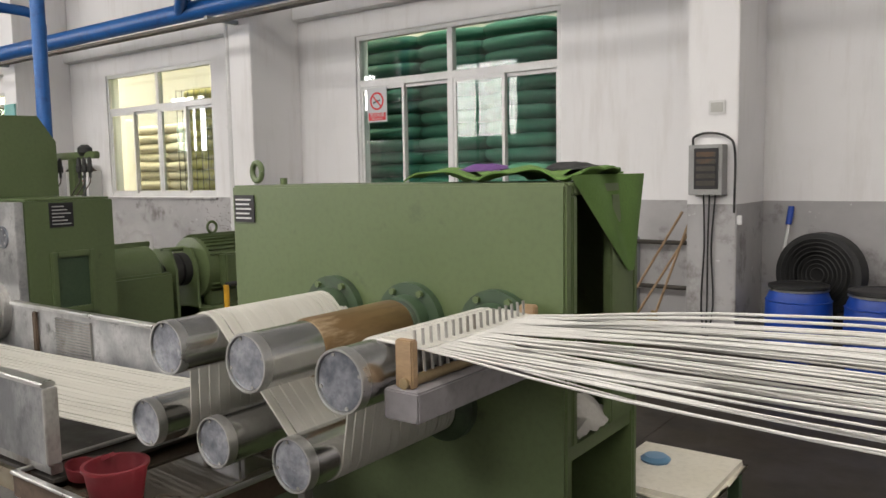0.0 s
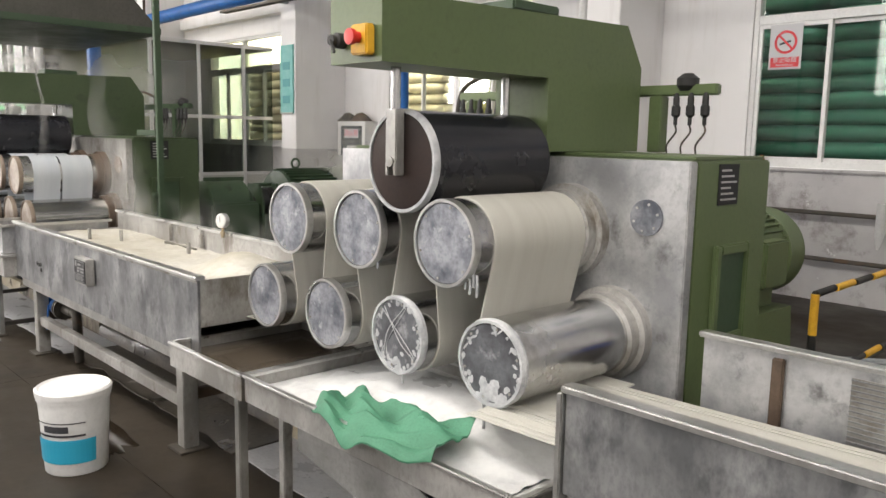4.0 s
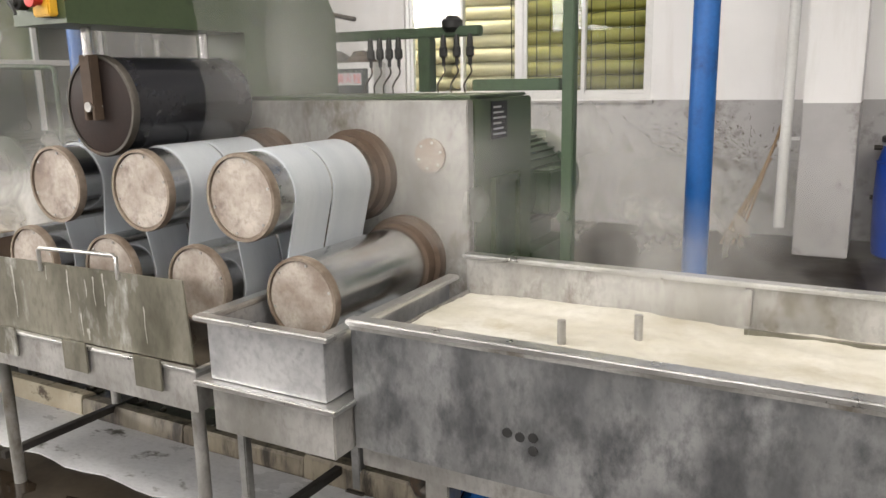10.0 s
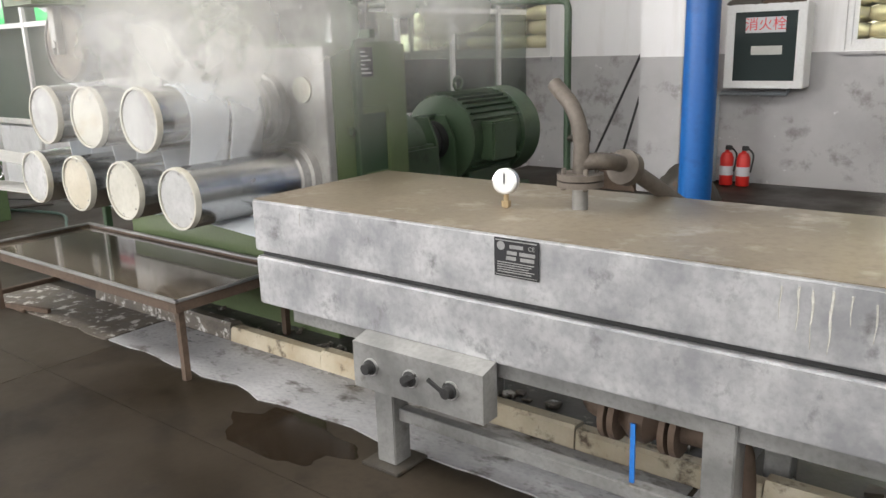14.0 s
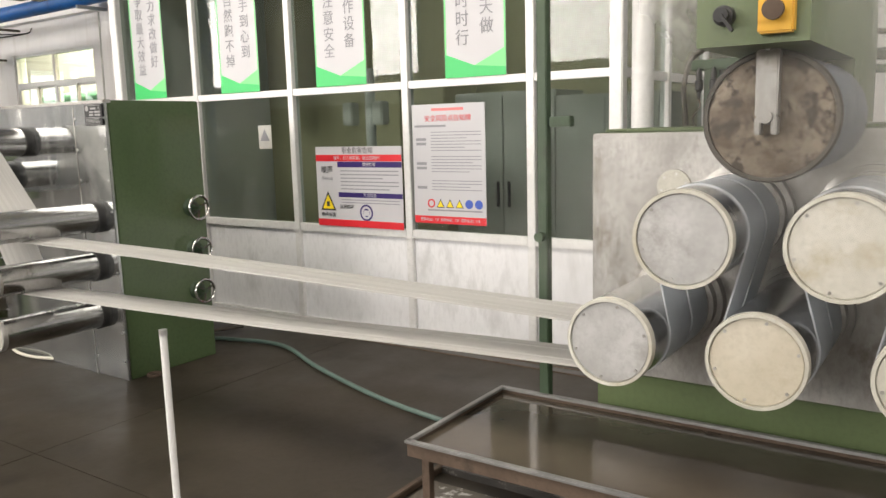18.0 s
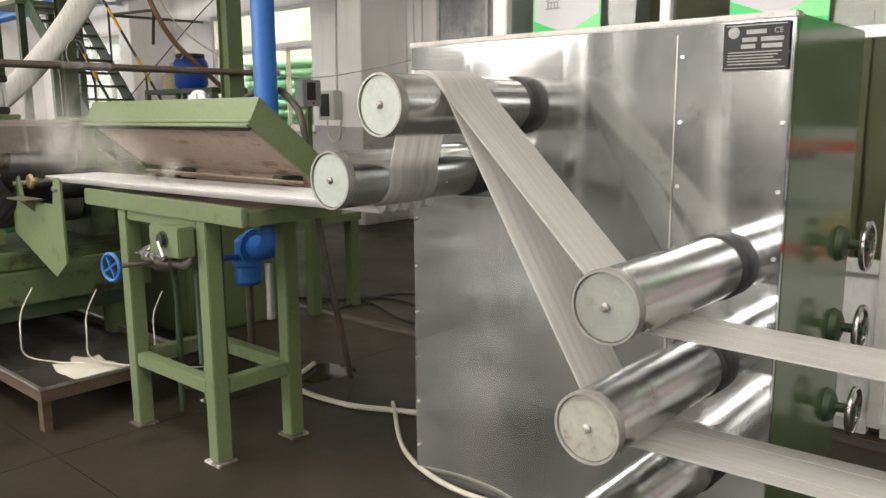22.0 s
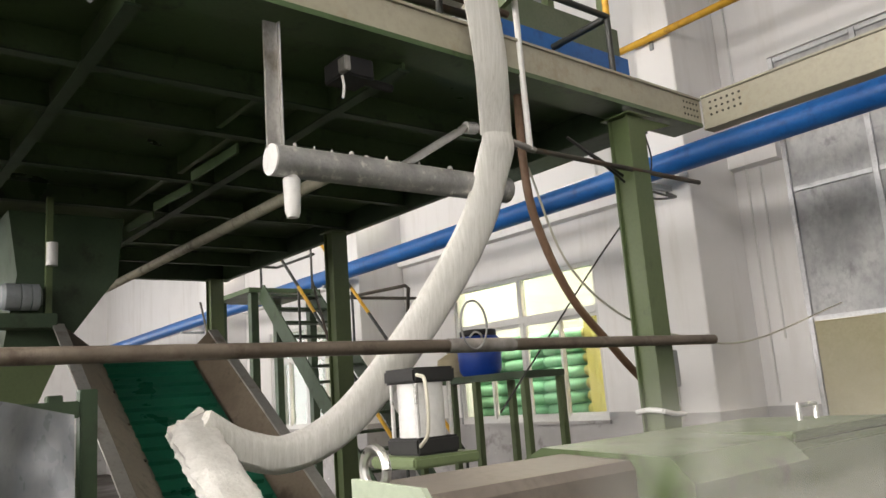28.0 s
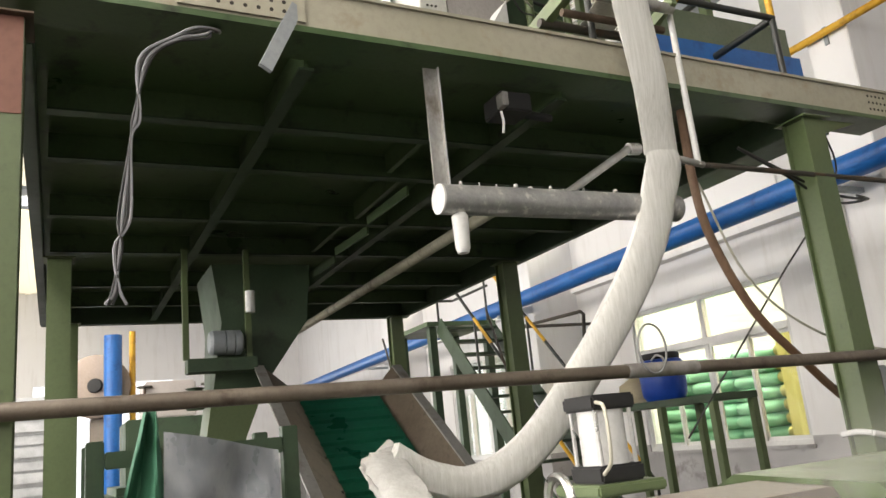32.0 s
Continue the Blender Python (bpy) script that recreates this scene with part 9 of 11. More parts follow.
for x in (-22.3, -21.15):
    for y in (1.82, 2.6):
        part("leg", box(B(), x - 0.05, x + 0.05, y - 0.05, y + 0.05, 0.0, 0.36, 0.004), GREEN, bed)
part("oil_tray", box(B(), -22.44, -21.0, 1.668, 1.797, 0.642, 0.652), surface("oily_board", (0.06, 0.042, 0.026), (0.12, 0.085, 0.055), 0.35, 0, 5, 50, (0.03, 0.022, 0.015), 0.3), bed)
GREASE = surface("greasy_bearing_steel", (0.035, 0.030, 0.027), (0.10, 0.082, 0.068), 0.35, 0.5, 14, 60, (0.16, 0.10, 0.065), 0.3, 0.6, None, (0.35, 0.65), (0.56, 0.68), 0, 16)
COLLAR = surface("heat_browned_steel", (0.20, 0.165, 0.145), (0.34, 0.30, 0.27), 0.35, 0.55, 6, 60, (0.10, 0.055, 0.035), 0.15, 0.55, None, (0.35, 0.65), (0.52, 0.66), 0, 9)
cal = thing("steam_calender", (-21.5, 2.2, 0.64), "green calender with two heated rolls and steam joints", "calender")
part("base_block", box(B(), -21.80, -20.98, 1.80, 2.68, 0.642, 0.74, 0.012), CAL_GREEN, cal)
part("side_frame", prism(B(), [(-21.82, 0.74), (-21.25, 0.74), (-21.25, 1.02), (-21.30, 1.10), (-21.32, 1.27), (-21.45, 1.31), (-21.82, 1.26)], "y", 1.90, 1.98), CAL_GREEN, cal)
part("side_frame", prism(B(), [(-21.82, 0.74), (-21.25, 0.74), (-21.25, 1.05), (-21.12, 1.08), (-21.12, 1.36), (-21.18, 1.42), (-21.60, 1.44), (-21.82, 1.34)], "y", 2.55, 3.09), CAL_GREEN, cal)
for (x, z, r) in ((-21.45, 1.24, 0.15), (-21.42, 0.95, 0.16)):
    hs_ = part("bearing_housing", lathe(B(), [(r * 0.70, -0.004), (r * 0.72, -0.012), (r * 0.83, -0.012), (r * 0.84, -0.002), (r * 0.87, -0.002), (r * 0.88, -0.014), (r * 0.95, -0.014), (r, -0.004), (r, 0.10)], (x, 1.80, z), (0, 1, 0), 40), CAL_GREEN, cal)
    part("cover_ring", lathe(B(), [(r * 0.44, -0.006), (r * 0.47, -0.016), (r * 0.66, -0.016), (r * 0.705, -0.006), (r * 0.705, 0.0)], (x, 1.80, z), (0, 1, 0), 36), GREASE, hs_, "greasy dark bearing cover")
    part("seal_ring", lathe(B(), [(r * 0.25, -0.055), (r * 0.33, -0.052), (r * 0.34, -0.040), (r * 0.40, -0.038), (r * 0.45, -0.022), (r * 0.45, -0.005)], (x, 1.80, z), (0, 1, 0), 30), GREASE, hs_)
    for k in range(6):
        a = k * math.pi / 3
        part("bolt", cyl(B(), (x + r * 0.57 * math.cos(a), 1.786, z + r * 0.57 * math.sin(a)), (x + r * 0.57 * math.cos(a), 1.776, z + r * 0.57 * math.sin(a)), 0.008, 6), STEEL_DULL, hs_)
    part("journal", cyl(B(), (x, 1.70, z), (x, 1.80, z), 0.036, 16), BRASS, hs_)
    part("rotary_joint", lathe(B(), [(0.030, 0.0), (0.042, 0.01), (0.042, 0.06), (0.050, 0.065), (0.050, 0.10), (0.034, 0.11), (0.034, 0.14)], (x, 1.70, z), (0, -1, 0), 18), RUSTY, hs_)
    part("elbow", tube(B(), [(x, 1.57, z), (x, 1.53, z), (x, 1.505, z - 0.02), (x, 1.50, z - 0.07)], 0.028, 12, 4), STEEL_EDGE, hs_)
    part("heated_roll", lathe(B(), [(0.11, 0.0), (0.125, 0.01), (0.125, 0.54), (0.11, 0.55)], (x, 1.99, z), (0, 1, 0), 36), STEEL_DULL if z < 1.1 else STEEL_SHEET, cal)
    part("roll_collar", lathe(B(), [(0.10, 0.0), (0.128, 0.004), (0.130, 0.02), (0.130, 0.17), (0.124, 0.18)], (x, 1.985, z), (0, 1, 0), 36), COLLAR, cal, "heat-browned steel collar")
ring = [(-21.25 + 0.045 * math.cos(a), 1.885, 1.22 + 0.045 * math.sin(a)) for a in [2 * math.pi * k / 18 for k in range(19)]]
part("lifting_ring", tube(B(), ring, 0.012, 8), CAL_GREEN, cal)
ring = [(-21.50 + 0.045 * math.cos(a), 1.93, 1.455 + 0.045 * math.sin(a)) for a in [2 * math.pi * k / 18 for k in range(19)]]
part("lifting_ring", tube(B(), ring, 0.011, 8), STEEL_EDGE, cal)
for x in (-21.17, -21.78):
    part("tie_column", cyl(B(), (x, 1.86, 0.74), (x, 1.86, 1.10), 0.030, 16), CAL_GREEN, cal)
part("clamp_bar", box(B(), -21.36, -21.06, 1.80, 1.87, 1.06, 1.10, 0.006), CAL_GREEN, cal)
for k in range(2):
    part("hydraulic_block", box(B(), -21.20 + 0.09 * k, -21.12 + 0.09 * k, 1.90, 2.0, 0.78, 0.86, 0.006), CAL_GREEN, cal)
    part("port", cyl(B(), (-21.16 + 0.09 * k, 1.90, 0.82), (-21.16 + 0.09 * k, 1.88, 0.82), 0.016, 12), BRASS, cal)
part("chute", draped(0, 1, 0, 1, lambda u, v: (-21.30 + 0.33 * u, 1.98 + 0.55 * v, 1.09 - 0.12 * math.sin(math.pi * u) + 0.06 * u * u), 14, 6, 0.01), BLACK, cal, "curved black rubber chute")
part("chute_skirt", draped(0, 1, 0, 1, lambda u, v: (-21.32 + 0.36 * u - 0.03 * v * u, 1.965 - 0.06 * math.sin(math.pi * u) + 0.11 * v * v, 1.10 + 0.08 * u * u - 0.065 * math.sin(math.pi * u) - 0.20 * v * (1 - 0.12 * u) + 0.003 * math.sin(34 * v)), 22, 40, 0.008), BLACK, cal, "curved ribbed black rubber apron")
bmh = part("top_beam", prism(B(), [(-21.52, 1.30), (-21.285, 1.245), (-21.28, 1.39), (-21.295, 1.412), (-21.52, 1.425)], "y", 1.92, 2.545), surface("brown_grey_duct", (0.17, 0.145, 0.125), (0.25, 0.22, 0.19), 0.45, 0.4, 3, 40, (0.32, 0.29, 0.26), 0.06), cal, "dull brown steel duct")
part("beam_guard", prism(B(), [(-21.56, 1.20), (-21.27, 1.20), (-21.266, 1.385), (-21.30, 1.425), (-21.56, 1.435)], "y", 1.905, 1.918), surface("pale_green_sheet", (0.36, 0.42, 0.32), (0.42, 0.48, 0.38), 0.5), bmh)
cylr = thing("air_cylinder", (-21.72, 2.25, 1.43), "aluminium air cylinder with black end caps", "air cylinder")
part("bracket", box(B(), -21.84, -21.64, 2.14, 2.36, 1.425, 1.455, 0.006), GREEN_LIGHT, cylr)
part("end_cap", box(B(), -21.80, -21.66, 2.17, 2.31, 1.456, 1.50, 0.006), BLACK, cylr)
part("barrel", cyl(B(), (-21.73, 2.24, 1.50), (-21.73, 2.24, 1.64), 0.062, 24), ALU, cylr)
part("end_cap", box(B(), -21.80, -21.66, 2.17, 2.31, 1.64, 1.68, 0.006), BLACK, cylr)
for dx in (-0.055, 0.055):
    for dy in (-0.055, 0.055):
        part("tie_rod", cyl(B(), (-21.73 + dx, 2.24 + dy, 1.50), (-21.73 + dx, 2.24 + dy, 1.64), 0.006, 8), STEEL_EDGE, cylr)
part("air_line", tube(B(), [(-21.66, 2.18, 1.66), (-21.60, 2.16, 1.64), (-21.60, 2.16, 1.52), (-21.65, 2.17, 1.48)], 0.005, 6, 4), CABLE_PALE, cylr)
for k, (z, dy) in enumerate(((1.24, 0.0), (0.95, 0.02), (1.24, 0.03), (0.95, -0.03))):
    solo("braided_hose", tube(B(), [(-21.45 + 0.02 * k, 1.50 + dy, z - 0.06), (-21.55 - 0.04 * k, 1.48 + dy, z - 0.22), (-21.50 - 0.03 * k, 1.50, 0.80 - 0.02 * k), (-21.7 - 0.05 * k, 1.58, 0.69), (-21.95, 1.66, 0.675)], 0.014, 8, 6), STEEL_DULL, "braided steel steam hose", "hose", "steam hoses")
solo("yellow_air_hose", tube(B(), [(-21.2, 1.85, 1.09), (-21.4, 1.72, 1.06), (-21.5, 1.66, 0.95), (-21.42, 1.62, 0.75), (-21.2, 1.54, 0.66), (-21.15, 1.52, 0.3), (-21.2, 1.5, 0.02)], 0.008, 8, 6), CABLE_PALE, "thin yellowed air hose beside the calender", "hose")
for k, (a, b) in enumerate((((-21.9, 1.62, 0.662), (-21.55, 1.72, 0.662)), ((-21.75, 1.60, 0.662), (-21.45, 1.60, 0.662)))):
    solo("hand_tool", cyl(B(), a, b, 0.008, 8), STEEL_EDGE if k else BLUE_PIPE, "steel tool lying on the oily bed", "tool", "tools on the bed")
solo("wood_offcut", box(B(), -21.82, -21.62, 1.66, 1.78, 0.651, 0.668, 0.002), WOOD, "wood offcut on the oily bed", "wood offcut")
gbx = thing("calender_gearbox", (-21.4, 3.45, 0.0), "large light green gearbox behind the calender", "gearbox")
part("housing", box(B(), -21.75, -21.15, 3.1, 3.85, 0.0, 1.40, 0.02), GREEN, gbx)
part("top_cover", box(B(), -21.73, -21.17, 3.12, 3.83, 1.402, 1.43, 0.008), GREEN, gbx)
part("lifting_handle", tube(B(), [(-21.4, 3.60, 1.43), (-21.4, 3.60, 1.48), (-21.4, 3.72, 1.48), (-21.4, 3.72, 1.43)], 0.010, 8), STEEL_EDGE, gbx)
part("bearing_cap", lathe(B(), [(0.0, 0.0), (0.11, 0.0), (0.12, 0.03), (0.12, 0.05)], (-21.40, 3.05, 1.1), (0, 1, 0), 28), GREEN, gbx)
# Sheet-metal pan on the floor, foam splash.
pn = open_tray("floor_pan", -21.9, -20.27, 1.81, 2.6, 0.15, 0.22, "large rusty floor pan with white splashes", RUSTY, DARK_PIT, 0.02)
def splash(u, v):
    a = 2 * math.pi * u
    r = v * (0.17 + 0.10 * noise.noise((math.cos(a) * 2, math.sin(a) * 2, 1)))
    return -20.55 + 1.2 * r * math.cos(a), 2.15 + 0.8 * r * math.sin(a), 0.176 + 0.02 * (1 - v)
solo("foam_splash", draped(0, 1, 0, 1, splash, 28, 6, 0.002), FOAM, "splash of white foam on the floor pan", "foam", kind="stuff")
for x in (-21.8, -20.32):
    for y in (1.84, 2.56):
        part("leg", box(B(), x - 0.025, x + 0.025, y - 0.02, y + 0.02, 0.0, 0.15), RUSTY, pn)
for k, pts in enumerate(([(-19.2, 3.4, 0.02), (-18.6, 3.0, 0.02), (-18.0, 3.3, 0.02), (-17.7, 3.9, 0.02)], [(-19.3, 3.1, 0.02), (-18.8, 2.7, 0.02), (-18.3, 2.62, 0.02), (-17.8, 2.9, 0.02)], [(-19.0, 3.9, 0.02), (-18.5, 3.75, 0.02), (-17.9, 4.0, 0.02)])):
    solo("floor_cable", tube(B(), pts, 0.014 - 0.003 * k, 8, 8), (DARK_PIPE, CABLE_PALE, CABLE)[k], "loose hose lying on the wet floor", "hose", "floor hoses")
for k, (x, y, r) in enumerate(((-20.6, 2.25, 0.35), (-20.9, 2.05, 0.30), (-20.3, 2.45, 0.25))):
    solo("drip_line", tube(B(), [(x, y, 0.56), (x + 0.05, y - 0.08, 0.46), (x + 0.12, y - 0.12, 0.36), (x + 0.10, y - 0.10, 0.24), (x + 0.2, y, 0.20), (x + r, y + 0.1, 0.19)], 0.004, 6, 6), CABLE_PALE, "thin pale line drooping below the bed", "hose", "drooping lines")

# ---- raised deck over the end of the line ----
BX = -22.6
DECK = surface("dark_green_deck_plate", (0.052, 0.092, 0.038), (0.078, 0.125, 0.054), 0.26, 0, 2, 40, (0.020, 0.028, 0.017), 0.1, 0.5, None, (0.3, 0.7), (0.55, 0.72))
dk = thing("mezzanine_deck", (-25.5, 2.7, 3.09), "raised steel deck with a dark green ribbed underside", "mezzanine", kind="structure")
part("deck_plate", box(B(), -28.5, BX - 0.12, 0.78, 4.66, 3.24, 3.30), DECK, dk)
for x in (-23.38, -23.95, -24.89, -25.75, -26.86, -27.7):
    for y0, y1 in ((0.87, 1.785), (1.815, 3.005), (3.035, 4.57)):
        j = part("cross_joist", box(B(), x - 0.006, x + 0.006, y0, y1, 3.11, 3.238), DECK, dk)
        part("joist_flange", box(B(), x - 0.03, x + 0.03, y0, y1, 3.10, 3.109), GREEN_DARK, j)
for y in (1.80, 3.02):
    j = part("long_joist", box(B(), -28.4, BX - 0.13, y - 0.008, y + 0.008, 3.096, 3.238), DECK, dk)
    part("flange", box(B(), -28.4, BX - 0.13, y - 0.03, y + 0.03, 3.085, 3.096), GREEN_DARK, j)
for x0, x1, y in ((-23.9, -23.45, 2.62), (-24.8, -24.0, 2.74), (-25.7, -25.0, 2.70), (-24.8, -24.0, 3.55), (-25.7, -24.95, 3.60), (-26.8, -25.8, 3.6)):
    part("stub_joist", box(B(), x0, x1, y - 0.015, y + 0.015, 3.12, 3.238), DECK, dk)
for y in (0.80, 4.60):
    part("edge_beam", box(B(), -28.4, BX - 0.13, y - 0.03, y + 0.03, 3.06, 3.238, 0.004), GREEN_DARK, dk)
part("rear_beam", box(B(), -28.5, -28.40, 0.78, 4.66, 3.06, 3.238, 0.004), GREEN_DARK, dk)
part("long_pipe", cyl(B(), (-23.72, 3.245, 2.90), (-28.4, 3.24, 2.90), 0.038, 14), surface("dirty_cream_pipe", (0.34, 0.325, 0.24), (0.46, 0.44, 0.34), 0.5, 0, 4, 40, (0.10, 0.09, 0.07), 0.1), dk, "dirty cream pipe under the deck")
for a, b in (((-24.44, 2.68), (-23.84, 2.70)), ((-25.22, 2.72), (-24.66, 2.76)), ((-25.9, 2.76), (-25.45, 2.79))):
    part("stub_angle", bar(B(), (a[0], a[1], 3.0), (b[0], b[1], 3.0), 0.012, 0.055), DECK, dk)
jb = thing("junction_box", (-22.80, 2.76, 2.95), "dark junction box with torn waste under the deck", "junction box")
part("case", box(B(), -22.84, -22.68, 2.66, 2.82, 2.985, 3.075, 0.006), BLACK, jb)
part("plug", box(B(), -22.70, -22.64, 2.645, 2.675, 2.985, 3.05, 0.004), STEEL_DULL, jb)
part("waste", tube(B(), [(-22.66, 2.64, 2.96), (-22.655, 2.643, 2.91), (-22.66, 2.638, 2.86)], 0.006, 6, 4), WHITE, jb)
part("conduit", cyl(B(), (-22.80, 2.82, 3.03), (-22.84, 3.02, 3.04), 0.02, 12), BLACK, jb)
fb = thing("cream_girder", (BX, 3.0, 3.1), "cream painted channel girder along the deck edge", "girder", kind="structure")



def gx(y):
    """The girder's face: it runs slightly out of square."""
    return BX + 0.10 * (5.24 - y) / 4.5


def skewed(y0, y1, d0, d1, z0, z1):
    return prism(B(), [(gx(y0) + d0, y0), (gx(y0) + d1, y0), (gx(y1) + d1, y1), (gx(y1) + d0, y1)], "z", z0, z1)


part("web", skewed(0.70, 5.24, -0.012, 0.0, 3.155, 3.30), CREAM_STEEL, fb)
part("top_flange", skewed(0.70, 5.24, -0.11, 0.012, 3.301, 3.315), CREAM_STEEL, fb)
part("bottom_flange", skewed(0.70, 5.24, -0.21, 0.004, 3.128, 3.153), DECK, fb, "green painted lower flange")
part("splice_plate", skewed(1.28, 1.74, 0.001, 0.012, 3.165, 3.295), CREAM_STEEL, fb)
hole = plain("dark_bolt_hole", (0.03, 0.025, 0.02), 0.8)
def bolt_rows(y0, y1, z0, z1, nx, nz, parent, face):
    for i in range(nx):
        for k in range(nz):
            y, z = y0 + (y1 - y0) * i / (nx - 1), z0 + (z1 - z0) * k / (nz - 1)
            p = face(y, z)
            part("bolt_hole", cyl(B(), p[0], p[1], 0.008, 8), hole, parent)
bolt_rows(1.42, 1.66, 3.195, 3.27, 6, 3, fb, lambda y, z: ((gx(y) + 0.010, y, z), (gx(y) + 0.0135, y, z)))
bolt_rows(5.06, 5.20, 3.19, 3.27, 5, 3, fb, lambda y, z: ((gx(y) - 0.002, y, z), (gx(y) + 0.0015, y, z)))
g2 = thing("cream_girder", (-20.4, 5.3, 3.12), "cream painted channel girder turning along the hall", "girder", kind="structure")
part("web", box(B(), BX + 0.002, -18.3, 5.262, 5.274, 3.13, 3.32), CREAM_STEEL, g2)
part("top_flange", box(B(), BX + 0.002, -18.3, 5.247, 5.36, 3.321, 3.335, 0.003), CREAM_STEEL, g2)
part("bottom_flange", box(B(), BX + 0.002, -18.3, 5.247, 5.36, 3.112, 3.128, 0.003), CREAM_STEEL, g2)
bolt_rows(BX + 0.06, BX + 0.26, 3.20, 3.28, 6, 3, g2, lambda x, z: ((x, 5.264, z), (x, 5.2585, z)))
for x in (-18.4,):
    part("hanger", box(B(), x - 0.04, x + 0.04, 5.28, 5.34, 3.336, roof_z(5.3) - 0.03), CREAM_STEEL, g2)
def deck_post(x, y, label, rust=False):
    p = thing("deck_post", (x, y, 0.0), label, "post", "deck posts", "structure")
    part("shaft", box(B(), x - 0.058, x + 0.058, y - 0.05, y + 0.05, 0.015, 3.058), GREEN, p)
    for d in (-0.064, 0.064):
        part("flange", box(B(), x + d - 0.006, x + d + 0.006, y - 0.075, y + 0.075, 0.015, 3.058, 0.002), GREEN, p)
    part("base_plate", box(B(), x - 0.17, x + 0.17, y - 0.17, y + 0.17, 0.0, 0.015, 0.002), GREEN_DARK, p)
    part("cap_plate", box(B(), x - 0.10, x + 0.10, y - 0.10, y + 0.10, 3.059, 3.066), RUSTY if rust else GREEN, p)
    return p
pr = deck_post(BX - 0.02, 4.49, "green steel column with a knotted white strip")
part("bracket", prism(B(), [(4.60, 3.00), (4.95, 3.105), (4.60, 3.105)], "x", BX - 0.05, BX - 0.035), GREEN, pr)
part("tied_strip", tube(B(), [(BX + 0.062, 4.40, 1.44), (BX + 0.066, 4.49, 1.42), (BX + 0.062, 4.58, 1.415), (BX - 0.02, 4.585, 1.43), (BX - 0.10, 4.58, 1.43), (BX - 0.10, 4.40, 1.44), (BX - 0.02, 4.396, 1.45), (BX + 0.062, 4.40, 1.44)], 0.014, 8), WHITE, pr, "white cloth strip tied round")
pl = deck_post(BX - 0.02, 0.74, "pale green steel column with a bare rusty top", True)
part("rust_patch", box(B(), BX + 0.051, BX + 0.054, 0.668, 0.812, 2.72, 3.057), surface("red_brown_primer", (0.17, 0.07, 0.05), (0.22, 0.10, 0.07), 0.6), pl, "red-brown primer patch")
for x, y in ((-25.78, 4.47), (-25.8, 0.93), (-28.4, 1.03), (-28.4, 4.47)):
    deck_post(x, y, "dark green steel column under the deck")
cb = thing("cross_bar", (BX, 2.9, 1.77), "dull brown pipe across the columns", "pipe")
part("pipe", cyl(B(), (BX + 0.09, 0.66, 1.80), (BX + 0.09, 4.90, 1.80), 0.027, 18), surface("dull_brown_pipe", (0.12, 0.095, 0.075), (0.18, 0.15, 0.12), 0.4, 0.3, 5, 60, (0.07, 0.05, 0.04), 0.1), cb)
part("sleeve", cyl(B(), (BX + 0.09, 2.98, 1.80), (BX + 0.09, 3.35, 1.80), 0.030, 18), surface("grey_tape", (0.17, 0.155, 0.145), (0.30, 0.285, 0.27), 0.6, 0, 20, 80), cb, "grey taped stretch")
solo("tape_loop", tube(B(), [(BX + 0.15, 3.08 + 0.07 * math.sin(a), 1.88 + 0.10 * math.cos(a)) for a in [2 * math.pi * k / 20 for k in range(21)]], 0.0045, 8, 2), surface("grey_loop", (0.16, 0.16, 0.16), (0.24, 0.24, 0.24), 0.5), "grey looped strap tied to the pipe", "strap")

# Yellow and black railing on the deck.
RAIL_DARK = plain("black_rail_paint", (0.02, 0.022, 0.02), 0.4)
rl = thing("deck_railing", (BX, 2.8, 3.41), "yellow and black striped pipe railing on the deck", "railing")
for nm, z in (("top_rail", 4.098), ("mid_rail", 3.693)):
    p = part(nm, cyl(B(), (BX - 0.04, 0.80, z), (BX - 0.04, 4.47, z), 0.0185, 12), RAIL_DARK, rl)
    y = 0.95
    while y < 4.2:
        part("yellow_band", cyl(B(), (BX - 0.04, y, z), (BX - 0.04, y + 0.36, z), 0.0198, 12), YELLOW, p)
        y += 0.82
for y in (0.82, 2.08, 3.19, 4.46):
    p = part("rail_post", cyl(B(), (BX - 0.04, y, 3.316), (BX - 0.04, y, 4.06), 0.018, 12), RAIL_DARK, rl)
    part("yellow_band", cyl(B(), (BX - 0.04, y, 3.70), (BX - 0.04, y, 3.84), 0.0195, 12), YELLOW, p)
for nm, z in (("top_rail", 4.098), ("mid_rail", 3.693)):
    part(nm, cyl(B(), (BX - 0.06, 4.47, z), (-27.9, 4.62, z), 0.022, 12), RAIL_DARK, rl)
for x in (-24.0, -25.4, -26.8):
    part("rail_post", cyl(B(), (x, 4.55, 3.30), (x, 4.55, 4.06), 0.018, 12), RAIL_DARK, rl)

# Tow guide frame, tow and hoses at the deck edge.
tg = thing("tow_guide_frame", (BX, 3.3, 3.41), "green angle frame with steel tow guide bars", "guide frame")
part("arm", bar(B(), (BX - 0.45, 2.98, 3.44), (BX + 0.14, 3.00, 3.55), 0.045, 0.07), GREEN_LIGHT, tg)
part("arm", bar(B(), (BX - 0.45, 3.62, 3.44), (BX + 0.14, 3.56, 3.55), 0.03, 0.06), GREEN_LIGHT, tg)
part("guide_bar", cyl(B(), (BX + 0.10, 2.98, 3.52), (BX + 0.10, 3.58, 3.52), 0.026, 14), STEEL_DULL, tg)
part("guide_bar", cyl(B(), (BX + 0.02, 2.98, 3.45), (BX + 0.02, 3.58, 3.45), 0.018, 12), RUSTY, tg)
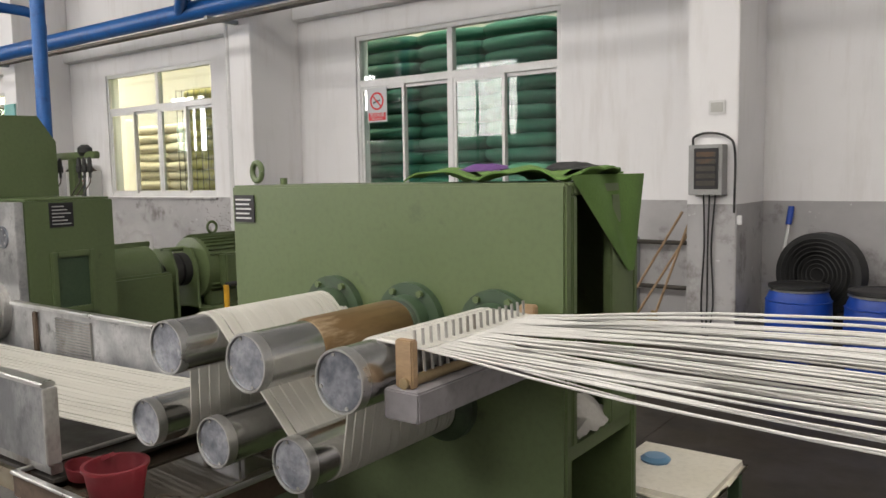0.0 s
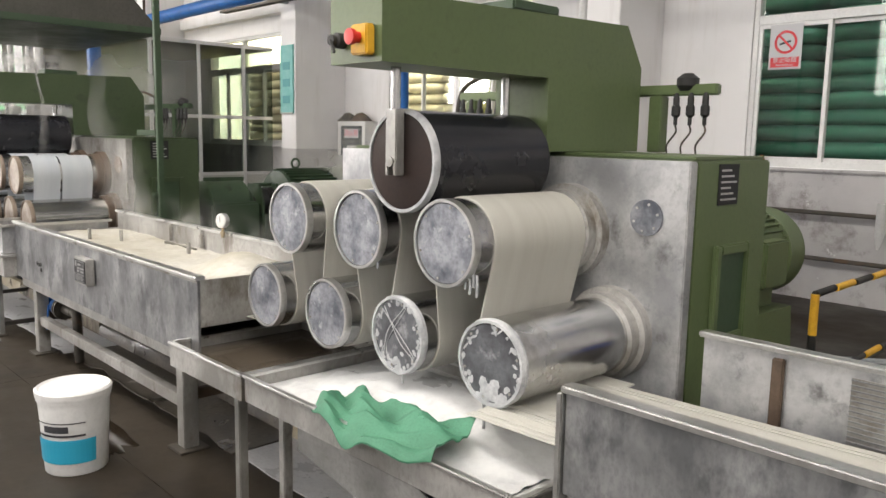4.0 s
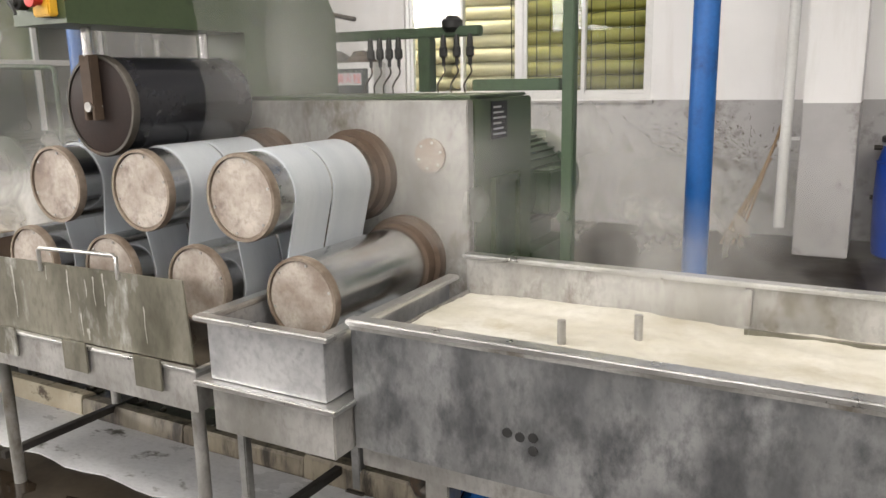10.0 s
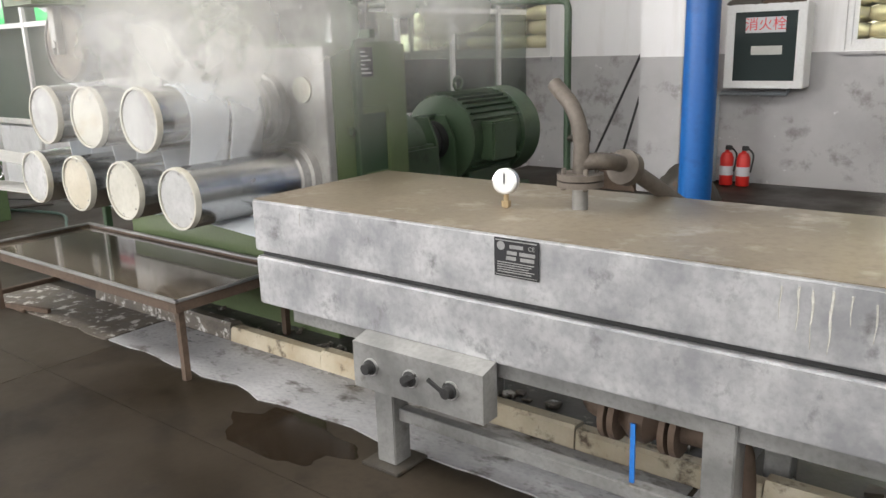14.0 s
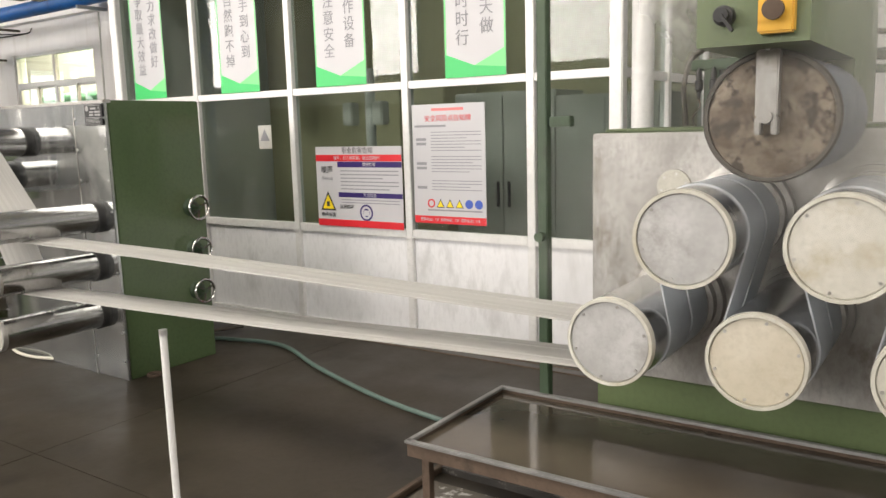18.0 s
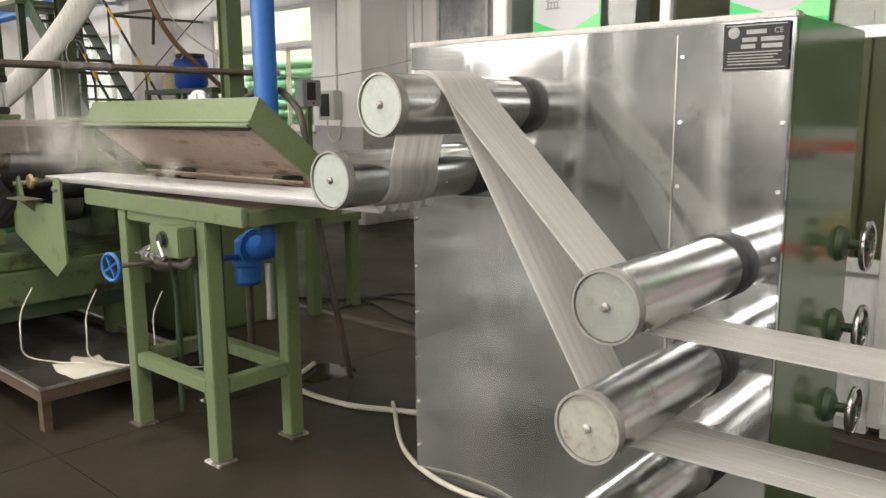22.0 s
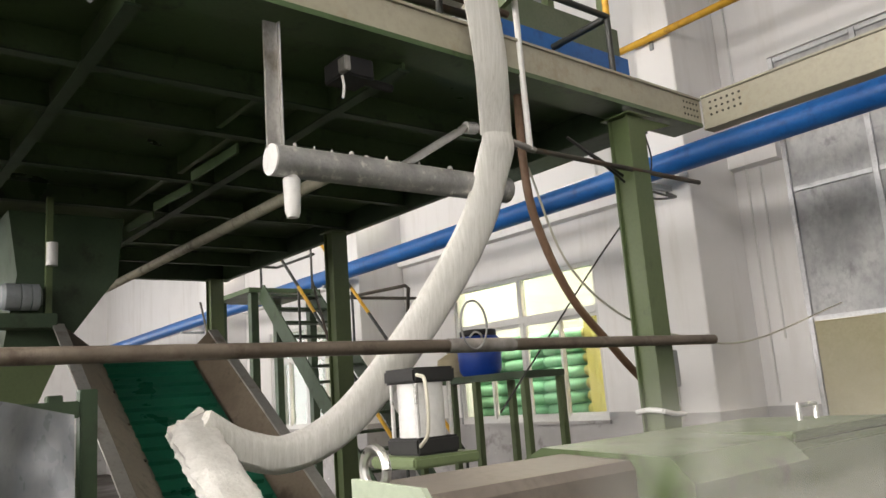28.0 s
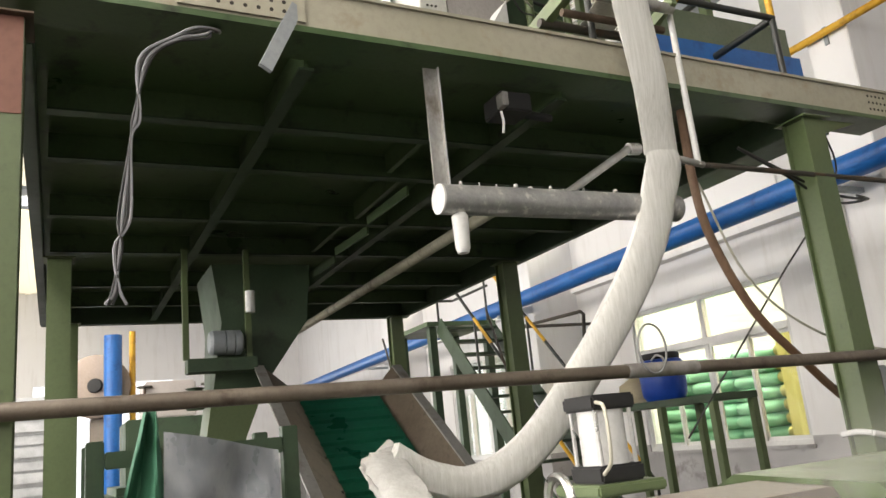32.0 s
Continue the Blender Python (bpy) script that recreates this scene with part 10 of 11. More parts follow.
part("guide_bar", cyl(B(), (BX - 0.12, 2.95, 3.47), (BX - 0.12, 3.66, 3.47), 0.022, 12), DARK_PIPE, tg)
part("clamp", lathe(B(), [(0.0, 0.0), (0.03, 0.0), (0.03, 0.05), (0.02, 0.06), (0.02, 0.10), (0.0, 0.10)], (BX + 0.04, 3.60, 3.56), (0, 0, 1), 14), STEEL_EDGE, tg)
part("drop_rod", cyl(B(), (BX + 0.04, 3.62, 3.56), (BX + 0.04, 3.63, 2.74), 0.016, 12), ALU, tg, "white painted rod")
lr = thing("tow_spreader_tube", (-22.5, 3.1, 2.55), "dusty steel tube hung below the deck edge", "guide tube")
part("tube", cyl(B(), (-22.62, 2.28, 2.53), (-22.62, 3.50, 2.54), 0.062, 28), surface("dusty_steel_tube", (0.30, 0.30, 0.30), (0.46, 0.46, 0.45), 0.4, 0.6, 8, 70, (0.62, 0.61, 0.58), 0.3, 0.55, None, (0.35, 0.65), (0.58, 0.66), 0, 16), lr)
part("end_disc", cyl(B(), (-22.62, 2.272, 2.53), (-22.62, 2.280, 2.53), 0.062, 28), WHITE, lr)
part("hanger", box(B(), -22.645, -22.635, 2.27, 2.335, 2.58, 3.11, 0.002), STEEL_DULL, lr)
part("hanger_edge", box(B(), -22.635, -22.615, 2.327, 2.335, 2.58, 3.11, 0.002), STEEL_EDGE, lr)
part("nipple", lathe(B(), [(0.022, 0.0), (0.030, 0.02), (0.034, 0.15), (0.026, 0.16), (0.024, 0.19)], (-22.62, 2.36, 2.31), (0, 0, 1), 16), WHITE, lr, "small white ribbed fitting")
part("support_rod", cyl(B(), (-22.60, 2.87, 2.57), (-22.56, 3.22, 2.79), 0.018, 12), STEEL_EDGE, lr)
part("joint", lathe(B(), [(0.0, 0.0), (0.028, 0.0), (0.028, 0.06), (0.0, 0.06)], (-22.56, 3.22, 2.79), (0, 1, 0.1), 14), STEEL_EDGE, lr)
part("cross_rod", cyl(B(), (-22.56, 3.26, 2.80), (-22.56, 3.66, 2.745), 0.016, 12), STEEL_DULL, lr)
part("wall_rod", cyl(B(), (-22.56, 3.66, 2.745), (-22.56, 5.05, 2.74), 0.014, 10), DARK_PIPE, lr)
for k in range(14):
    y = 2.5 + 0.085 * k
    q = 0.009 + 0.005 * math.sin(k * 5)
    part("lint_tuft", lathe(B(), [(0.0, 0.0), (q, 0.006), (q * 0.7, 0.018), (0.0, 0.022)], (-22.62 + 0.02 * math.sin(k * 3), y - 0.12, 2.590), (0, 0, 1), 7), FLUFF, lr)


def swag(pts, steps=8, n=18, seed=0.0, fuzz=0.004):
    """A soft band: points (x, y, z, width, thickness), the width lying across the line in the y-z plane."""
    bm = B()
    C = smooth_path([p[:3] for p in pts], steps)
    W = smooth_path([(p[3], p[4], 0) for p in pts], steps)
    rings = []
    for i, c in enumerate(C):
        d = (C[min(i + 1, len(C) - 1)] - C[max(i - 1, 0)]).normalized()
        across = Vector((0, -d.z, d.y)).normalized() if abs(d.x) < 0.8 else Vector((0, 1, 0))
        out = d.cross(across).normalized()
        ring = []
        for k in range(n):
            a = 2 * math.pi * k / n
            r = 1 + 6 * fuzz * noise.noise((c.x * 30 + k * 0.9, c.y * 30 + seed, c.z * 30)) + 0.06 * math.cos(7 * a)
            q = (abs(math.cos(a)) ** 0.6) * (1 if math.cos(a) > 0 else -1)
            ring.append(bm.verts.new(c + across * (W[i].x / 2 * q * r) + out * (W[i].y / 2 * math.sin(a) * r)))
        rings.append(ring)
    for A, C2 in zip(rings, rings[1:]):
        for k in range(n):
            bm.faces.new((A[k], A[(k + 1) % n], C2[(k + 1) % n], C2[k]))
    bm.faces.new(rings[0][::-1])
    bm.faces.new(rings[-1])
    bmesh.ops.recalc_face_normals(bm, faces=bm.faces)
    return bm


tx = thing("hanging_tow", (-22.5, 3.0, 1.5), "white crimped tow band hanging down from the deck", "tow")
part("band_over_bar", swag([(-22.90, 3.27, 3.44, 0.19, 0.02), (-22.66, 3.28, 3.50, 0.20, 0.02), (-22.52, 3.285, 3.552, 0.21, 0.018), (-22.465, 3.285, 3.53, 0.21, 0.018), (-22.46, 3.29, 3.42, 0.21, 0.018), (-22.47, 3.33, 3.10, 0.205, 0.02), (-22.52, 3.375, 2.84, 0.195, 0.025), (-22.535, 3.385, 2.77, 0.19, 0.03)], 6), TOW_HANG, tx)
part("hanging_loop", swag([(-22.535, 3.39, 2.80, 0.18, 0.03), (-22.53, 3.39, 2.73, 0.19, 0.04), (-22.55, 3.37, 2.64, 0.185, 0.05), (-22.58, 3.28, 2.38, 0.175, 0.065), (-22.62, 3.10, 2.09, 0.165, 0.075), (-22.67, 2.845, 1.77, 0.155, 0.08), (-22.70, 2.59, 1.53, 0.145, 0.08), (-22.72, 2.36, 1.435, 0.135, 0.085), (-22.72, 2.16, 1.475, 0.13, 0.085), (-22.72, 2.02, 1.56, 0.125, 0.09)], 8), TOW_HANG, tx)
part("folded_slab", swag([(-22.78, 2.05, 1.49, 0.12, 0.08), (-22.745, 2.0, 1.548, 0.165, 0.075), (-22.60, 1.99, 1.47, 0.175, 0.08), (-22.42, 2.0, 1.34, 0.175, 0.08), (-22.14, 2.0, 1.135, 0.175, 0.08), (-21.97, 2.02, 1.01, 0.17, 0.07), (-21.87, 2.05, 0.93, 0.16, 0.06)], 14, 26, 3.0, 0.03), FLUFF, tx, "thick fluffy folded tow")
solo("brown_hose", tube(B(), [(-22.72, 3.74, 3.10), (-22.70, 3.72, 2.68), (-22.72, 3.80, 2.40), (-22.74, 4.02, 2.05), (-22.78, 4.40, 1.75), (-22.85, 4.80, 1.45), (-22.95, 5.1, 0.9), (-23.0, 5.2, 0.0)], 0.022, 10, 6), surface("brown_rubber_hose", (0.15, 0.085, 0.05), (0.20, 0.12, 0.075), 0.45), "brown rubber hose sagging beside the tow", "hose")
solo("thin_cable", tube(B(), [(-22.73, 3.78, 2.72), (-22.74, 4.0, 2.25), (-22.76, 4.4, 1.98), (-22.75, 4.9, 1.85), (-22.7, 5.6, 1.8), (-22.9, 7.4, 2.1)], 0.006, 6, 6), CABLE_PALE, "thin pale cable beside the brown hose", "cable")
for k in range(2):
    solo("black_cable", tube(B(), [(-22.6, 3.95, 2.87), (-22.62, 4.25 + 0.06 * k, 2.78 - 0.04 * k), (-22.7, 4.7, 2.70 - 0.05 * k), (-22.9, 5.3, 2.76), (-23.1, 5.5, 2.86)], 0.008, 6, 6), CABLE, "black cable sagging under the rod", "cable", "black cables")
solo("black_cable", tube(B(), [(-22.60, 4.62, 3.04), (-22.66, 4.70, 2.75), (-22.75, 4.2, 2.2), (-22.9, 3.6, 1.5)], 0.005, 6, 6), CABLE, "black cable sagging under the rod", "cable", "black cables")
bund = thing("cable_bundle", (-22.5, 1.1, 2.1), "tied bundle of grey cables hanging from the deck edge", "cables")
for k in range(4):
    o = 0.012 * k
    part("strand", tube(B(), [(-22.72, 1.44, 3.16), (-22.58, 1.40 + o, 3.12), (-22.50, 1.38 - o, 3.04 + o), (-22.48, 1.27, 3.0 + o * 0.6), (-22.50, 1.19 - o, 2.93), (-22.50, 1.135 + o * 0.6, 2.72), (-22.50, 1.128, 2.64), (-22.50, 1.09 + o, 2.38), (-22.50, 1.10 - o * 0.6, 2.28), (-22.50, 1.075 + o * 0.5, 2.15), (-22.50, 1.06 + o * (k - 1.5), 2.10)], 0.0055, 6, 6), INK_GREY if k % 2 else CABLE, bund)
solo("hanging_angle_iron", bar(B(), (-22.52, 1.712, 3.23), (-22.50, 1.576, 2.95), 0.02, 0.05), GREY_STEEL, "short angle iron hanging from the girder", "angle iron")
# ---- on the deck ----
HOPPER = surface("dull_stainless_hopper", (0.27, 0.255, 0.25), (0.35, 0.335, 0.33), 0.45, 0.3, 2, 30, (0.30, 0.28, 0.28), 0.04)
hp = thing("hopper_tank", (-23.4, 4.6, 3.36), "tapered steel tank on a green angle frame", "hopper tank")
bm = B()
top = [(-23.08, 4.56), (-23.08, 5.27), (-23.88, 5.27), (-23.88, 4.56)]
low = [(-23.18, 4.57), (-23.18, 5.17), (-23.74, 5.17), (-23.74, 4.57)]
A_ = [bm.verts.new((*p, 5.86)) for p in top]
B_ = [bm.verts.new((*p, 5.19)) for p in low]
for k in range(4):
    bm.faces.new((A_[k], A_[(k + 1) % 4], B_[(k + 1) % 4], B_[k]))
bm.faces.new(B_)
bm.faces.new(A_[::-1])
bmesh.ops.recalc_face_normals(bm, faces=bm.faces)
part("tank", bm, HOPPER, hp)
part("tank_lid", box(B(), -23.90, -23.06, 4.54, 5.29, 5.862, 5.895, 0.004), RUSTY, hp)
for x in (-23.20, -24.40):
    for y in (4.60, 5.17):
        part("leg", box(B(), x - 0.03, x + 0.03, y - 0.03, y + 0.03, 3.302, 5.188, 0.003), GREEN_LIGHT if x > -23.5 else GREEN, hp)
for y in (4.60, 5.17):
    part("rail", box(B(), -24.368, -23.232, y - 0.025, y + 0.025, 5.10, 5.186), GREEN, hp)
for x in (-23.20, -24.40):
    part("rail", box(B(), x - 0.025, x + 0.025, 4.632, 5.138, 5.10, 5.186), GREEN, hp)
part("tray", box(B(), -24.37, -23.23, 4.63, 5.14, 5.12, 5.14), surface("olive_brown_sheet", (0.045, 0.045, 0.026), (0.07, 0.066, 0.04), 0.5), hp, "olive brown tray under the tank")
part("deck_ledge", box(B(), -24.5, -23.05, 4.665, 5.30, 3.24, 3.30), GREEN_DARK, hp)
bp = thing("blue_sheet", (-23.1, 4.9, 3.36), "blue plastic sheet against the deck edge", "sheet")
part("sheet", box(B(), -23.10, -23.09, 4.0, 5.24, 3.302, 3.78, 0.002), BLUE_PIPE, bp)
part("upper_sheet", box(B(), -23.16, -23.15, 4.0, 5.24, 3.70, 4.02, 0.002), surface("olive_sheet", (0.09, 0.12, 0.07), (0.13, 0.15, 0.10), 0.5), bp)
ct = thing("deck_cabinet", (-24.2, 3.4, 3.36), "grey steel cabinet with a stained white door", "cabinet")
part("body", box(B(), -24.75, -24.05, 3.20, 3.66, 3.302, 5.26, 0.008), surface("brown_grey_cabinet", (0.27, 0.25, 0.24), (0.34, 0.32, 0.31), 0.5, 0, 2, 40, (0.5, 0.48, 0.45), 0.04, 0.6, None, (0.3, 0.7), (0.68, 0.7), 0, 14), ct)
part("white_door", box(B(), -24.75, -24.03, 3.00, 3.196, 3.37, 5.20, 0.006), surface("stained_white_door", (0.40, 0.395, 0.37), (0.50, 0.495, 0.47), 0.5, 0, 3, 40, (0.34, 0.27, 0.14), 0.05, 0.6, None, (0.3, 0.7), (0.62, 0.75), 0, 5), ct, "white stained door edge")
for k in range(6):
    part("rivet", cyl(B(), (-24.03, 3.05 + 0.03 * (k % 3), 4.30 + 0.05 * (k // 3)), (-24.025, 3.05 + 0.03 * (k % 3), 4.30 + 0.05 * (k // 3)), 0.008, 8), hole, ct)
gp = thing("valve_manifold", (-24.2, 4.0, 3.36), "green manifold panel with a tangle of thin tubes", "manifold")
part("panel", box(B(), -24.3, -24.15, 3.72, 4.22, 3.302, 5.46, 0.006), GREEN_DARK, gp)
part("side_post", cyl(B(), (-24.05, 3.86, 3.37), (-24.05, 3.86, 5.42), 0.03, 12), GREEN, gp)
part("side_post", cyl(B(), (-24.05, 4.18, 3.37), (-24.05, 4.18, 5.40), 0.03, 12), GREEN, gp)
random.seed(7)
for k in range(11):
    z = 4.45 + 0.085 * k
    part("rung", cyl(B(), (-24.05, 3.87, z), (-24.08, 4.17, z - 0.03), 0.012, 8), BLACK if k % 2 else GREEN, gp)
for k in range(12):
    z, w = 4.40 + 0.07 * k, random.uniform(0.2, 0.42)
    part("air_line", tube(B(), [(-24.02, 3.86, z), (-23.94, 3.70, z + random.uniform(-0.05, 0.12)), (-23.90, 3.86 - w, z + random.uniform(-0.1, 0.25)), (-23.93, 3.55, z + random.uniform(0.1, 0.3)), (-24.035, 3.45 + 0.02 * k, 4.75 + 0.03 * k)], 0.007, 6, 5), CABLE_PALE if k % 3 else CABLE, gp)
solo("white_fabric", draped(0, 1, 0, 1, lambda u, v: (-24.6 + 0.2 * u, 2.62 + 0.42 * v, 3.37 + 1.55 * v * (1 - 0.04 * u) + 0.02 * math.sin(30 * u + 4 * v)), 16, 10), surface("white_sheeting", (0.60, 0.60, 0.60), (0.70, 0.70, 0.70), 0.7), "white fabric leaning against the cabinet", "fabric")
solo("curved_duct", tube(B(), [(-25.6, 0.9, 5.25), (-25.7, 1.9, 5.27), (-25.8, 2.7, 5.0), (-25.9, 3.1, 4.5), (-25.9, 3.3, 3.302)], 0.20, 20, 6), surface("pale_duct", (0.52, 0.53, 0.52), (0.60, 0.60, 0.58), 0.5), "pale grey curved duct on the deck", "duct")
solo("small_motor", box(B(), -22.95, -22.75, 1.36, 1.56, 3.302, 3.55, 0.02), surface("rusty_grey_casting", (0.2, 0.17, 0.15), (0.32, 0.27, 0.24), 0.6, 0.2, 12, 60), "small rusty motor on the deck edge", "motor")
solo("dark_plate", prism(B(), [(1.60, 3.50), (1.84, 3.47), (1.84, 3.49), (1.60, 3.54)], "x", -22.95, -22.70), BLACK, "dark plate lying over the deck edge", "plate")
solo("angle_seat", prism(B(), [(2.62, 3.316), (2.78, 3.316), (2.78, 3.56)], "x", -22.85, -22.72), surface("pale_grey_steel", (0.36, 0.37, 0.36), (0.46, 0.46, 0.45), 0.5), "pale steel angle seat on the deck", "bracket")
pdl = thing("pendant_lamp", (-24.6, 2.23, 5.74), "pendant lamp with a white bulb and shade", "lamp")
part("cord", cyl(B(), (-24.6, 2.23, 5.98), (-24.6, 2.23, roof_z(2.23) - 0.13), 0.012, 8), ALU, pdl)
part("stay", cyl(B(), (-24.6, 2.23, 5.98), (-24.5, 2.36, roof_z(2.36) - 0.12), 0.008, 8), ALU, pdl)
part("shade", lathe(B(), [(0.05, 0.16), (0.06, 0.12), (0.17, 0.0), (0.165, -0.004), (0.055, 0.11), (0.0, 0.12)], (-24.6, 2.23, 5.80), (0, 0, 1), 24), surface("grey_lamp_shade", (0.42, 0.42, 0.42), (0.5, 0.5, 0.5), 0.4), pdl)
part("bulb", lathe(B(), [(0.0, -0.07), (0.06, -0.06), (0.075, 0.0), (0.06, 0.06), (0.04, 0.10)], (-24.6, 2.23, 5.80), (0, 0, 1), 18), plain("milky_bulb", (0.85, 0.87, 0.9), 0.3, 0, 0.5), pdl)
solo("yellow_pipe", cyl(B(), (-24.9, 7.36, 4.97), (-10.0, 7.36, 4.90), 0.036, 14), YELLOW, "yellow gas pipe along the wall piers", "pipe")
for x in (-24.35, -18.6, -12.79):
    solo("pipe_bracket", box(B(), x - 0.02, x + 0.02, 7.40, 7.42 if x > -13 else 7.421, 4.86, 5.04), GREY_STEEL, "grey steel pipe bracket on the pier", "bracket", "pipe brackets")
# ---- conveyor ----
cv = thing("inclined_conveyor", (-24.7, 2.75, 0.0), "steel conveyor with a green cleated belt", "conveyor")
c0, c1 = Vector((-22.95, 0, 0.26)), Vector((-25.50, 0, 2.05))
along = (c1 - c0).normalized()
part("belt", prism(B(), [(c0.x, c0.z), (c1.x, c1.z), (c1.x, c1.z - 0.03), (c0.x, c0.z - 0.03)], "y", 2.40, 3.03), BELT_GREEN, cv)
for k in range(24):
    q = c0.lerp(c1, (k + 0.5) / 24)
    part("cleat", prism(B(), [(q.x, q.z), (q.x - 0.018 * 0.82, q.z + 0.018 * 0.57), (q.x + 0.028 * 0.57 - 0.015, q.z + 0.028 * 0.82 + 0.0103), (q.x + 0.028 * 0.57, q.z + 0.028 * 0.82)], "y", 2.43, 3.0), BELT_GREEN, cv)
SIDE_STEEL = surface("dull_conveyor_steel", (0.34, 0.33, 0.31), (0.46, 0.45, 0.43), 0.35, 0.5, 3, 40, (0.26, 0.23, 0.20), 0.06)
nrm = Vector((-along.z, 0, along.x)) * (-1 if along.x < 0 else 1)
def side_strip(y_lo, lo, y_hi, hi, th):
    """A plate along the incline between two heights over the belt, leaning outwards."""
    bm = B()
    rows = []
    for c in (c0, c1):
        a, b = c + nrm * lo, c + nrm * hi
        rows.append([bm.verts.new(p) for p in ((a.x, y_lo, a.z), (b.x, y_hi, b.z), (b.x, y_hi + th, b.z), (a.x, y_lo + th, a.z))])
    for k in range(4):
        bm.faces.new((rows[0][k], rows[0][(k + 1) % 4], rows[1][(k + 1) % 4], rows[1][k]))
    bm.faces.new(rows[0])
    bm.faces.new(rows[1])
    bmesh.ops.recalc_face_normals(bm, faces=bm.faces)
    return bm
for y, o in ((2.50, -1), (3.04, 1)):
    top_y, hi = y + (0.30 if o < 0 else 0.12) * o, 0.20 if o < 0 else 0.15
    w = part("side_wall", side_strip(y, -0.05, top_y, hi, 0.006 * o), surface("brown_dusty_steel", (0.13, 0.10, 0.07), (0.20, 0.16, 0.12), 0.5, 0.2, 3, 40, (0.08, 0.06, 0.04), 0.1), cv, "brown inner side wall")
    part("outer_skin", side_strip(y + 0.02 * o, -0.20, top_y + 0.012 * o, hi, 0.006 * o), SIDE_STEEL, w, "dull steel outer skin")
    part("top_flange", side_strip(top_y - 0.002 * o, hi + 0.002, top_y - 0.002 * o, hi + 0.015, 0.07 * o), SIDE_STEEL, w)
    for k in range(9):
        q = c0.lerp(c1, (k + 0.5) / 9) + nrm * 0.02
        part("bolt", cyl(B(), (q.x, y + 0.08 * o, q.z), (q.x, y + 0.14 * o, q.z), 0.010, 6), DARK_PIPE, w)
part("head_roll", cyl(B(), (c1.x - 0.02, 2.42, c1.z - 0.05), (c1.x - 0.02, 3.01, c1.z - 0.05), 0.06, 20), DARK_PIPE, cv)
for x, z in ((-25.3, 1.72), (-23.7, 0.60)):
    for y in (2.30, 3.14):
        part("leg", box(B(), x - 0.03, x + 0.03, y - 0.02, y + 0.02, 0.0, z), GREEN_DARK, cv)
hp2 = thing("feed_hopper", (-25.9, 2.1, 1.5), "dark green hopper with a small motor slung under the deck", "hopper")
bm = B()
A_ = [bm.verts.new(p) for p in ((-25.55, 1.90, 2.98), (-25.55, 2.62, 2.98), (-26.2, 2.62, 2.98), (-26.2, 1.90, 2.98))]
M_ = [bm.verts.new(p) for p in ((-25.5, 1.95, 2.55), (-25.5, 2.56, 2.55), (-26.2, 2.56, 2.55), (-26.2, 1.95, 2.55))]
B_ = [bm.verts.new(p) for p in ((-25.6, 1.90, 2.10), (-25.6, 2.25, 2.10), (-26.0, 2.25, 2.10), (-26.0, 1.90, 2.10))]
for U, V in ((A_, M_), (M_, B_)):
    for k in range(4):
        bm.faces.new((U[k], U[(k + 1) % 4], V[(k + 1) % 4], V[k]))
bm.faces.new(A_)
bm.faces.new(B_)
bmesh.ops.recalc_face_normals(bm, faces=bm.faces)
part("bin", bm, GREEN_DARK, hp2)
part("outlet", prism(B(), [(1.84, 1.72), (2.10, 1.72), (2.26, 2.10), (1.90, 2.10)], "x", -25.95, -25.62), GREEN, hp2)
part("bracket", box(B(), -25.52, -25.36, 1.70, 2.16, 2.20, 2.29, 0.004), GREEN_DARK, hp2)
for y in (1.70, 2.12):
    part("hanger", box(B(), -25.46, -25.42, y - 0.02, y + 0.02, 2.29, 3.06, 0.003), GREEN, hp2)
part("motor_body", lathe(B(), [(0.0, 0.0), (0.07, 0.0), (0.085, 0.02), (0.085, 0.10), (0.075, 0.105), (0.085, 0.11), (0.085, 0.16), (0.075, 0.165), (0.085, 0.17), (0.085, 0.21), (0.05, 0.23), (0.0, 0.23)], (-25.44, 1.85, 2.40), (0, 1, 0), 20), GREY_STEEL, hp2)
part("pipe_nipple", cyl(B(), (-25.40, 2.13, 2.60), (-25.40, 2.13, 2.75), 0.035, 14), WHITE, hp2)
part("gear_pot", lathe(B(), [(0.0, 0.0), (0.06, 0.0), (0.07, 0.04), (0.05, 0.14), (0.07, 0.15), (0.0, 0.16)], (-25.75, 1.80, 1.98), (0, 0, 1), 16), GREEN_DARK, hp2)
# Baler below the deck.
bl2 = thing("baling_press_frame", (-23.4, 1.45, 0.0), "dark green baler frame with a cream cabinet corner", "press")
part("cream_cabinet", box(B(), -22.35, -21.98, 1.235, 1.372, 0.0, 1.25, 0.012), CREAM_STEEL, bl2)
part("frame_top", box(B(), -22.3, -22.2, 1.374, 1.60, 1.17, 1.25, 0.006), GREEN_DARK, bl2)
for y in (1.42, 1.555):
    part("leg", box(B(), -22.3, -22.2, y - 0.04, y + 0.04, 0.0, 1.168, 0.004), GREEN_DARK, bl2)
for x in (-23.6, -23.1):
    for y in (1.05, 1.75):
        part("upright", box(B(), x - 0.03, x + 0.03, y - 0.03, y + 0.03, 0.0, 1.72, 0.004), GREEN_DARK, bl2)
part("upper_rail", box(B(), -23.13, -23.07, 1.082, 1.718, 1.62, 1.68, 0.004), GREEN_DARK, bl2)
part("lower_rail", box(B(), -23.13, -23.07, 1.082, 1.718, 1.32, 1.38, 0.004), GREEN_DARK, bl2)
part("drum_body", box(B(), -23.9, -23.2, 1.10, 1.70, 0.3, 1.55, 0.03), GREEN_DARK, bl2)
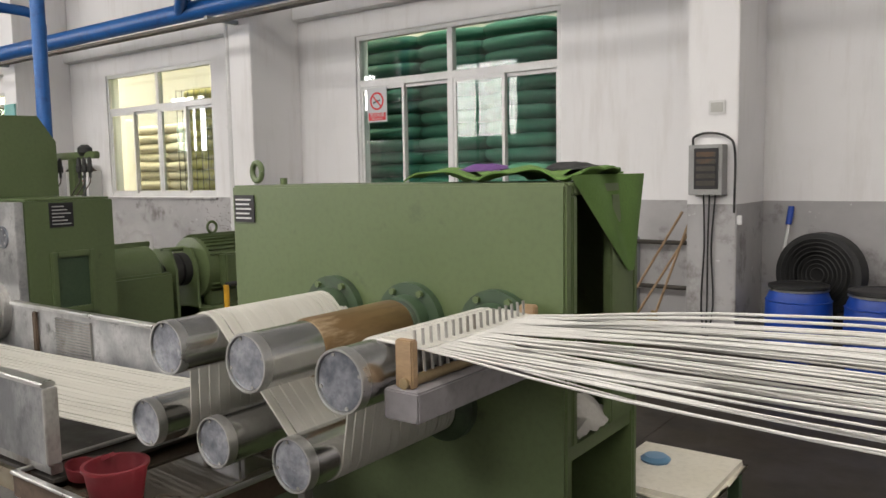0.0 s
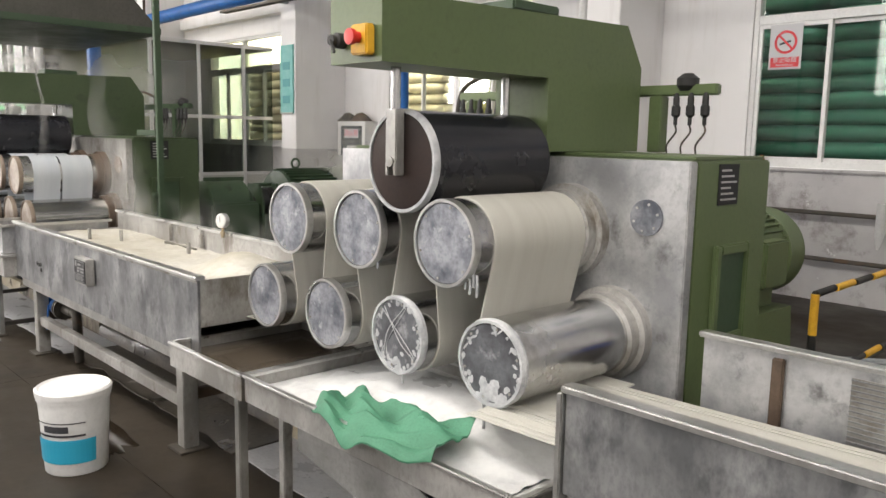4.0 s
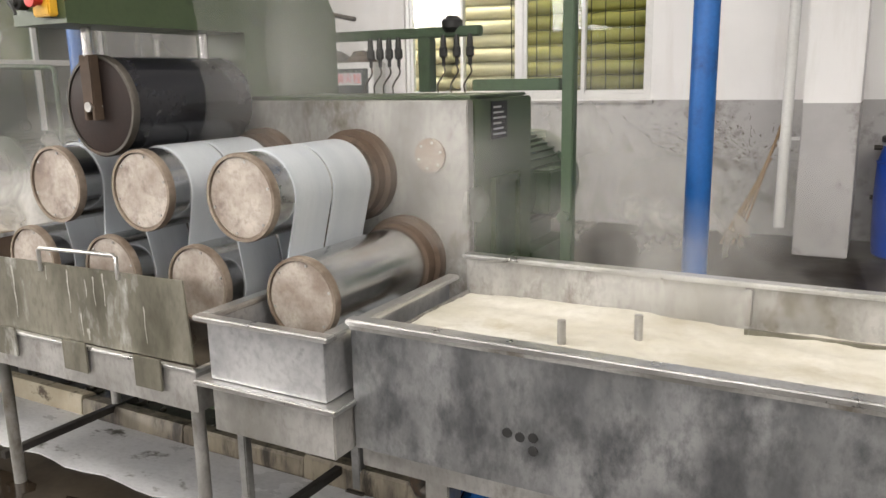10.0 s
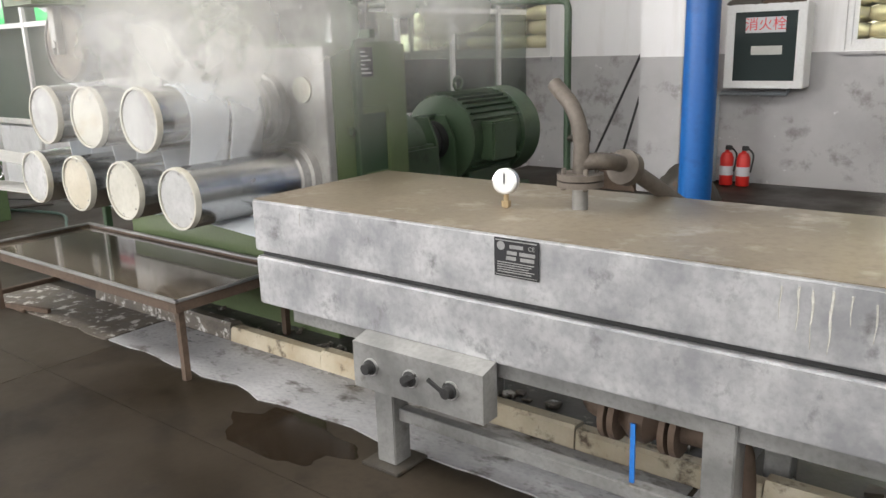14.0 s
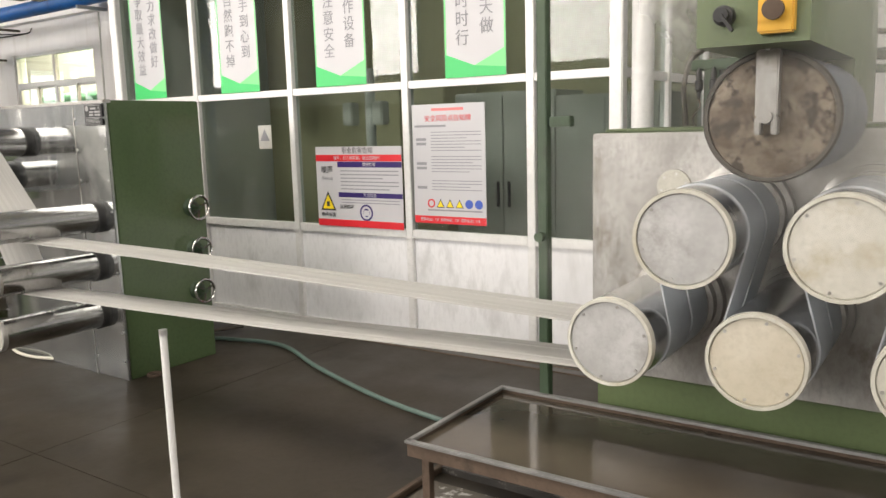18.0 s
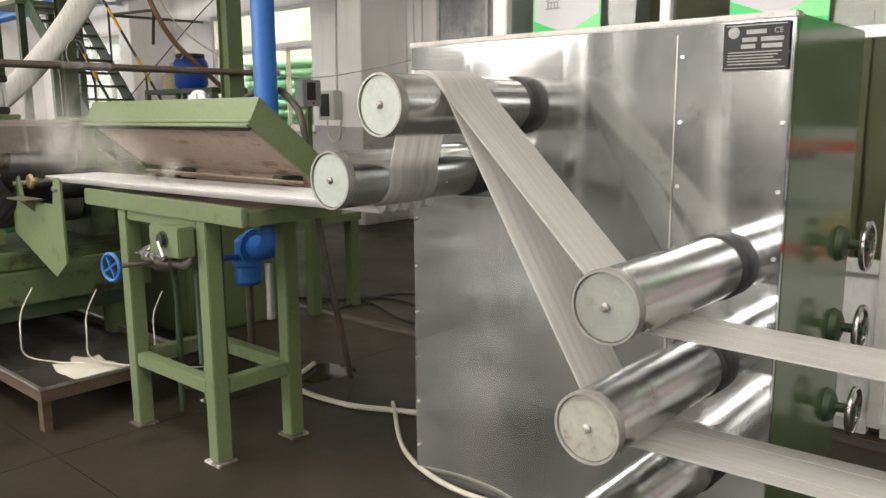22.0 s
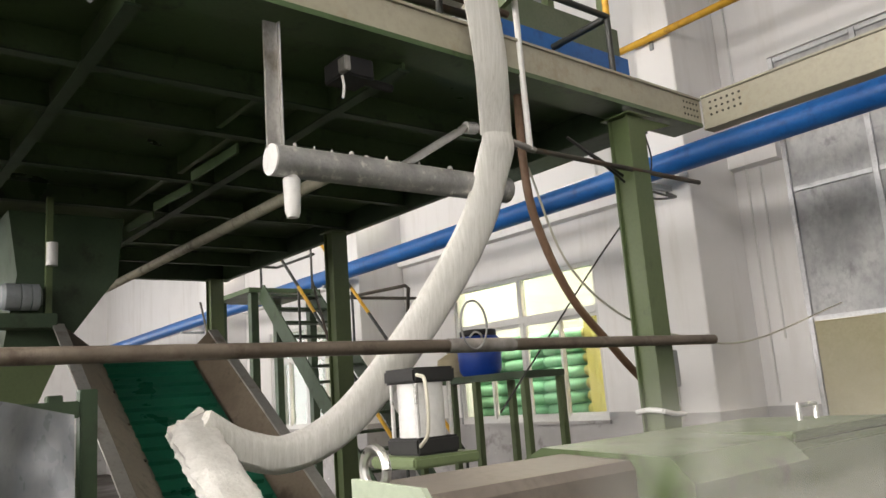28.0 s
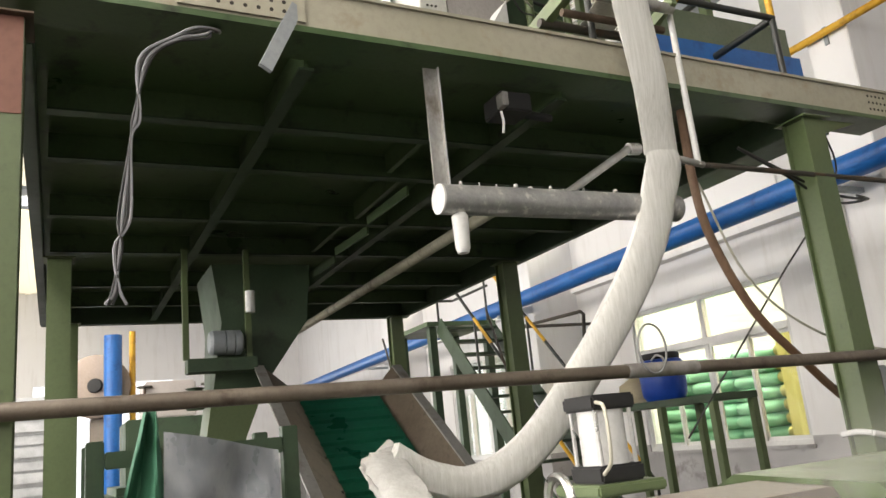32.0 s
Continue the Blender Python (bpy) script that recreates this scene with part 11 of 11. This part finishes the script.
solo("plastic_film", draped(0, 1, 0, 1, lambda u, v: (-22.98 + 0.05 * math.sin(5 * u + 3 * v) + 0.04 * noise.noise((u * 4, v * 4, 1)), 1.27 + 0.42 * u - 0.02 * v, 1.73 - 0.10 * u - (0.62 - 0.1 * u) * v + 0.03 * math.sin(7 * u) * v), 24, 20, 0.002), PLASTIC_FILM, "grey translucent plastic film draped over the frame", "plastic film")
solo("green_cloth", draped(0, 1, 0, 1, lambda u, v: (-22.95 + 0.05 * math.sin(9 * u + 2 * v), 1.20 - 0.11 * v + (0.04 + 0.16 * v) * u, 1.80 - 0.45 * v + 0.02 * u), 14, 16, 0.003), CLOTH_GREEN, "bright green cloth hanging on the frame", "cloth")
# ---- stairs, shelf, bucket ----
st_ = thing("steel_stairs", (-28.3, 5.9, 0.0), "dark green open steel stairs with striped handrails", "stairs")
for y in (5.5, 6.25):
    part("stringer", bar(B(), (-29.35, y, 3.10), (-26.35, y, 0.10), 0.02, 0.22), GREEN_DARK, st_)
for k in range(15):
    s = (k + 0.6) / 15.5
    x, z = -29.35 + 3.0 * s, 3.15 - 3.0 * s
    part("tread", box(B(), x - 0.12, x + 0.12, 5.515, 6.235, z - 0.03, z, 0.003), GREEN_DARK, st_)
for y in (5.5, 6.25):
    h = part("handrail", cyl(B(), (-29.35, y, 4.0), (-26.35, y, 1.0), 0.02, 12), RAIL_DARK, st_)
    for k in range(4):
        s = 0.08 + 0.25 * k
        part("yellow_band", cyl(B(), (-29.35 + 3 * s, y, 4.0 - 3 * s), (-29.35 + 3 * (s + 0.12), y, 4.0 - 3 * (s + 0.12)), 0.0215, 12), YELLOW, h)
    for s in (0.0, 0.33, 0.66, 1.0):
        part("baluster", cyl(B(), (-29.35 + 3 * s, y, 3.15 - 3 * s), (-29.35 + 3 * s, y, 4.0 - 3 * s), 0.016, 10), RAIL_DARK, st_)
ld_ = thing("stair_landing", (-29.9, 5.4, 3.0), "dark green landing with pipe rails at the stair head", "landing", kind="structure")
part("plate", box(B(), -30.6, -29.40, 5.35, 6.4, 3.10, 3.16), DECK, ld_)
for x in (-30.5, -29.5):
    for y in (5.45, 6.3):
        part("leg", box(B(), x - 0.05, x + 0.05, y - 0.05, y + 0.05, 0.0, 3.098), GREEN_DARK, ld_)
for z in (3.65, 4.1):
    part("rail", cyl(B(), (-30.5, 6.32, z), (-29.4, 6.32, z), 0.02, 10), RAIL_DARK, ld_)
    part("rail", cyl(B(), (-30.5, 5.45, z), (-30.5, 6.3, z), 0.02, 10), RAIL_DARK, ld_)
for a, b in (((-26.0, 4.6, 3.0), (-27.6, 5.6, 1.9)), ((-26.0, 4.6, 1.7), (-27.5, 5.2, 2.95)), ((-29.4, 4.7, 2.95), (-27.9, 4.6, 0.4))):
    solo("tie_rod", cyl(B(), a, b, 0.014, 8), DARK_PIPE, "thin dark diagonal brace rod", "brace", "brace rods")
tb2 = thing("high_bench", (-25.6, 5.95, 0.0), "dark green high angle-iron bench", "bench")
part("top", box(B(), -26.42, -24.85, 5.70, 6.20, 1.70, 1.76, 0.004), GREEN_DARK, tb2)
for x in (-26.39, -25.52, -24.89):
    for y in (5.73, 6.17):
        part("leg", box(B(), x - 0.03, x + 0.03, y - 0.03, y + 0.03, 0.0, 1.699, 0.003), GREEN, tb2)
part("stretcher", box(B(), -26.36, -24.92, 6.15, 6.18, 0.5, 0.55), GREEN, tb2)
bk = thing("blue_bucket", (-25.69, 5.95, 1.762), "blue lidded plastic bucket on the high bench", "bucket")
part("bucket_body", lathe(B(), [(0.0, 0.0), (0.17, 0.0), (0.20, 0.05), (0.215, 0.30), (0.19, 0.36), (0.17, 0.37), (0.0, 0.37)], (-25.69, 5.95, 1.762), (0, 0, 1), 32), BLUE_DRUM, bk)
part("cap", lathe(B(), [(0.17, 0.0), (0.175, 0.01), (0.175, 0.05), (0.16, 0.06), (0.0, 0.06)], (-25.69, 5.95, 2.132), (0, 0, 1), 28), BLACK, bk)
part("grip", tube(B(), [(-25.51, 5.84, 2.10), (-25.49, 5.80, 2.14), (-25.53, 5.77, 2.16), (-25.59, 5.76, 2.12)], 0.010, 8, 4), WHITE, bk)
solo("rope_spool", lathe(B(), [(0.0, 0.0), (0.15, 0.0), (0.13, 0.02), (0.16, 0.08), (0.15, 0.18), (0.05, 0.24), (0.05, 0.34), (0.0, 0.34)], (-26.1, 5.95, 1.762), (0, 0, 1), 20), surface("cream_rope", (0.42, 0.36, 0.24), (0.5, 0.44, 0.3), 0.8, 0, 8, 60), "cream rope coil with a green bottle on the bench", "rope")
solo("bent_wall_pipe", tube(B(), [(-28.94, 8.2, 3.0), (-28.94, 6.55, 2.98), (-28.88, 6.5, 2.975), (-27.56, 6.5, 2.93), (-27.5, 6.5, 2.89), (-27.57, 6.5, 2.45)], 0.022, 10), DARK_PIPE, "thin bent dark pipe reaching from the wall", "pipe")
solo("yellow_curtain", draped(0, 1, 0, 1, lambda u, v: (-27.0 + 1.3 * u, 8.98 + 0.02 * math.sin(26 * u) + 0.01 * math.sin(60 * u + 3 * v), 2.55 * v + 0.002), 40, 6, 0.003), surface("pale_yellow_sheeting", (0.60, 0.50, 0.15), (0.70, 0.60, 0.22), 0.7, 0, 3, 60), "pale yellow sheeting hung beside the sacks", "sheeting")
sw = thing("wall_switch_box", (-23.95, 6.4, 1.5), "grey steel switch box with a dark window on a stand", "switch box")
part("case", box(B(), -24.05, -23.90, 6.28, 6.55, 1.53, 1.83, 0.008), GREY_STEEL, sw)
part("window", box(B(), -23.899, -23.893, 6.34, 6.46, 1.60, 1.80), BLACK, sw)
part("knob", cyl(B(), (-23.9, 6.42, 1.565), (-23.88, 6.42, 1.565), 0.014, 10), RED, sw)
part("stand", box(B(), -24.0, -23.95, 6.38, 6.44, 0.0, 1.528), GREEN, sw)
for x, z0, z1 in ((-24.0, 1.3, 5.9), (-23.85, 1.9, 3.6), (-25.9, 3.9, 5.4), (-19.5, 1.4, 5.8)):
    solo("wall_conduit", tube(B(), [(x, 8.235, z0), (x, 8.235, z1)], 0.011, 8), WHITE, "white painted conduit clipped to the wall", "conduit", "wall conduits")
# ---- far end of the hall ----
solo("blue_column_pipe", cyl(B(), (-36.0, 1.87, 0.0), (-36.0, 1.87, 4.15), 0.16, 18), BLUE_PIPE, "thick blue vertical pipe at the far end", "pipe")
solo("yellow_column_pipe", cyl(B(), (-36.5, 2.25, 0.0), (-36.5, 2.25, 4.3), 0.06, 12), YELLOW, "yellow vertical pipe at the far end", "pipe")
wf = thing("round_fan_drum", (-36.6, 1.7, 0.0), "brown round fan drum on a stand", "fan")
part("drum", lathe(B(), [(0.0, 0.0), (0.55, 0.0), (0.60, 0.05), (0.60, 0.35), (0.45, 0.42), (0.20, 0.44), (0.0, 0.44)], (-36.7, 1.66, 3.25), (1, -0.2, 0), 28), surface("brown_fan_case", (0.28, 0.22, 0.18), (0.36, 0.29, 0.24), 0.5, 0.2), wf)
part("hub", lathe(B(), [(0.0, 0.0), (0.14, 0.0), (0.12, 0.06), (0.0, 0.07)], (-36.25, 1.57, 3.25), (1, -0.2, 0), 16), BLACK, wf)
part("pillar", box(B(), -36.9, -36.5, 1.5, 1.8, 0.0, 2.66, 0.01), surface("brown_pillar", (0.26, 0.21, 0.17), (0.33, 0.28, 0.23), 0.6), wf)
for k in range(14):
    solo("stacked_bale", box(B(), -37.4 + 0.02 * (k % 3), -36.0 + 0.03 * (k % 2), 0.05 + 0.02 * (k % 2), 0.98, 0.22 * k if k == 0 else 0.22 * k + 0.002, 0.22 * k + 0.22, 0.05), surface("grey_bale_wrap", (0.40, 0.41, 0.42), (0.52, 0.53, 0.54), 0.6, 0, 5, 60) if k == 0 else bpy.data.materials["grey_bale_wrap"], "grey wrapped bale in the far stack", "bale", "far bale stack")
mz = thing("far_machine", (-34.0, 2.6, 0.0), "dull green machine behind the conveyor", "machine")
part("body", box(B(), -34.8, -33.4, 1.9, 3.4, 0.0, 2.4, 0.03), GREEN_DARK, mz)
part("hood", box(B(), -34.6, -33.6, 2.2, 3.0, 2.402, 3.0, 0.03), surface("pale_pink_hood", (0.42, 0.38, 0.36), (0.5, 0.46, 0.44), 0.5), mz)
for y in (2.2, 3.2):
    part("handwheel_stem", cyl(B(), (-33.6, y, 2.401), (-33.6, y, 2.9), 0.02, 8), DARK_PIPE, mz)
    part("handwheel", lathe(B(), [(0.0, 0.0), (0.12, 0.0), (0.12, 0.03), (0.0, 0.03)], (-33.6, y, 2.9), (0, 0, 1), 16), DARK_PIPE, mz)

# ---- sack stacks in the store ----
def sack_mesh(name, length, depth, height, material, seed):
    """A filled woven sack: a rounded pillow with pinched corners and a slumped top."""
    bm = B()
    nu, nv = 18, 9
    def soft(c, e):
        return math.copysign(abs(c) ** e, c)
    rings = []
    for j in range(nv + 1):
        f = -math.pi / 2 + math.pi * j / nv
        ring = []
        for i in range(nu):
            a = 2 * math.pi * i / nu
            r = soft(math.cos(f), 0.55) if 0 < j < nv else 0.0
            x, y = r * soft(math.cos(a), 0.45), r * soft(math.sin(a), 0.45)
            w = 1 + 0.05 * noise.noise((x * 2 + seed, y * 2, f))
            ring.append(bm.verts.new((x * w * length / 2, y * w * depth / 2, height / 2 + soft(math.sin(f), 0.75) * height / 2 + 0.012 * noise.noise((x * 3 + seed, y * 3, 7)))))
        rings.append(ring)
    for A, C in zip(rings, rings[1:]):
        for i in range(nu):
            bm.faces.new((A[i], A[(i + 1) % nu], C[(i + 1) % nu], C[i]))
    bmesh.ops.remove_doubles(bm, verts=bm.verts, dist=0.004)
    bmesh.ops.recalc_face_normals(bm, faces=bm.faces)
    return finish(name, bm, material, (0, 0, 0), 80)


SACKS = {}
def sack_stack(x0, x1, y, top, material, label, group, length=0.62, row=0.17, base=0.0, only=None):
    n = max(1, round((x1 - x0) / length))
    w = (x1 - x0) / n
    key = (material.name, round(w, 3))
    if key not in SACKS:
        SACKS[key] = [sack_mesh("sack", w * 1.06, 0.9, row * 1.24, material, s * 5.0) for s in range(3)]
    z, k = base, 0
    while z + row <= top + 0.01:
        for i in range(n):
            ob = new("sack", SACKS[key][random.randrange(3)])
            ob.matrix_basis = pose(x0 + w * (i + 0.5) + random.uniform(-0.02, 0.02), y + 0.45 + random.uniform(-0.03, 0.03), z - row * 0.08 + (0.004 if k == 0 else 0), 0, 0, random.choice((0, 180)) + random.uniform(-2, 2))
            tagged(ob, label, "sack", group)
        z += row
        k += 1


SACK_PALE = surface("white_woven_sack", (0.58, 0.57, 0.53), (0.68, 0.67, 0.63), 0.6, 0, 4, 90, None, 0.3, 0.75)
random.seed(11)
sack_stack(-7.4, -2.2, 8.95, 3.4, SACK_GREEN, "dark green woven sack in the store stack", "green sack stack", 1.05)
sack_stack(-10.4, -8.0, 8.95, 3.1, SACK_YELLOW, "yellow woven sack in the netted store stack", "yellow sack stack", 0.8)
sack_stack(-12.5, -10.45, 9.3, 2.65, SACK_WHITE, "cream woven sack in the store stack", "cream sack stack", 1.0)
sack_stack(-17.2, -14.4, 8.95, 2.9, SACK_WHITE, "cream woven sack in the store stack", "cream sack stack", 0.95)
sack_stack(-23.5, -22.48, 9.2, 3.2, SACK_WHITE, "cream woven sack in the strapped store stack", "cream sack stack", 1.0, 0.135, 0.14)
sack_stack(-22.46, -21.75, 9.42, 3.2, SACK_WHITE, "cream woven sack in the strapped store stack", "cream sack stack", 0.7, 0.135, 0.14)
sack_stack(-22.18, -21.3, 8.52, 3.2, SACK_PALE, "white woven sack stacked just behind the door", "white sack stack", 0.88, 0.15, 0.0)
sack_stack(-29.6, -27.25, 9.1, 2.45, SACK_MINT, "mint green woven sack in the store stack", "mint sack stack", 0.8)
sack_stack(-27.23, -26.95, 9.1, 2.45, SACK_YELLOW, "yellow woven sack at the end of the stack", "yellow sack stack", 0.3)
pal = thing("pallet", (-22.3, 9.6, 0.0), "green plastic pallet under the cream sacks", "pallet")
part("deck", box(B(), -23.55, -21.7, 9.15, 10.35, 0.10, 0.135, 0.004), SIGN_GREEN, pal)
for x in (-23.45, -22.6, -21.8):
    part("runner", box(B(), x - 0.06, x + 0.06, 9.16, 10.34, 0.0, 0.098, 0.004), SIGN_GREEN, pal)
NET = plain("black_net_cord", (0.015, 0.015, 0.015), 0.8)
def net(x0, x1, y, z0, z1, label, dx=0.16, dz=0.16, r=0.006):
    bm = B()
    n, m = int((x1 - x0) / dx), int((z1 - z0) / dz)
    for i in range(n + 1):
        x = x0 + (x1 - x0) * i / n
        tube(bm, [(x + 0.02 * noise.noise((x * 3, z0 + (z1 - z0) * k / m, 0)), y + 0.015 * noise.noise((x, k, 2)), z0 + (z1 - z0) * k / m) for k in range(m + 1)], r, 4)
    for k in range(m + 1):
        z = z0 + (z1 - z0) * k / m
        tube(bm, [(x0 + (x1 - x0) * i / n, y + 0.015 * noise.noise((i, z, 2)), z - 0.03 * abs(math.sin(i * 1.3))) for i in range(n + 1)], r, 4)
    solo("cargo_net", bm, NET, label, "net")
net(-10.4, -8.0, 8.90, 0.2, 3.05, "black netting over the yellow sacks")
net(-23.5, -22.48, 9.17, 0.16, 3.2, "dark strapping round the cream sacks", 0.42, 0.27, 0.004)
net(-22.15, -21.3, 8.49, 0.05, 3.2, "green strapping round the white sacks", 0.34, 0.30, 0.004)

# ---- steam: thin torn veils over the hot baths and rolls ----
def steam_mat(name, scale, lo, hi, most):
    """White vapour, dense in the folds of a noise and fading to nothing at the veil's rim."""
    m, nt, ln, bsdf = nodes_of(name)
    out = nt["Material Output"]
    tc = nt.new("ShaderNodeTexCoord")
    geo = nt.new("ShaderNodeNewGeometry")
    warp = nt.new("ShaderNodeTexNoise")
    warp.inputs["Scale"].default_value, warp.inputs["Detail"].default_value = scale * 0.6, 2
    ln.new(geo.outputs["Position"], warp.inputs["Vector"])
    add = nt.new("ShaderNodeMix")
    add.data_type, add.blend_type = "RGBA", "LINEAR_LIGHT"
    add.inputs["Factor"].default_value = 0.25
    ln.new(geo.outputs["Position"], add.inputs["A"])
    ln.new(warp.outputs["Color"], add.inputs["B"])
    f = noise_node(nt, ln, add.outputs["Result"], scale, 5, 0.55, (1, 1, 0.7))
    ln_vec = nt.new("ShaderNodeVectorMath")
    ln_vec.operation = "LENGTH"
    mp = nt.new("ShaderNodeMapping")
    mp.inputs["Location"].default_value = (-1, -1, 0)
    mp.inputs["Scale"].default_value = (2, 2, 0)
    ln.new(tc.outputs["UV"], mp.inputs["Vector"])
    ln.new(mp.outputs[0], ln_vec.inputs[0])
    rim = ramp(nt, ln, ln_vec.outputs["Value"], 0.97, 0.0)
    a = mul(nt, ln, mul(nt, ln, ramp(nt, ln, f, lo, hi), rim), most)
    tr = nt.new("ShaderNodeBsdfTransparent")
    df = nt.new("ShaderNodeBsdfDiffuse")
    df.inputs[0].default_value = (0.93, 0.92, 0.89, 1)
    tl = nt.new("ShaderNodeBsdfTranslucent")
    tl.inputs[0].default_value = (0.93, 0.92, 0.89, 1)
    half = nt.new("ShaderNodeMixShader")
    ln.new(df.outputs[0], half.inputs[1])
    ln.new(tl.outputs[0], half.inputs[2])
    mx = nt.new("ShaderNodeMixShader")
    ln.new(a, mx.inputs[0])
    ln.new(tr.outputs[0], mx.inputs[1])
    ln.new(half.outputs[0], mx.inputs[2])
    ln.new(mx.outputs[0], out.inputs["Surface"])
    return m


STEAM_FOG = steam_mat("broad_steam_fog", 1.3, 0.22, 0.66, 0.66)
STEAM_THIN = steam_mat("thin_steam", 2.4, 0.40, 0.80, 0.55)
STEAM_HAZE = steam_mat("soft_steam_haze", 1.5, 0.32, 0.80, 0.50)
STEAM_SOFT = steam_mat("soft_table_steam", 4.0, 0.38, 0.66, 0.54)
STEAM_PUFF = steam_mat("puffing_steam", 4.2, 0.34, 0.60, 0.92)
STEAM_THICK = steam_mat("billowing_steam", 3.4, 0.40, 0.66, 0.92)


def veil(x, y, z, w, h, turn, material, bow=0.12):
    """An upright sheet of vapour, bowed and rumpled, with its middle at a point."""
    bm = B()
    uv = bm.loops.layers.uv.new("uv")
    nx, nz = 16, 10
    rows = []
    for i in range(nx + 1):
        row = []
        for k in range(nz + 1):
            u, v = i / nx, k / nz
            p = Vector(((u - 0.5) * w, bow * math.sin(math.pi * u) + 0.10 * noise.noise((u * 3 + x, v * 3, y)), (v - 0.5) * h))
            p.rotate(Euler((0, 0, radians(turn))))
            row.append((bm.verts.new(p + Vector((x, y, z))), (u, v)))
        rows.append(row)
    for i in range(nx):
        for k in range(nz):
            q = (rows[i][k], rows[i + 1][k], rows[i + 1][k + 1], rows[i][k + 1])
            face = bm.faces.new([c[0] for c in q])
            for loop, c in zip(face.loops, q):
                loop[uv].uv = c[1]
    return solo("steam", bm, material, "white steam drifting over the hot line", "steam", "steam veils", "stuff")


for x, y, z, w, h, turn, m_ in (
        (-6.2, 2.42, 0.98, 2.4, 0.35, 3, STEAM_THIN), (-7.80, 2.62, 1.12, 0.8, 0.7, 12, STEAM_THIN),
        (-8.0, 5.6, 0.50, 2.2, 0.9, 3, STEAM_THICK), (-7.6, 4.0, 0.35, 1.6, 0.6, -8, STEAM_THIN), (-8.9, 2.72, 1.52, 2.3, 1.2, -4, STEAM_HAZE),
        (-9.3, 3.2, 1.85, 1.6, 0.8, 40, STEAM_HAZE), (-9.85, 2.30, 1.10, 0.7, 0.8, 24, STEAM_THICK),
        (-12.85, 2.20, 1.40, 1.2, 1.1, 44, STEAM_PUFF), (-13.2, 2.20, 1.50, 1.5, 1.3, 40, STEAM_HAZE), (-13.9, 3.40, 2.15, 1.9, 1.3, 42, STEAM_THICK), (-12.6, 3.60, 1.95, 1.5, 1.2, 40, STEAM_PUFF),
        (-14.2, 2.5, 1.1, 1.0, 0.8, 14, STEAM_THIN),
        (-9.76, 2.22, 1.0, 0.6, 0.66, 20, STEAM_PUFF), (-9.74, 2.45, 1.08, 0.6, 0.75, 30, STEAM_PUFF)):
    veil(x, y, z, w, h, turn, m_)
for x, y, z, w, h, turn, m_ in ((-20.65, 2.12, 1.36, 1.0, 0.62, 4, STEAM_SOFT), (-20.12, 2.10, 1.26, 1.1, 0.34, 2, STEAM_SOFT), (-19.75, 2.11, 1.22, 0.9, 0.22, -2, STEAM_SOFT), (-20.35, 2.13, 1.33, 1.2, 0.42, 0, STEAM_SOFT)):
    veil(x, y, z, w, h, turn, m_, 0.02)
for x, y, z, w, h, turn, m_ in (
        (-13.4, 3.0, 2.2, 1.9, 1.4, 40, STEAM_HAZE),
        (-8.9, 2.3, 1.75, 2.2, 1.3, -6, STEAM_HAZE), (-7.3, 2.4, 0.98, 1.4, 0.5, 4, STEAM_THIN),
        (-12.6, 2.18, 1.40, 1.4, 1.2, 45, STEAM_FOG), (-13.0, 2.18, 1.50, 1.4, 1.3, 42, STEAM_FOG), (-12.25, 2.35, 1.50, 1.4, 1.2, 40, STEAM_FOG), (-13.0, 3.35, 2.15, 1.9, 1.3, 45, STEAM_THICK), (-12.2, 3.4, 1.7, 1.3, 1.2, 40, STEAM_FOG),
        (-7.9, 6.4, 0.55, 3.2, 1.3, 0, STEAM_FOG), (-9.0, 2.55, 1.35, 1.5, 1.1, 48, STEAM_FOG), (-9.4, 3.4, 1.9, 1.8, 1.3, 52, STEAM_FOG), (-8.3, 5.0, 1.05, 2.0, 1.5, 35, STEAM_FOG)):
    veil(x, y, z, w, h, turn, m_)
